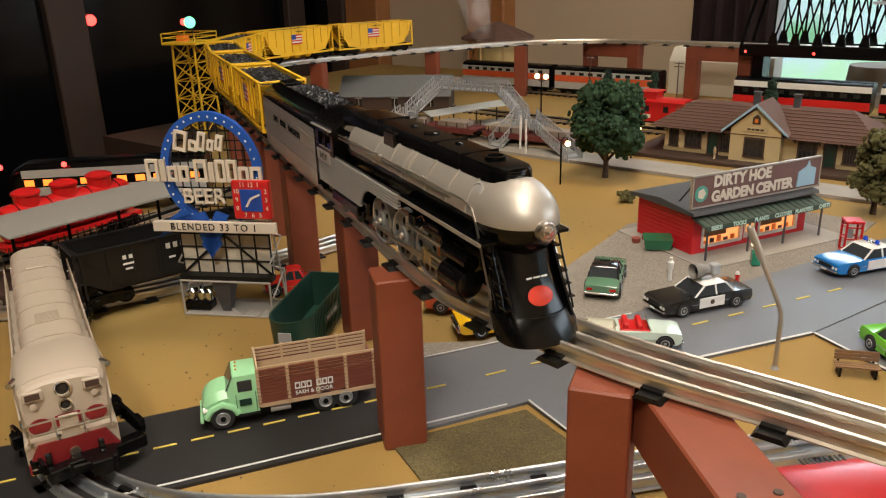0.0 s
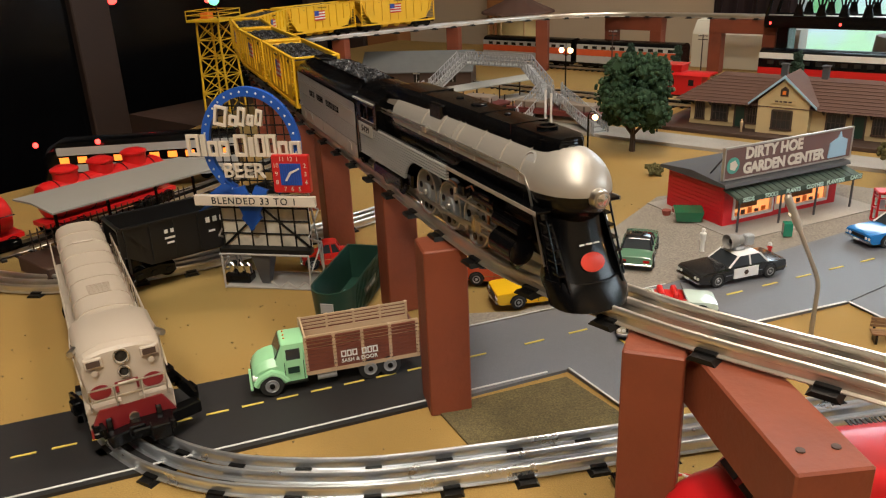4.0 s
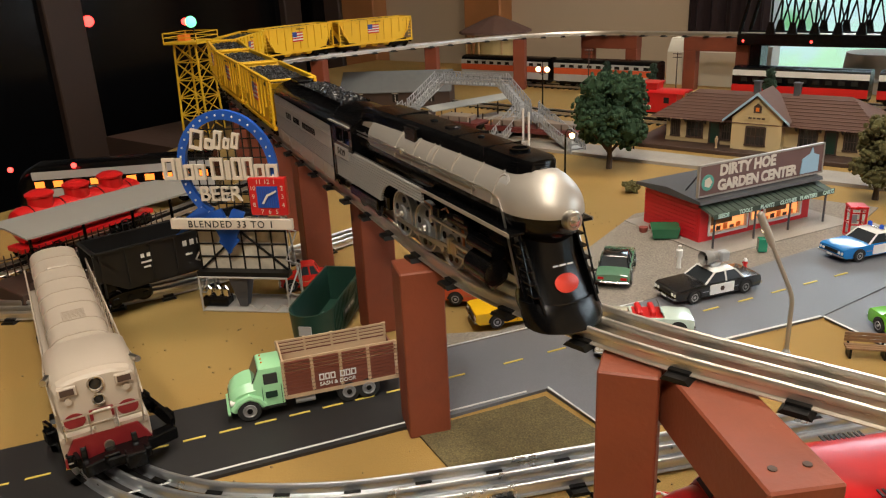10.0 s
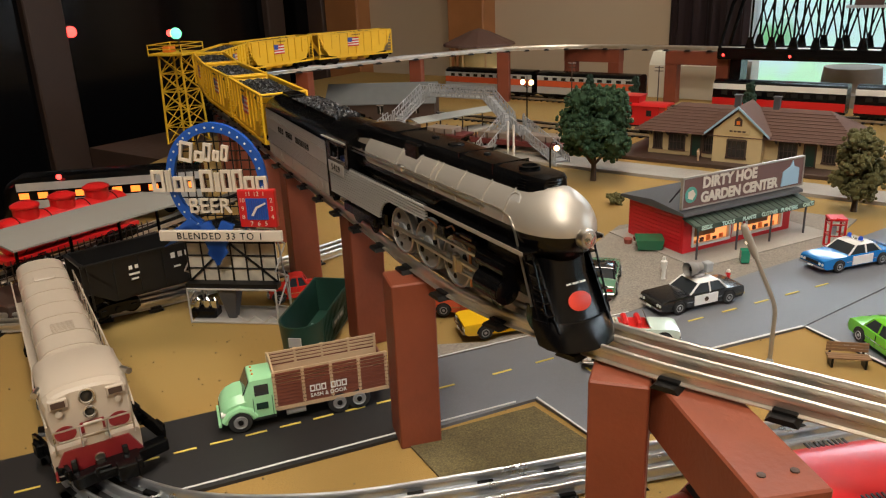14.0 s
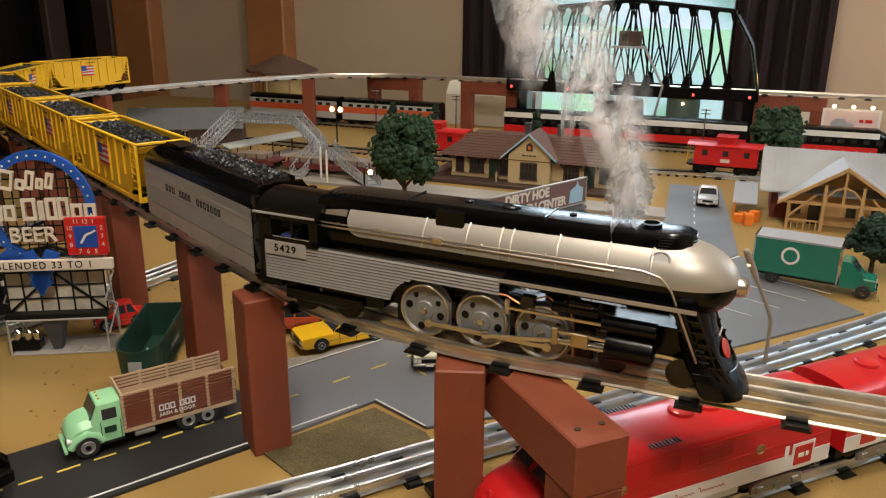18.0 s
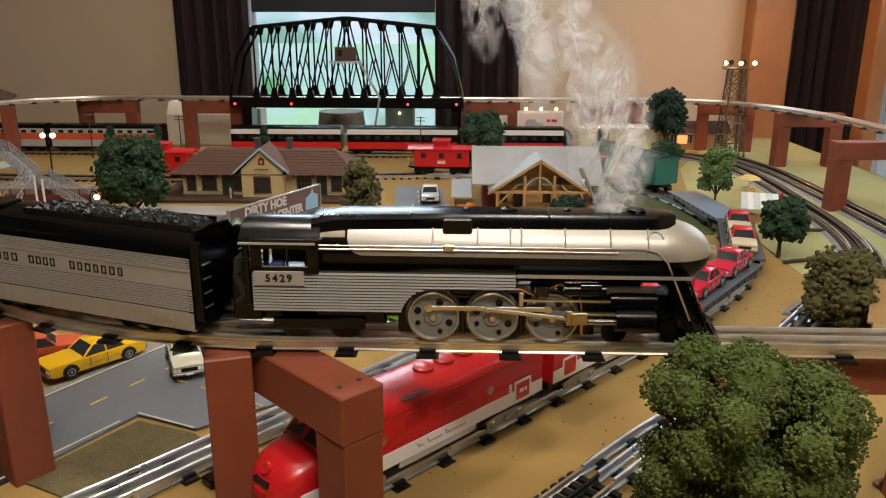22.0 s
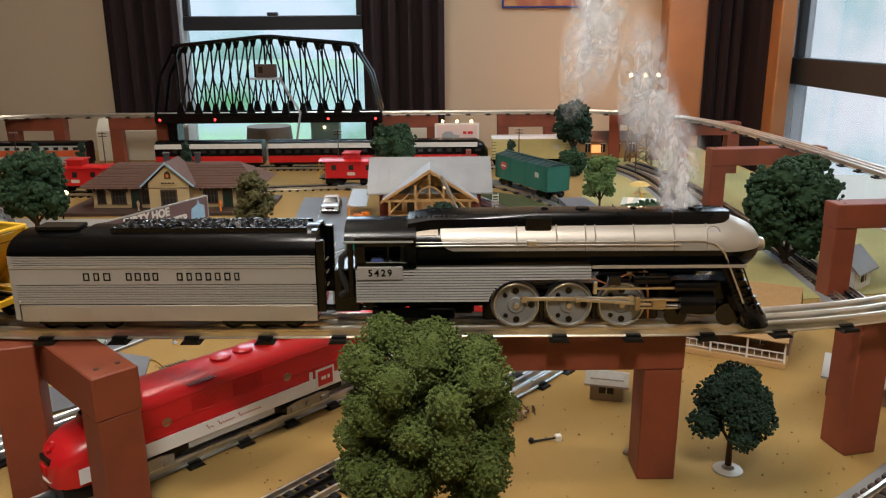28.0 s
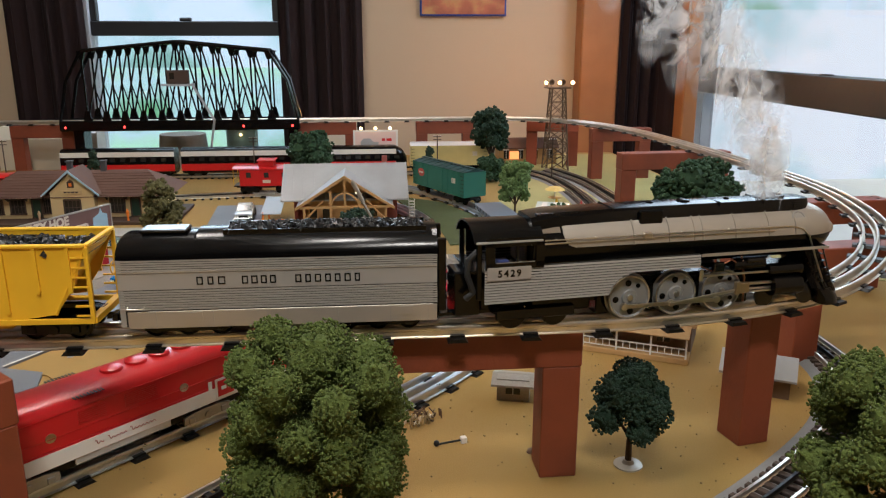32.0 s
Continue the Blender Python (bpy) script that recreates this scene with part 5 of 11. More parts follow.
def truck_frame(parent, x, half=0.024, axles=2, span=0.036, material=None, out=0.0225, r=0.0095, yaw=0.0, shift=0.0):
    m = pose(x, shift, 0, 0, 0, yaw) @ pose(-x, 0, 0)
    xs = [x + span * (i / (axles - 1) - 0.5) for i in range(axles)]
    for q in xs:
        wheel_pair(parent, q, r)
    for s in (-1, 1):
        g = Geo().prism([(xs[0] - 0.008, r - 0.003), (xs[0] - 0.008, r + 0.005), (xs[0] + 0.006, r + 0.008), (xs[-1] - 0.006, r + 0.008), (xs[-1] + 0.008, r + 0.005), (xs[-1] + 0.008, r - 0.003), (xs[-1] - 0.006, r - 0.004), (xs[0] + 0.006, r - 0.004)],
                        s * out - 0.0013, s * out + 0.0013, "y")
        for q in xs:
            g.box(q - 0.0035, q + 0.0035, s * (out + 0.001) - 0.0016, s * (out + 0.001) + 0.0016, r - 0.0035, r + 0.0035, 0.0008)
        g.cyl((x, s * out - 0.003, r), (x, s * out + 0.002, r), 0.004, 10)
        part("truck_frame", g, material or M["black"], parent, m=m)
    part("bolster", Geo().box(x - 0.005, x + 0.005, -out, out, r + 0.002, r + 0.007), material or M["black"], parent, m=m)


def coupler(parent, x, s, z=0.0125):
    part("coupler", Geo().box(min(x, x + s * 0.011), max(x, x + s * 0.011), -0.003, 0.003, z - 0.002, z + 0.002).box(min(x + s * 0.010, x + s * 0.0155), max(x + s * 0.010, x + s * 0.0155), -0.0055, 0.0055, z - 0.0035, z + 0.0035, 0.0008), M["black"], parent)


def coal_load(x0, x1, y0, y1, z, seed, size=0.0034, heap=0.005):
    rnd = random.Random(seed)
    g = Geo()
    nx, ny = int((x1 - x0) / (size * 1.25)), int((y1 - y0) / (size * 1.25))
    for i in range(nx):
        for j in range(ny):
            u, v = (i + rnd.random()) / nx, (j + rnd.random()) / ny
            c = (x0 + (x1 - x0) * u, y0 + (y1 - y0) * v, z + heap * math.sin(math.pi * u) ** 0.5 * math.sin(math.pi * v) ** 0.7 * 0.8 + rnd.uniform(-0.0006, 0.001))
            m = Matrix.Translation(c) @ Euler((rnd.uniform(0, 3), rnd.uniform(0, 3), rnd.uniform(0, 3))).to_matrix().to_4x4()
            k = size * rnd.uniform(0.4, 0.75)
            g.box(-k, k, -k * 0.8, k * 0.8, -k * 0.7, k * 0.7, 0, m)
    g.box(x0, x1, y0, y1, z - 0.004, z - 0.0005)
    return g


def tender():
    t = thing("tender", "silver-grey fluted tender with curved black roof and coal load", "tender")
    w = 0.0302
    for s in (-1, 1):
        g = Geo()
        o = s * w
        lo, hi = min(o, o - s * 0.003), max(o, o - s * 0.003)
        # Backing painted near-black for the shade behind the tender flutes.
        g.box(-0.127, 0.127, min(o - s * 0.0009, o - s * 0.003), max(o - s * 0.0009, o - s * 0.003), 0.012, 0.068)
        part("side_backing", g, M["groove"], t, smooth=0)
        for k in range(5):
            part("flute", Geo().box(-0.127, 0.127, lo, hi, 0.0585 + 0.0019 * k, 0.0585 + 0.0019 * k + 0.00125), M["gray"], t, smooth=0)
        for k in range(8):
            part("flute", Geo().box(-0.127, 0.127, lo, hi, 0.0262 + 0.0021 * k, 0.0262 + 0.0021 * k + 0.00145), M["gray"], t, smooth=0)
        part("side_panel", Geo().box(-0.127, 0.127, lo, hi, 0.0430, 0.0570, 0.0003), M["gray"], t)
        part("lower_band", Geo().box(-0.122, 0.127, lo, hi, 0.0105, 0.0250, 0.0004), M["silver"], t)
        part("trim_strip", Geo().box(-0.127, 0.127, min(o, o + s * 0.0006), max(o, o + s * 0.0006), 0.0572, 0.0583), M["silver"], t)
        for x in (-0.10, -0.055, -0.012, 0.045, 0.088, 0.119):
            part("band_seam", Geo().box(x, x + 0.0005, min(o, o + s * 0.0003), max(o, o + s * 0.0003), 0.0105, 0.0250), M["gray"], t)
        for x in (-0.075, 0.095):
            part("step_plate", Geo().box(x, x + 0.012, min(o, o + s * 0.0007), max(o, o + s * 0.0007), 0.0165, 0.0235), M["silver"], t)
        turn = UPRIGHT if s < 0 else Matrix.Rotation(radians(180), 4, "Z") @ UPRIGHT
        for cx, ws, gap in ((-0.0545, (0.0050, 0.0046, 0.0058), 0.0036), (-0.0168, (0.0048, 0.0050, 0.0046, 0.0046), 0.0026), (0.0380, (0.0048, 0.0044, 0.0050, 0.0046, 0.0046, 0.0050, 0.0042), 0.0032)):
            outlines(ws, 0.0066, gap, 0.0010, M["black"], t, pose(-s * cx, s * (w + 0.0002), 0.0500) @ turn)
        part("grab_rail", Geo().tube([(-0.121, s * 0.031, 0.030), (-0.121, s * 0.0325, 0.028), (-0.108, s * 0.0325, 0.028), (-0.108, s * 0.031, 0.030)], 0.0005, 5), M["steel"], t)
    arch = [(0.0302 * math.cos(radians(a)), 0.068 + 0.0195 * math.sin(radians(a))) for a in range(0, 181, 10)]
    secs = [[(x, y * k, 0.068 + (z - 0.068) * h) for y, z in arch] + [(x, y * 0.9, 0.066) for y in (-0.03, 0.03)] for x, k, h in ((-0.1275, 0.97, 0.72), (-0.124, 1, 0.82), (-0.068, 1, 0.86), (-0.066, 1, 0.98), (0.1275, 1, 1.0))]
    part("roof", Geo().loft(secs), M["black"], t, "curved satin black tender roof")
    part("water_hatch", Geo().box(-0.112, -0.075, -0.010, 0.010, 0.084, 0.0875, 0.001), M["black"], t)
    part("coal", coal_load(-0.042, 0.116, -0.0145, 0.0145, 0.0862, 4, 0.0030, 0.003), M["coal"], t, "glossy black coal load", smooth=0)
    part("coal_rim", Geo().box(-0.045, 0.119, -0.0165, -0.0150, 0.084, 0.0880).box(-0.045, 0.119, 0.0150, 0.0165, 0.084, 0.0880), M["black"], t)
    part("front_bulkhead", Geo().prism([(-0.030, 0.012), (0.030, 0.012), (0.030, 0.070), (0.019, 0.086), (-0.019, 0.086), (-0.030, 0.070)], 0.1235, 0.1275, "x"), M["black"], t)
    part("rear_bulkhead", Geo().prism([(-0.0295, 0.012), (0.0295, 0.012), (0.0295, 0.068), (-0.0295, 0.068)], -0.1275, -0.1235, "x"), M["gray"], t)
    for s in (-1, 1):
        part("front_post", Geo().box(0.1275, 0.1345, s * 0.0268 - 0.0025, s * 0.0268 + 0.0025, 0.018, 0.080, 0.0008), M["black"], t)
        for k in range(4):
            part("ladder_rung", Geo().cyl((0.136, s * 0.018, 0.03 + 0.011 * k), (0.136, s * 0.027, 0.03 + 0.011 * k), 0.0006, 6), M["steel"], t)
    part("underframe", Geo().box(-0.124, 0.124, -0.024, 0.024, 0.0085, 0.0125), M["black"], t)
    truck_frame(t, -0.078, axles=3, span=0.052, out=0.0225)
    truck_frame(t, 0.078, axles=3, span=0.052, out=0.0225)
    coupler(t, -0.1275, -1)
    return t


def hopper(seed):
    """A ribbed three-bay hopper with slope sheets at the ends."""
    t = thing("hopper_car", "bright yellow ribbed hopper car loaded with coal", "hopper car", group="yellow hopper train")
    L, W, Z0, Z1 = 0.112, 0.0295, 0.030, 0.078
    for s in (-1, 1):
        o = s * W
        g = Geo().prism([(-L + 0.028, Z0 - 0.006), (-0.040, Z0 - 0.012), (0.040, Z0 - 0.012), (L - 0.028, Z0 - 0.006), (L - 0.012, Z0 + 0.016), (L, Z1), (-L, Z1), (-L + 0.012, Z0 + 0.016)], min(o, o - s * 0.0016), max(o, o - s * 0.0016), "y")
        part("side_sheet", g, M["yellow"], t)
        for i in range(9):
            x = -L + 0.014 + (2 * L - 0.028) * i / 8
            z = Z0 - 0.004 if 1 < i < 7 else Z0 + 0.012
            part("rib", Geo().prism([(-0.0016, z), (0.0016, z), (0.0012, Z1), (-0.0012, Z1)], min(o, o + s * 0.0022), max(o, o + s * 0.0022), "y"), M["yellow"], t, m=pose(x, 0, 0))
        part("top_rail", Geo().box(-L, L, o - 0.0022, o + 0.0022, Z1, Z1 + 0.0026, 0.0005), M["yellow"], t)
        part("sill", Geo().box(-L, L, o - 0.0015, o + 0.0015, 0.0165, 0.0205), M["yellow"], t)
        for e in (-1, 1):
            part("end_brace", Geo().cyl((e * (L - 0.028), o, 0.024), (e * L, o, Z1), 0.0014, 6), M["yellow"], t)
            part("end_post", Geo().box(e * L - 0.0016, e * L + 0.0016, o - 0.0016, o + 0.0016, 0.0165, Z1, 0.0003), M["yellow"], t)
            for k in range(7):
                part("ladder_rung", Geo().box(e * L - 0.012 * (e > 0), e * L + 0.012 * (e < 0), min(o, o + s * 0.002), max(o, o + s * 0.002), 0.0225 + 0.0078 * k, 0.0237 + 0.0078 * k), M["yellow"], t)
        m = pose(0.010, s * (W + 0.0027), 0.0555) @ (UPRIGHT if s < 0 else Matrix.Rotation(radians(180), 4, "Z") @ UPRIGHT) @ Matrix.Diagonal((1.55, 1.5, 1, 1))
        for k in range(7):
            part("emblem_stripe", Geo().box(-0.011, 0.011, -0.0078 + 0.0022 * k, -0.0078 + 0.0022 * k + 0.0021, -0.0003, 0.0003), M["red"] if k % 2 == 0 else M["white"], t, m=m, smooth=0)
        part("emblem_field", Geo().box(-0.011, -0.002, -0.0002, 0.0076, -0.0005, 0.0005), M["blue_deep"], t, m=m, smooth=0)
        bars([0.004, 0.006, 0.005, 0.004], 0.0022, 0.002, M["tie"], t, pose(0.0, s * (W + 0.0026), 0.0735) @ (UPRIGHT if s < 0 else Matrix.Rotation(radians(180), 4, "Z") @ UPRIGHT), 0.0003)
    for e in (-1, 1):
        part("slope_sheet", Geo().prism([(e * L, Z1 - 0.002), (e * (L - 0.040), 0.024), (e * (L - 0.0425), 0.024), (e * (L - 0.003), Z1 - 0.002)], -W, W, "y"), M["yellow"], t)
        part("top_rail", Geo().box(e * L - 0.002, e * L + 0.002, -W, W, Z1, Z1 + 0.0026, 0.0005), M["yellow"], t)
        part("end_sill", Geo().box(e * L - 0.003, e * L + 0.003, -W, W, 0.0165, 0.0215), M["yellow"], t)
        part("brake_wheel", Geo().tube([(e * (L + 0.0035), 0.012 + 0.005 * math.cos(a), 0.05 + 0.005 * math.sin(a)) for a in [math.pi * i / 6 for i in range(12)]], 0.0006, 5, True), M["yellow"], t)
        coupler(t, e * L, e)
    for x in (-0.036, 0.0, 0.036):
        part("chute", Geo().loft([[(x - 0.017, -0.027, 0.030), (x + 0.017, -0.027, 0.030), (x + 0.017, 0.027, 0.030), (x - 0.017, 0.027, 0.030)], [(x - 0.007, -0.016, 0.0085), (x + 0.007, -0.016, 0.0085), (x + 0.007, 0.016, 0.0085), (x - 0.007, 0.016, 0.0085)]]), M["yellow"], t, smooth=0)
    part("centre_sill", Geo().box(-L, L, -0.005, 0.005, 0.0145, 0.0215), M["black"], t)
    part("coal", coal_load(-L + 0.006, L - 0.006, -W + 0.002, W - 0.002, Z1 - 0.0065, seed, 0.0042, 0.006), M["coal"], t, "heaped black coal", smooth=0)
    truck_frame(t, -0.078, span=0.034)
    truck_frame(t, 0.078, span=0.034)
    return t


M["blue_deep"] = mat("emblem_blue", (0.02, 0.05, 0.30), 0.4)
LOCO, WHEELS, RODS = steam_locomotive()
TENDER = tender()
SIZE = 0.98


def resize(ob, k):
    """Scales every part of a thing, mesh by mesh, about its base."""
    done = set()
    for c in ob.children_recursive:
        if c.data.name not in done:
            done.add(c.data.name)
            c.data.transform(Matrix.Scale(k, 4))
        c.matrix_basis.translation *= k


resize(LOCO, SIZE)
resize(TENDER, SIZE)
FIRST = hopper(7)
HOPPERS = [FIRST] + [copy_thing(FIRST, Matrix.Identity(4)) for _ in range(5)]


def travelled(t):
    """Where the pilot's toe stands along the upper line at t seconds."""
    table = [(0, -0.020), (13.4, -0.020), (14.2, 0.0), (14.9, 0.033), (15.5, 0.061), (16.0, 0.085), (17.5, 0.169), (19.0, 0.2425), (21.0, 0.336), (23.0, 0.425), (25.0, 0.511), (28.0, 0.648), (32.0, 0.836)]
    ts, ss = zip(*table)
    return float(np.mean([np.interp(t + k, ts, ss) for k in (-0.4, -0.2, 0, 0.2, 0.4)]))


TIMES = [0.0, 13.0] + [13.2 + 0.4 * i for i in range(47)] + [32.0]
OFFSETS = [0.178, 0.178 + 0.331]
OFFSETS += [OFFSETS[1] + 0.1265 + 0.018 + 0.112 + i * 0.2455 for i in range(6)]

# ---- buildings ----
M["awning"] = mat("green_awning", (0.05, 0.075, 0.055), 0.7, vary=0.15, scale=60, bump=0.15)
M["roof_dark"] = mat("dark_roof", (0.06, 0.06, 0.065), 0.7, vary=0.2, scale=40, bump=0.3)
M["sign_brown"] = mat("sign_brown", (0.16, 0.085, 0.075), 0.5, vary=0.08, bump=0.03)
M["pale_blue"] = mat("pale_blue_print", (0.33, 0.5, 0.62), 0.5, vary=0.05, bump=0.02)
M["teal"] = mat("teal_print", (0.10, 0.35, 0.28), 0.5, vary=0.05, bump=0.02)
M["orange"] = mat("orange_plastic", (0.85, 0.22, 0.02), 0.5, vary=0.05, bump=0.03)
M["tin"] = mat("corrugated_tin", (0.40, 0.41, 0.42), 0.5, 0.35, vary=0.12, scale=25, bump=0.1, dirt=(0.24, 0.22, 0.21), dirt_scale=10)
M["timber"] = mat("pale_timber", (0.50, 0.31, 0.13), 0.6, vary=0.15, scale=60, bump=0.15)
M["brick_red"] = mat("chimney_brick", (0.28, 0.07, 0.05), 0.75, vary=0.25, scale=120, bump=0.3)
M["dark_glass"] = mat("dark_window", (0.02, 0.018, 0.016), 0.12, vary=0.1, bump=0.0)
M["clear"] = glass("clear_plastic", (0.9, 0.95, 1.0), 0.05)


def garden_shop():
    m = pose(-0.218, 1.020, 0, 0, 0, 63) @ Matrix.Diagonal((1.0, 1.0, 1.04, 1))  # x along the shop front, y away from the road
    t = thing("garden_shop", "red clapboard garden shop with roof sign and green awning", "shop", m)
    L, W, H = 0.205, 0.110, 0.058
    part("wall", Geo().box(0, L, W - 0.004, W, 0.003, H), M["red_wall"], t)
    for x in (0, L - 0.004):
        part("wall", Geo().box(x, x + 0.004, 0.004, W - 0.004, 0.003, H), M["red_wall"], t)
    for x0, x1, z0, z1 in ((0, L, 0.046, H), (0, L, 0.003, 0.010), (0, 0.016, 0.010, 0.046), (0.086, 0.090, 0.010, 0.046), (0.112, 0.116, 0.010, 0.046), (0.188, L, 0.010, 0.046)):
        part("front_wall", Geo().box(x0, x1, 0, 0.004, z0, z1), M["red_wall"], t)
    for x0, x1 in ((0.016, 0.086), (0.116, 0.188)):
        w = part("window", Geo().box(x0, x1, 0.006, 0.008, 0.010, 0.046), M["lit_window"], t, "warmly lit shop window")
        for a, b, c, d in ((x0, x1, 0.0090, 0.0122), (x0, x1, 0.0435, 0.0465), (x0 - 0.001, x0 + 0.0026, 0.010, 0.046), (x1 - 0.0026, x1 + 0.001, 0.010, 0.046)):
            part("frame", Geo().box(a, b, -0.0012, 0.003, c, d), M["white"], w)
        part("display_picture", Geo().box(x0 + 0.008, x1 - 0.024, 0.0040, 0.0058, 0.021, 0.037), mat("display_brown", (0.20, 0.085, 0.025), 0.6, vary=0.6, scale=120), w)
        for k in range(5):
            part("display", Geo().box(x0 + 0.006 + 0.012 * k, x0 + 0.013 + 0.012 * k, 0.0030, 0.0040, 0.0125, 0.0165 + 0.002 * (k % 3)), M["dark_wood"] if k % 2 else M["orange"], w)
    part("door", Geo().box(0.0905, 0.1115, 0.001, 0.004, 0.003, 0.0455), M["cream"], t, "cream shop door")
    part("door_light", Geo().box(0.0945, 0.1075, 0.0004, 0.0010, 0.018, 0.042), M["lit_window"], t)
    for k in range(10):
        part("clapboard", Geo().box(-0.0008, 0.0, 0.004, W, 0.004 + 0.0054 * k, 0.004 + 0.0054 * k + 0.0048), M["red_wall"], t, smooth=0)
    part("roof", Geo().prism([(-0.010, H - 0.001), (W + 0.010, H - 0.001), (W + 0.008, H + 0.003), (W * 0.5, H + 0.009), (-0.008, H + 0.003)], -0.010, L + 0.010, "x"), M["roof_dark"], t)
    aw = part("awning", Geo().prism([(0.0, 0.053), (-0.028, 0.0460), (-0.028, 0.0445), (0.0, 0.0515)], -0.004, L + 0.012, "x"), M["awning"], t)
    for k in range(20):
        part("awning_rib", Geo().prism([(0.0, 0.0535), (-0.028, 0.0465), (-0.028, 0.0460), (0.0, 0.0530)], -0.003 + 0.0108 * k, -0.0022 + 0.0108 * k, "x"), M["tie"], aw, smooth=0)
    for k, wd in enumerate(("SEEDS", "TOOLS", "PLANTS", "CLOTHES", "PLANTERS", "CARTS")):
        words(wd, 0.0074, M["teal_sign"], t, pose(0.012 + 0.0385 * k, -0.0292, 0.0450) @ UPRIGHT, 0.0003, 0.95, "pale green awning lettering", bold=0.03)
    part("valance", Geo().box(-0.004, L + 0.012, -0.0288, -0.0278, 0.0415, 0.0485), M["awning"], t)
    for x in (0.0, 0.072, 0.136, 0.204):
        part("porch_post", Geo().box(x - 0.001, x + 0.001, -0.027, -0.025, 0.003, 0.0450), M["roof_dark"], t)
    part("porch_slab", Geo().box(-0.02, L + 0.03, -0.05, W + 0.02, 0.0021, 0.0032), M["concrete"], t)
    s = part("roof_sign", Geo().box(-0.006, 0.222, 0.0, 0.003, H + 0.006, H + 0.047, 0.0004), M["sign_brown"], t, "brown shop sign with cream lettering")
    for a, b, c, d in ((-0.007, 0.223, H + 0.0055, H + 0.0075), (-0.007, 0.223, H + 0.0455, H + 0.0475), (-0.007, -0.005, H + 0.0055, H + 0.0475), (0.221, 0.223, H + 0.0055, H + 0.0475)):
        part("sign_edge", Geo().box(a, b, -0.001, 0.0035, c, d), M["silver"], s)
    words("DIRTY HOE", 0.0195, M["cream"], s, pose(0.078, -0.0008, H + 0.0362) @ UPRIGHT, 0.0003, 1.0, bold=0.045)
    words("GARDEN CENTER", 0.0190, M["cream"], s, pose(0.098, -0.0008, H + 0.0170) @ UPRIGHT, 0.0003, 0.93, bold=0.045)
    part("sign_disc", Geo().lathe([(0.0105, 0), (0.0105, 0.0006), (0.0001, 0.0006)], 24), M["teal"], s, m=pose(0.008, -0.0006, H + 0.024) @ UPRIGHT)
    part("sign_figure", Geo().lathe([(0.007, 0), (0.007, 0.0006), (0.0001, 0.0006)], 5), M["cream"], s, m=pose(0.008, -0.0014, H + 0.024) @ UPRIGHT)
    part("sign_picture", Geo().prism([(0.178, H + 0.010), (0.212, H + 0.010), (0.212, H + 0.032), (0.201, H + 0.036), (0.198, H + 0.044), (0.194, H + 0.036), (0.180, H + 0.030)], -0.0016, -0.0002, "y"), M["pale_blue"], s, "pale blue milk can picture")
    for x in (0.004, 0.10, 0.21):
        part("sign_brace", Geo().cyl((x, 0.003, H + 0.042), (x, 0.035, H + 0.006), 0.0012, 6), M["roof_dark"], t)


M["lit_window"] = glow("lit_shop_window", (1.0, 0.42, 0.13), 0.9)
M["teal_sign"] = mat("awning_letters", (0.50, 0.68, 0.60), 0.5)
M["cream"] = mat("cream_letters", (0.68, 0.60, 0.50), 0.5)
garden_shop()


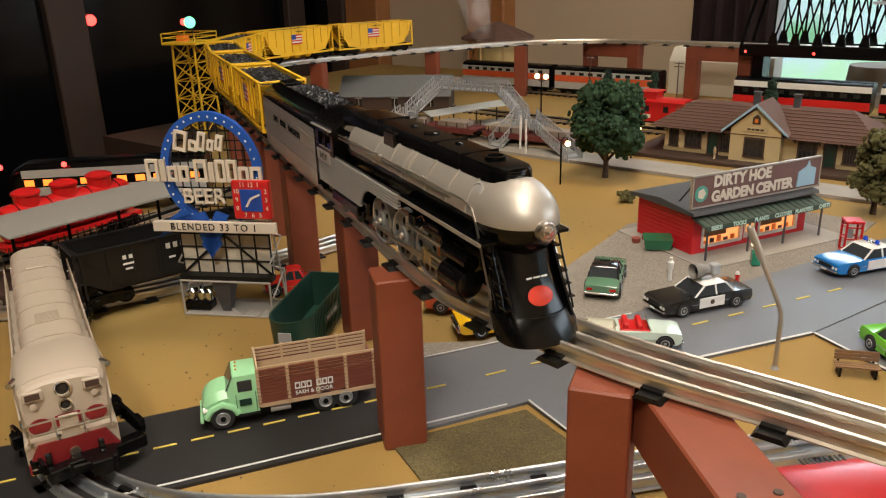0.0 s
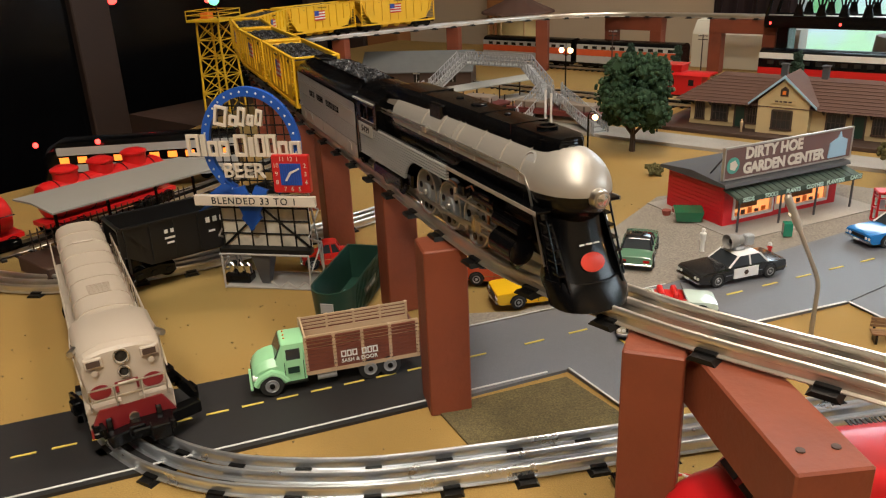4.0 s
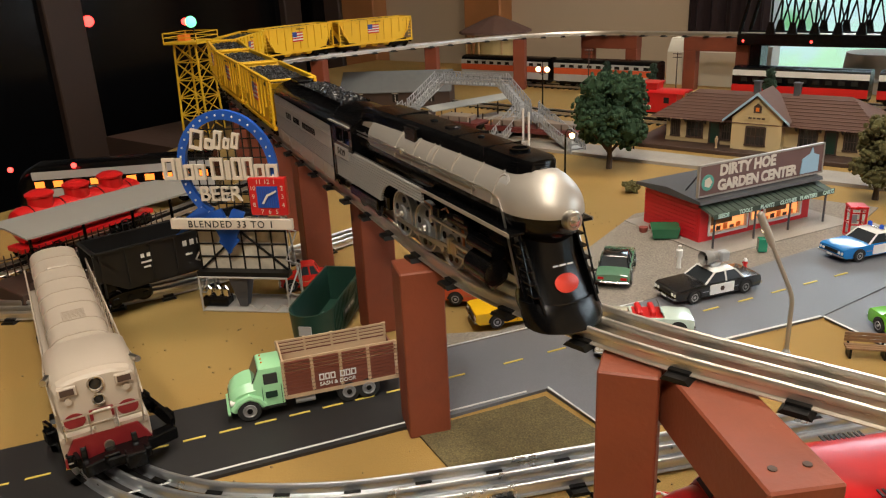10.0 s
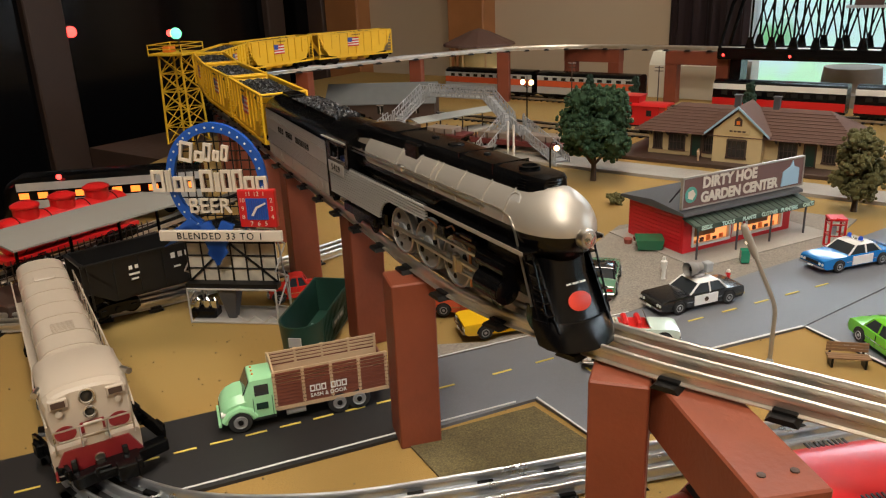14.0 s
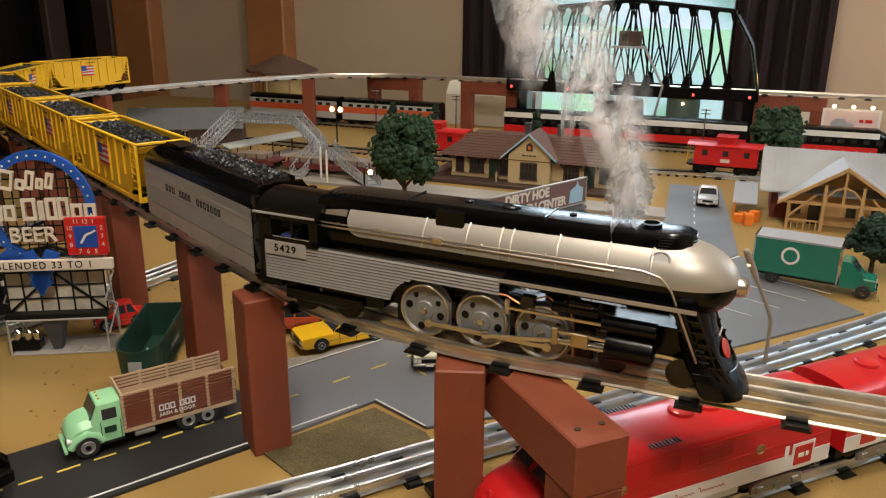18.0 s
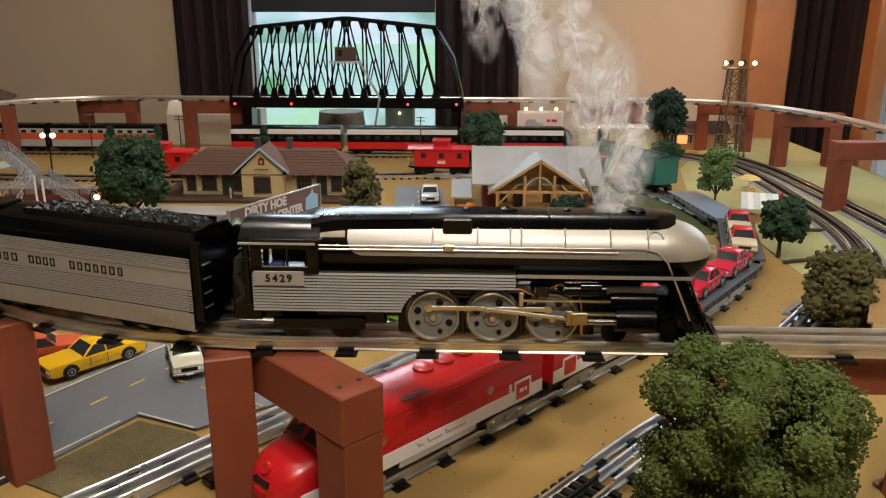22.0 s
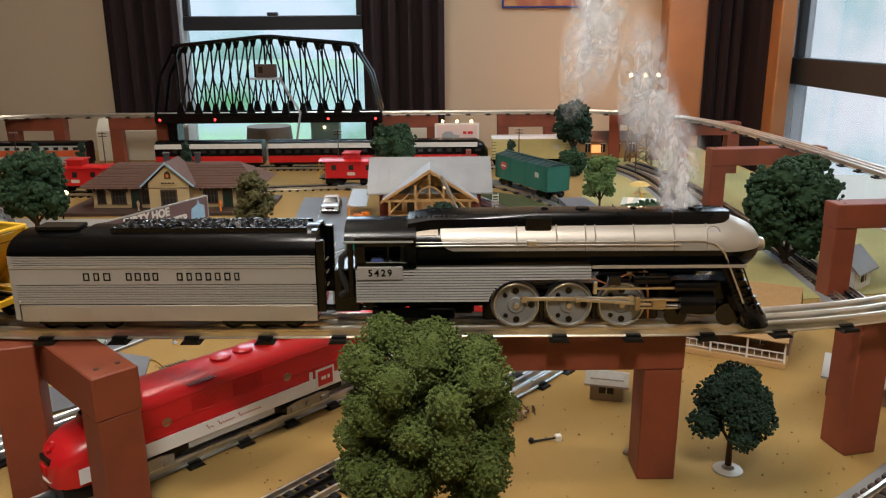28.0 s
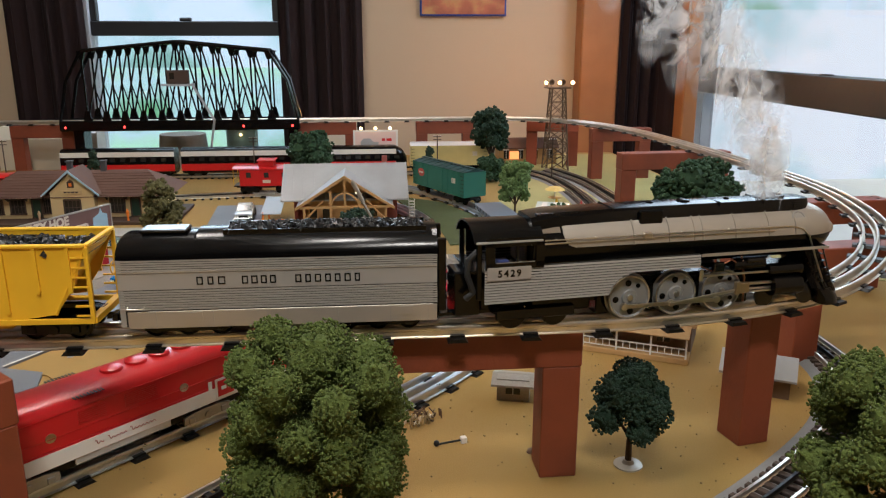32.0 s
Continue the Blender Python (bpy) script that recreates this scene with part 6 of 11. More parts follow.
def depot():
    t = thing("depot", "cream railway depot with brown hipped roof and gabled bay", "depot", pose(-0.305, 1.64, 0))
    L, W, H = 0.185, 0.062, 0.060
    part("platform", Geo().box(-L - 0.06, L + 0.04, -W - 0.055, W + 0.01, 0.0, 0.008, 0.001), M["dark_wood"], t)
    part("body", Geo().box(-L, L, -W, W, 0.008, H), M["depot_wall"], t)
    part("wainscot", Geo().box(-L - 0.001, L + 0.001, -W - 0.001, W + 0.001, 0.008, 0.016), mat("wainscot", (0.44, 0.33, 0.17), 0.7), t)
    part("bay", Geo().prism([(-0.046, 0.008), (0.046, 0.008), (0.046, 0.070), (0.0, 0.112), (-0.046, 0.070)], -W - 0.024, -W + 0.03, "y"), M["depot_wall"], t)
    e = 0.026
    verts = [(-L - e, -W - e, 0.058), (L + e, -W - e, 0.058), (L + e, W + e, 0.058), (-L - e, W + e, 0.058), (-L + 0.042, 0, 0.105), (L - 0.042, 0, 0.105)]
    part("roof", Geo().add(verts, [(0, 1, 5, 4), (1, 2, 5), (2, 3, 4, 5), (3, 0, 4), (3, 2, 1, 0)]), M["brown_roof"], t, "brown shingled hip roof", smooth=0)
    for k in range(9):
        u = (k + 0.5) / 10
        y, z = -W - e + (W + e) * u, 0.058 + 0.047 * u
        part("shingle_course", Geo().box(-L - e + 0.066 * u, L + e - 0.066 * u, y - 0.0012, y + 0.0012, z + 0.0002, z + 0.0014), M["brown_roof"], t, smooth=0)
    for s in (-1, 1):
        part("gable_roof", Geo().prism([(0, 0.119), (s * 0.060, 0.0655), (s * 0.060, 0.0625), (0, 0.1155)], -W - 0.034, 0.0, "y"), M["brown_roof"], t)
        part("barge_board", Geo().prism([(0, 0.1195), (s * 0.061, 0.0655), (s * 0.061, 0.061), (0, 0.114)], -W - 0.0355, -W - 0.0342, "y"), M["pale_blue"], t, "pale barge board")
    part("gable_window", Geo().prism([(-0.007, 0.080), (0.007, 0.080), (0.007, 0.092), (0, 0.098), (-0.007, 0.092)], -W - 0.0262, -W - 0.0243, "y"), M["dark_wood"], t)
    part("gable_lamp", Geo().box(-0.003, 0.003, -W - 0.0272, -W - 0.0263, 0.083, 0.090), M["orange"], t)
    part("name_board", Geo().box(-0.022, 0.022, -W - 0.027, -W - 0.0245, 0.066, 0.074), M["depot_wall"], t)
    bars([0.006, 0.005, 0.007, 0.006], 0.003, 0.002, M["dark_wood"], t, pose(0, -W - 0.0273, 0.070) @ UPRIGHT, 0.0003)

    def opening(x, y, w, z0, z1, kind):
        f = part(kind, Geo().box(x - w / 2, x + w / 2, y - 0.002, y - 0.0002, z0, z1), M["dark_glass"] if kind == "window" else M["dark_green"], t)
        for a, b, c, d in ((x - w / 2 - 0.002, x - w / 2 + 0.001, z0 - 0.001, z1 + 0.002), (x + w / 2 - 0.001, x + w / 2 + 0.002, z0 - 0.001, z1 + 0.002), (x - w / 2, x + w / 2, z1 - 0.0005, z1 + 0.003), (x - w / 2 - 0.003, x + w / 2 + 0.003, z0 - 0.003, z0)):
            part("frame", Geo().box(a, b, y - 0.0036, y - 0.0022, c, d), M["dark_wood"], f)
        if kind == "window":
            part("muntin", Geo().box(x - w / 2, x + w / 2, y - 0.0031, y - 0.0022, (z0 + z1) / 2 - 0.0006, (z0 + z1) / 2 + 0.0006), M["dark_wood"], f)
            for k in (-1, 0, 1):
                part("muntin", Geo().box(x + k * w / 4 - 0.0005, x + k * w / 4 + 0.0005, y - 0.0031, y - 0.0022, z0, z1), M["dark_wood"], f)
    for x, w, k in ((-0.165, 0.016, "window"), (-0.125, 0.030, "window"), (-0.085, 0.019, "door"), (0.088, 0.030, "window"), (0.127, 0.019, "door"), (0.160, 0.020, "window")):
        opening(x, -W, w, 0.020 if k == "window" else 0.010, 0.050, k)
    opening(0.0, -W - 0.024, 0.034, 0.020, 0.052, "window")
    opening(-0.061, -W, 0.020, 0.020, 0.050, "window")
    for x in (-0.18, -0.145, -0.105, -0.066, 0.066, 0.108, 0.145, 0.18):
        part("bracket", Geo().prism([(-W, 0.046), (-W - 0.016, 0.057), (-W, 0.057)], x - 0.0015, x + 0.0015, "x"), M["dark_wood"], t)
    for x in (-0.028, 0.046):
        c = part("chimney", Geo().box(x - 0.006, x + 0.006, -0.006, 0.006, 0.098, 0.124, 0.0008), M["roof_dark"], t)
        part("chimney_cap", Geo().box(x - 0.0075, x + 0.0075, -0.0075, 0.0075, 0.124, 0.127, 0.0006), M["roof_dark"], c)


depot()


def timber_station():
    t = thing("timber_station", "pale timber-framed station with grey tin roof", "station", pose(0.292, 1.56, 0))
    L, W = 0.125, 0.075
    part("body", Geo().box(-L + 0.012, L - 0.012, -W + 0.02, W, 0.0, 0.064), M["brick_red"], t)
    e = [(-W - 0.022, 0.060), (0.0, 0.124), (W + 0.018, 0.060)]
    for (y0, z0), (y1, z1) in zip(e, e[1:]):
        part("roof_plane", Geo().prism([(y0, z0), (y1, z1), (y1, z1 - 0.003), (y0, z0 - 0.003)], -L - 0.012, L + 0.012, "x"), M["tin"], t, "grey standing-seam tin roof")
        for k in range(13):
            x = -L - 0.010 + (2 * L + 0.020) * k / 12
            part("roof_seam", Geo().prism([(y0, z0 + 0.002), (y1, z1 + 0.002), (y1, z1), (y0, z0)], x - 0.0007, x + 0.0007, "x"), M["tin"], t, smooth=0)
    for s in (-1, 1):
        part("gable_roof", Geo().prism([(0, 0.117), (s * 0.103, 0.050), (s * 0.103, 0.047), (0, 0.1135)], -W - 0.052, -W + 0.05, "y"), M["tin"], t)
        part("rake_beam", Geo().prism([(0, 0.1175), (s * 0.105, 0.0495), (s * 0.105, 0.0435), (0, 0.1105)], -W - 0.057, -W - 0.0525, "y"), M["timber"], t)
        for x in (0.03, 0.086):
            part("post", Geo().box(s * x - 0.0025, s * x + 0.0025, -W - 0.055, -W - 0.050, 0.0, 0.052 if x > 0.05 else 0.084), M["timber"], t)
        part("brace", Geo().cyl((s * 0.084, -W - 0.0525, 0.024), (s * 0.045, -W - 0.0525, 0.064), 0.002, 6), M["timber"], t)
        part("curved_brace", Geo().tube([(s * 0.030, -W - 0.0525, 0.050), (s * 0.026, -W - 0.0525, 0.064), (s * 0.014, -W - 0.0525, 0.076), (0, -W - 0.0525, 0.081)], 0.002, 6), M["timber"], t)
        part("porch_rail", Geo().box(min(s * 0.03, s * 0.086), max(s * 0.03, s * 0.086), -W - 0.054, -W - 0.051, 0.016, 0.0185), M["timber"], t)
        for k in range(5):
            x = s * (0.038 + 0.010 * k)
            part("baluster", Geo().box(x - 0.0008, x + 0.0008, -W - 0.0533, -W - 0.0517, 0.001, 0.016), M["timber"], t)
    part("tie_beam", Geo().box(-0.094, 0.094, -W - 0.0545, -W - 0.0505, 0.047, 0.052), M["timber"], t)
    part("king_post", Geo().box(-0.002, 0.002, -W - 0.0545, -W - 0.0505, 0.052, 0.111), M["timber"], t)
    part("gable_wall", Geo().prism([(-0.085, 0.0), (0.085, 0.0), (0.085, 0.052), (0, 0.108), (-0.085, 0.052)], -W - 0.005, -W, "y"), M["timber"], t)
    part("door", Geo().box(-0.05, -0.03, -W - 0.0065, -W - 0.0052, 0.0, 0.040), M["dark_glass"], t)
    for x in (-0.07, 0.02, 0.06):
        part("window", Geo().box(x - 0.008, x + 0.008, -W - 0.0065, -W - 0.0052, 0.018, 0.042), M["dark_glass"], t)
    c = part("chimney", Geo().box(0.082, 0.094, 0.006, 0.018, 0.100, 0.138, 0.0008), M["brick_red"], t)
    for s in (0, 1):
        part("stair_stringer", Geo().box(L + 0.012 + 0.012 * s, L + 0.0135 + 0.012 * s, -W - 0.01, -W - 0.008, 0.0, 0.056), M["white"], t)
    for k in range(8):
        part("stair_tread", Geo().box(L + 0.012, L + 0.025, -W - 0.012, -W - 0.006, 0.005 + 0.0065 * k, 0.0062 + 0.0065 * k), M["white"], t)
    # side lean-to
    part("lean_to_roof", Geo().prism([(-W - 0.03, 0.034), (W * 0.2, 0.048), (W * 0.2, 0.046), (-W - 0.03, 0.032)], -L - 0.055, -L - 0.0125, "x"), M["tin"], t)
    for y in (-W - 0.026, 0.0):
        part("lean_to_post", Geo().box(-L - 0.052, -L - 0.049, y - 0.0015, y + 0.0015, 0, 0.036), M["orange"], t)


timber_station()
for k, (x, y) in enumerate(((0.125, 1.44), (0.142, 1.425), (0.133, 1.46), (0.152, 1.452))):
    solid("crate", Geo().box(-0.007, 0.007, -0.007, 0.007, 0, 0.016 + 0.006 * (k % 2), 0.0008), M["orange"], "bright orange stacked crate beside the station", "crate", pose(x, y, 0, 0, 0, 15 * k), group="orange crates")


def hut(name, label, m, w, d, h, rise, wall, roof, windows=1, porch=False):
    t = thing(name, label, "building", m)
    part("body", Geo().prism([(-d / 2, 0), (d / 2, 0), (d / 2, h), (0, h + rise * 0.94), (-d / 2, h)], -w / 2, w / 2, "x"), wall, t)
    for s in (-1, 1):
        part("roof_plane", Geo().prism([(0, h + rise), (s * (d / 2 + 0.008), h - 0.004), (s * (d / 2 + 0.008), h - 0.0065), (0, h + rise - 0.0025)], -w / 2 - 0.006, w / 2 + 0.006, "x"), roof, t)
    for k in range(windows):
        x = (k + 0.5) / windows * w - w / 2
        f = part("window", Geo().box(x - 0.008, x + 0.008, -d / 2 - 0.0016, -d / 2 - 0.0002, h * 0.35, h * 0.8), M["dark_glass"], t)
        part("frame", Geo().box(x - 0.0095, x + 0.0095, -d / 2 - 0.0026, -d / 2 - 0.0018, h * 0.8, h * 0.86), M["white"], f)
        part("muntin", Geo().box(x - 0.0005, x + 0.0005, -d / 2 - 0.0026, -d / 2 - 0.0018, h * 0.35, h * 0.8), M["white"], f)
    if porch:
        part("porch_floor", Geo().box(-w / 2, w / 2, -d / 2 - 0.03, -d / 2, 0, 0.007, 0.0006), M["timber"], t)
        part("porch_roof", Geo().prism([(-d / 2, h - 0.002), (-d / 2 - 0.034, h - 0.012), (-d / 2 - 0.034, h - 0.0135), (-d / 2, h - 0.004)], -w / 2, w / 2, "x"), roof, t)
        for k in range(4):
            x = -w / 2 + 0.003 + (w - 0.006) * k / 3
            part("porch_post", Geo().box(x - 0.0011, x + 0.0011, -d / 2 - 0.0285, -d / 2 - 0.0265, 0.007, h - 0.011), M["white"], t)
        for z in (0.010, 0.019):
            part("porch_rail", Geo().box(-w / 2 + 0.003, w / 2 - 0.003, -d / 2 - 0.0280, -d / 2 - 0.0270, z, z + 0.0013), M["white"], t)
        for k in range(16):
            x = -w / 2 + 0.003 + (w - 0.006) * k / 15
            part("baluster", Geo().box(x - 0.0005, x + 0.0005, -d / 2 - 0.0279, -d / 2 - 0.0271, 0.010, 0.019), M["white"], t)
    return t


M["hut_brown"] = mat("weathered_boards", (0.16, 0.10, 0.06), 0.8, vary=0.3, scale=60, bump=0.3)
M["thatch"] = mat("woven_thatch", (0.34, 0.21, 0.09), 0.9, vary=0.2, scale=200, bump=0.6, fine=600)
hut("porch_cabin", "brown cabin with broad woven tan roof and white porch railing", pose(0.705, 0.765, 0, 0, 0, -28), 0.135, 0.085, 0.048, 0.036, M["hut_brown"], M["thatch"], 2, True)
hut("weathered_shed", "weathered grey wooden shed under the trestle", pose(0.785, 0.60, 0, 0, 0, -30), 0.07, 0.04, 0.030, 0.014, M["hut_brown"], M["tin"], 1)
hut("white_cottage", "small white cottage with pale blue roof and chimney", pose(0.965, 0.99, 0, 0, 0, 40), 0.06, 0.05, 0.035, 0.028, M["white"], M["tin"], 1)
hut("grey_roof_shed", "low dark shed with grey sloped roof", pose(-1.33, 1.72, 0, 0, 0, 30), 0.30, 0.12, 0.05, 0.045, M["dark_wood"], mat("grey_shingle", (0.14, 0.145, 0.14), 0.8, vary=0.15, scale=50, bump=0.3), 3)
hut("small_outhouse", "small pale grey concrete block outhouse", pose(0.50, 0.605, 0, 0, 0, -15), 0.036, 0.024, 0.026, 0.003, M["concrete"], M["concrete"], 1)


def gazebo(x, y):
    t = thing("round_pavilion", "yellow round pavilion with brown conical roof", "pavilion", pose(x, y, 0) @ Matrix.Diagonal((1.15, 1.15, 1.28, 1)))
    part("base", Geo().lathe([(0.085, 0), (0.085, 0.012)], 12), M["dark_wood"], t)
    part("drum", Geo().lathe([(0.062, 0.012), (0.062, 0.115)], 12), mat("pavilion_yellow", (0.56, 0.41, 0.17), 0.7), t, "yellow slatted drum")
    part("roof", Geo().lathe([(0.108, 0.112), (0.106, 0.118), (0.03, 0.148), (0.0001, 0.156)], 12), M["brown_roof"], t, smooth=0)
    for k in range(8):
        a = math.pi * k / 4
        part("post", Geo().cyl((0.088 * math.cos(a), 0.088 * math.sin(a), 0), (0.088 * math.cos(a), 0.088 * math.sin(a), 0.114), 0.003, 8), M["timber"], t)


gazebo(-1.40, 2.32)


# ---- vehicles ----
M["car_glass"] = mat("car_glass", (0.03, 0.035, 0.04), 0.08, vary=0.05, bump=0.0)
M["hub_gray"] = mat("wheel_hub_gray", (0.30, 0.30, 0.305), 0.4, 0.4, vary=0.15, bump=0.05)
M["chrome"] = mat("chrome", (0.72, 0.72, 0.72), 0.12, 1.0, vary=0.05, bump=0.0)
M["tail_red"] = mat("tail_red", (0.4, 0.01, 0.01), 0.2)
M["lamp_white"] = mat("lamp_white", (0.8, 0.8, 0.75), 0.15)


def paint(name, color, rough=0.2):
    return mat(name, color, rough, vary=0.04, bump=0.01, coat=0.4)


def car(name, label, m, body, L=0.105, W=0.042, roof=None, open_top=False, wagon=False, stripes=None, group="parked cars"):
    t = thing(name, label, "car", m, group)
    h = L / 2

    def sec(x, w, z0, z1, k=0.95):
        return [(x, -w, z0), (x, -w * 1.02, (z0 + z1) / 2), (x, -w * k, z1), (x, -w * 0.5, z1 + 0.0008), (x, w * 0.5, z1 + 0.0008), (x, w * k, z1), (x, w * 1.02, (z0 + z1) / 2), (x, w, z0)]
    w = W / 2
    secs = [sec(-h, w * 0.93, 0.0085, 0.0172), sec(-h + 0.003, w * 0.98, 0.006, 0.0188), sec(-h * 0.55, w, 0.0055, 0.0195), sec(0.0, w, 0.0055, 0.0192), sec(h * 0.4, w, 0.0055, 0.0192), sec(h - 0.004, w * 0.98, 0.006, 0.0182), sec(h, w * 0.94, 0.0085, 0.0168)]
    part("body", Geo().loft(secs), body, t)
    if not open_top:
        x0, x1 = (-h * 0.92 if wagon else -h * 0.58), h * 0.32
        a, b = (-h * 0.86 if wagon else -h * 0.40), h * 0.08
        cab = lambda xa, xb, ww, z: [(xa, -ww, z), (xb, -ww, z), (xb, ww, z), (xa, ww, z)]  # noqa: E731
        part("cabin_glass", Geo().loft([cab(x0, x1, w * 0.88, 0.0190), cab(a, b, w * 0.72, 0.0300)]), M["car_glass"], t, smooth=20)
        part("roof", Geo().loft([cab(a - 0.001, b + 0.001, w * 0.74, 0.0298), cab(a + 0.002, b - 0.002, w * 0.68, 0.0318)]), roof or body, t, smooth=60)
        for s in (-1, 1):
            for xa, xb in ((x0, a), (x1, b), ((x0 + x1) / 2 - 0.002, (a + b) / 2)):
                part("pillar", Geo().cyl((xa, s * w * 0.88, 0.0192), (xb, s * w * 0.725, 0.0300), 0.0012, 5), roof or body, t)
    else:
        part("interior", Geo().box(-h * 0.5, h * 0.25, -w * 0.78, w * 0.78, 0.017, 0.0206, 0.001), M["red"], t, "red interior")
        for x in (-h * 0.42, -h * 0.08):
            part("seat", Geo().box(x, x + 0.006, -w * 0.72, w * 0.72, 0.0195, 0.0265, 0.0015), M["red"], t)
        part("windscreen", Geo().prism([(h * 0.28, 0.0195), (h * 0.29, 0.0195), (h * 0.17, 0.0285), (h * 0.16, 0.0285)], -w * 0.8, w * 0.8, "y"), M["chrome"], t)
    for s in (-1, 1):
        for x in (-h * 0.60, h * 0.60):
            wh = part("wheel", Geo().lathe([(0.0035, 0.0034), (0.0072, 0.0034), (0.0080, 0.0022), (0.0080, -0.003), (0.0035, -0.003)], 20, Matrix.Rotation(radians(90 if s < 0 else -90), 4, "X")), M["rubber"], t, m=pose(x, s * (w - 0.0022), 0.0080))
            part("rim", Geo().lathe([(0.0001, 0.0042), (0.0014, 0.0040), (0.0020, 0.0030), (0.0034, 0.0034), (0.0042, 0.0042), (0.0046, 0.0036), (0.0046, 0.0015), (0.0001, 0.0010)], 14, Matrix.Rotation(radians(90 if s < 0 else -90), 4, "X")), M["hub_gray"], wh)
            part("wheel_arch", Geo().lathe([(0.0094, -0.0006), (0.0094, 0.0003), (0.0001, 0.0003)], 20, a0=0, a1=180), M["tie"], t, m=pose(x, s * w * 1.012, 0.0075) @ Matrix.Rotation(radians(90 if s < 0 else -90), 4, "X") @ Matrix.Rotation(radians(0 if s < 0 else 180), 4, "Z"))
        for q in (0.60, 0.83):
            part("headlight", Geo().cyl((h - 0.002, s * w * q, 0.0126), (h + 0.0006, s * w * q, 0.0126), 0.0018, 10), M["lamp_white"], t)
        part("side_trim", Geo().box(-h * 0.42, h * 0.42, s * w * 1.02 - 0.0003, s * w * 1.02 + 0.0003, 0.0118, 0.0124), M["chrome"], t, smooth=0)
        if not open_top:
            part("door_line", Geo().box(h * 0.20, h * 0.21, s * w * 1.01 - 0.0004, s * w * 1.01 + 0.0004, 0.007, 0.0186).box(-h * 0.16, -h * 0.15, s * w * 1.01 - 0.0004, s * w * 1.01 + 0.0004, 0.007, 0.0186), M["tie"], t, smooth=0)
        part("tail_light", Geo().box(-h - 0.0006, -h + 0.001, s * w * 0.66 - 0.0035, s * w * 0.66 + 0.0035, 0.0120, 0.0150), M["tail_red"], t)
    part("front_bumper", Geo().box(h - 0.001, h + 0.0022, -w * 0.95, w * 0.95, 0.0070, 0.0098, 0.0006), M["chrome"], t)
    part("rear_bumper", Geo().box(-h - 0.0022, -h + 0.001, -w * 0.95, w * 0.95, 0.0075, 0.0103, 0.0006), M["chrome"], t)
    part("grille", Geo().box(h - 0.0008, h + 0.0006, -w * 0.48, w * 0.48, 0.0108, 0.0150), M["tie"], t)
    part("number_plate", Geo().box(h + 0.0022, h + 0.0026, -0.004, 0.004, 0.0072, 0.0094), M["white"], t)
    if stripes:
        part("bonnet_stripe", Geo().box(h * 0.42, h * 0.88, -w * 0.4, w * 0.4, 0.0185, 0.0202), stripes, t)
    return t


def facing(x0, y0, x1, y1, z=0.0032):
    """A pose at the middle of two points, its x axis from the first to the second."""
    return pose((x0 + x1) / 2, (y0 + y1) / 2, z, 0, 0, math.degrees(math.atan2(y1 - y0, x1 - x0)))


blk, wht = paint("car_black", (0.012, 0.012, 0.013)), paint("car_white", (0.75, 0.74, 0.72))
p1 = car("police_car", "black and white police sedan with a roof loudspeaker", facing(-0.122, 0.915, -0.182, 0.82), blk, 0.115, 0.042, wht)
part("door_panel", Geo().box(-0.018, 0.014, -0.0222, -0.0212, 0.007, 0.0185), wht, p1, "white door panel with badge")
part("door_panel", Geo().box(-0.018, 0.014, 0.0212, 0.0222, 0.007, 0.0185), wht, p1, "white door panel with badge")
for s in (-1, 1):
    part("badge", Geo().lathe([(0.003, 0), (0.003, 0.0004), (0.0001, 0.0004)], 6), M["dark_wood"], p1, m=pose(-0.002, s * 0.0222, 0.013) @ Matrix.Rotation(radians(90 if s < 0 else -90), 4, "X"))
ls = part("loudspeaker", Geo().lathe([(0.0001, -0.011), (0.0050, -0.010), (0.0056, -0.003), (0.0074, -0.001), (0.0088, 0.009), (0.0084, 0.0098), (0.0076, 0.0090), (0.0052, 0.001), (0.0001, 0.0005)], 20), mat("speaker_gray", (0.22, 0.205, 0.185), 0.5, vary=0.2, bump=0.1), p1, "grey roof loudspeaker", m=pose(0.000, 0, 0.0425, 0, 90, 0))
part("speaker_plug", Geo().lathe([(0.0022, 0.0), (0.0030, 0.005), (0.0001, 0.0065)], 12), M["tie"], ls)
part("speaker_hood", Geo().box(-0.0235, -0.0125, -0.0045, 0.0055, 0.036, 0.0475, 0.0012).box(-0.026, -0.0195, -0.009, 0.001, 0.0335, 0.042, 0.001), M["tin"], p1)
part("speaker_stand", Geo().box(-0.012, 0.002, -0.006, 0.006, 0.0315, 0.036, 0.001), M["tin"], p1)
p2 = car("police_car", "light blue and white police sedan with blue roof lights", facing(0.009, 1.142, -0.064, 1.037), paint("police_blue", (0.012, 0.17, 0.50)), 0.115, 0.042, wht)
for s in (-1, 1):
    part("door_panel", Geo().box(-0.018, 0.014, s * 0.0217 - 0.0005, s * 0.0217 + 0.0005, 0.007, 0.0185), wht, p2, "white door panel")
M["beacon_blue"] = paint("beacon_blue", (0.02, 0.08, 0.6))
part("light_bar", Geo().box(-0.010, -0.005, -0.012, 0.012, 0.0318, 0.0335), M["chrome"], p2)
for s in (-1, 1):
    part("beacon", Geo().lathe([(0.0028, 0), (0.0026, 0.004), (0.0001, 0.0055)], 12), M["beacon_blue"], p2, "blue roof beacon", m=pose(-0.0075, s * 0.009, 0.0334))
car("muscle_car", "pale green coupe with a black top parked on gravel", facing(-0.247, 0.818, -0.283, 0.918, 0.002), paint("coupe_green", (0.10, 0.21, 0.13)), 0.10, 0.040, blk)
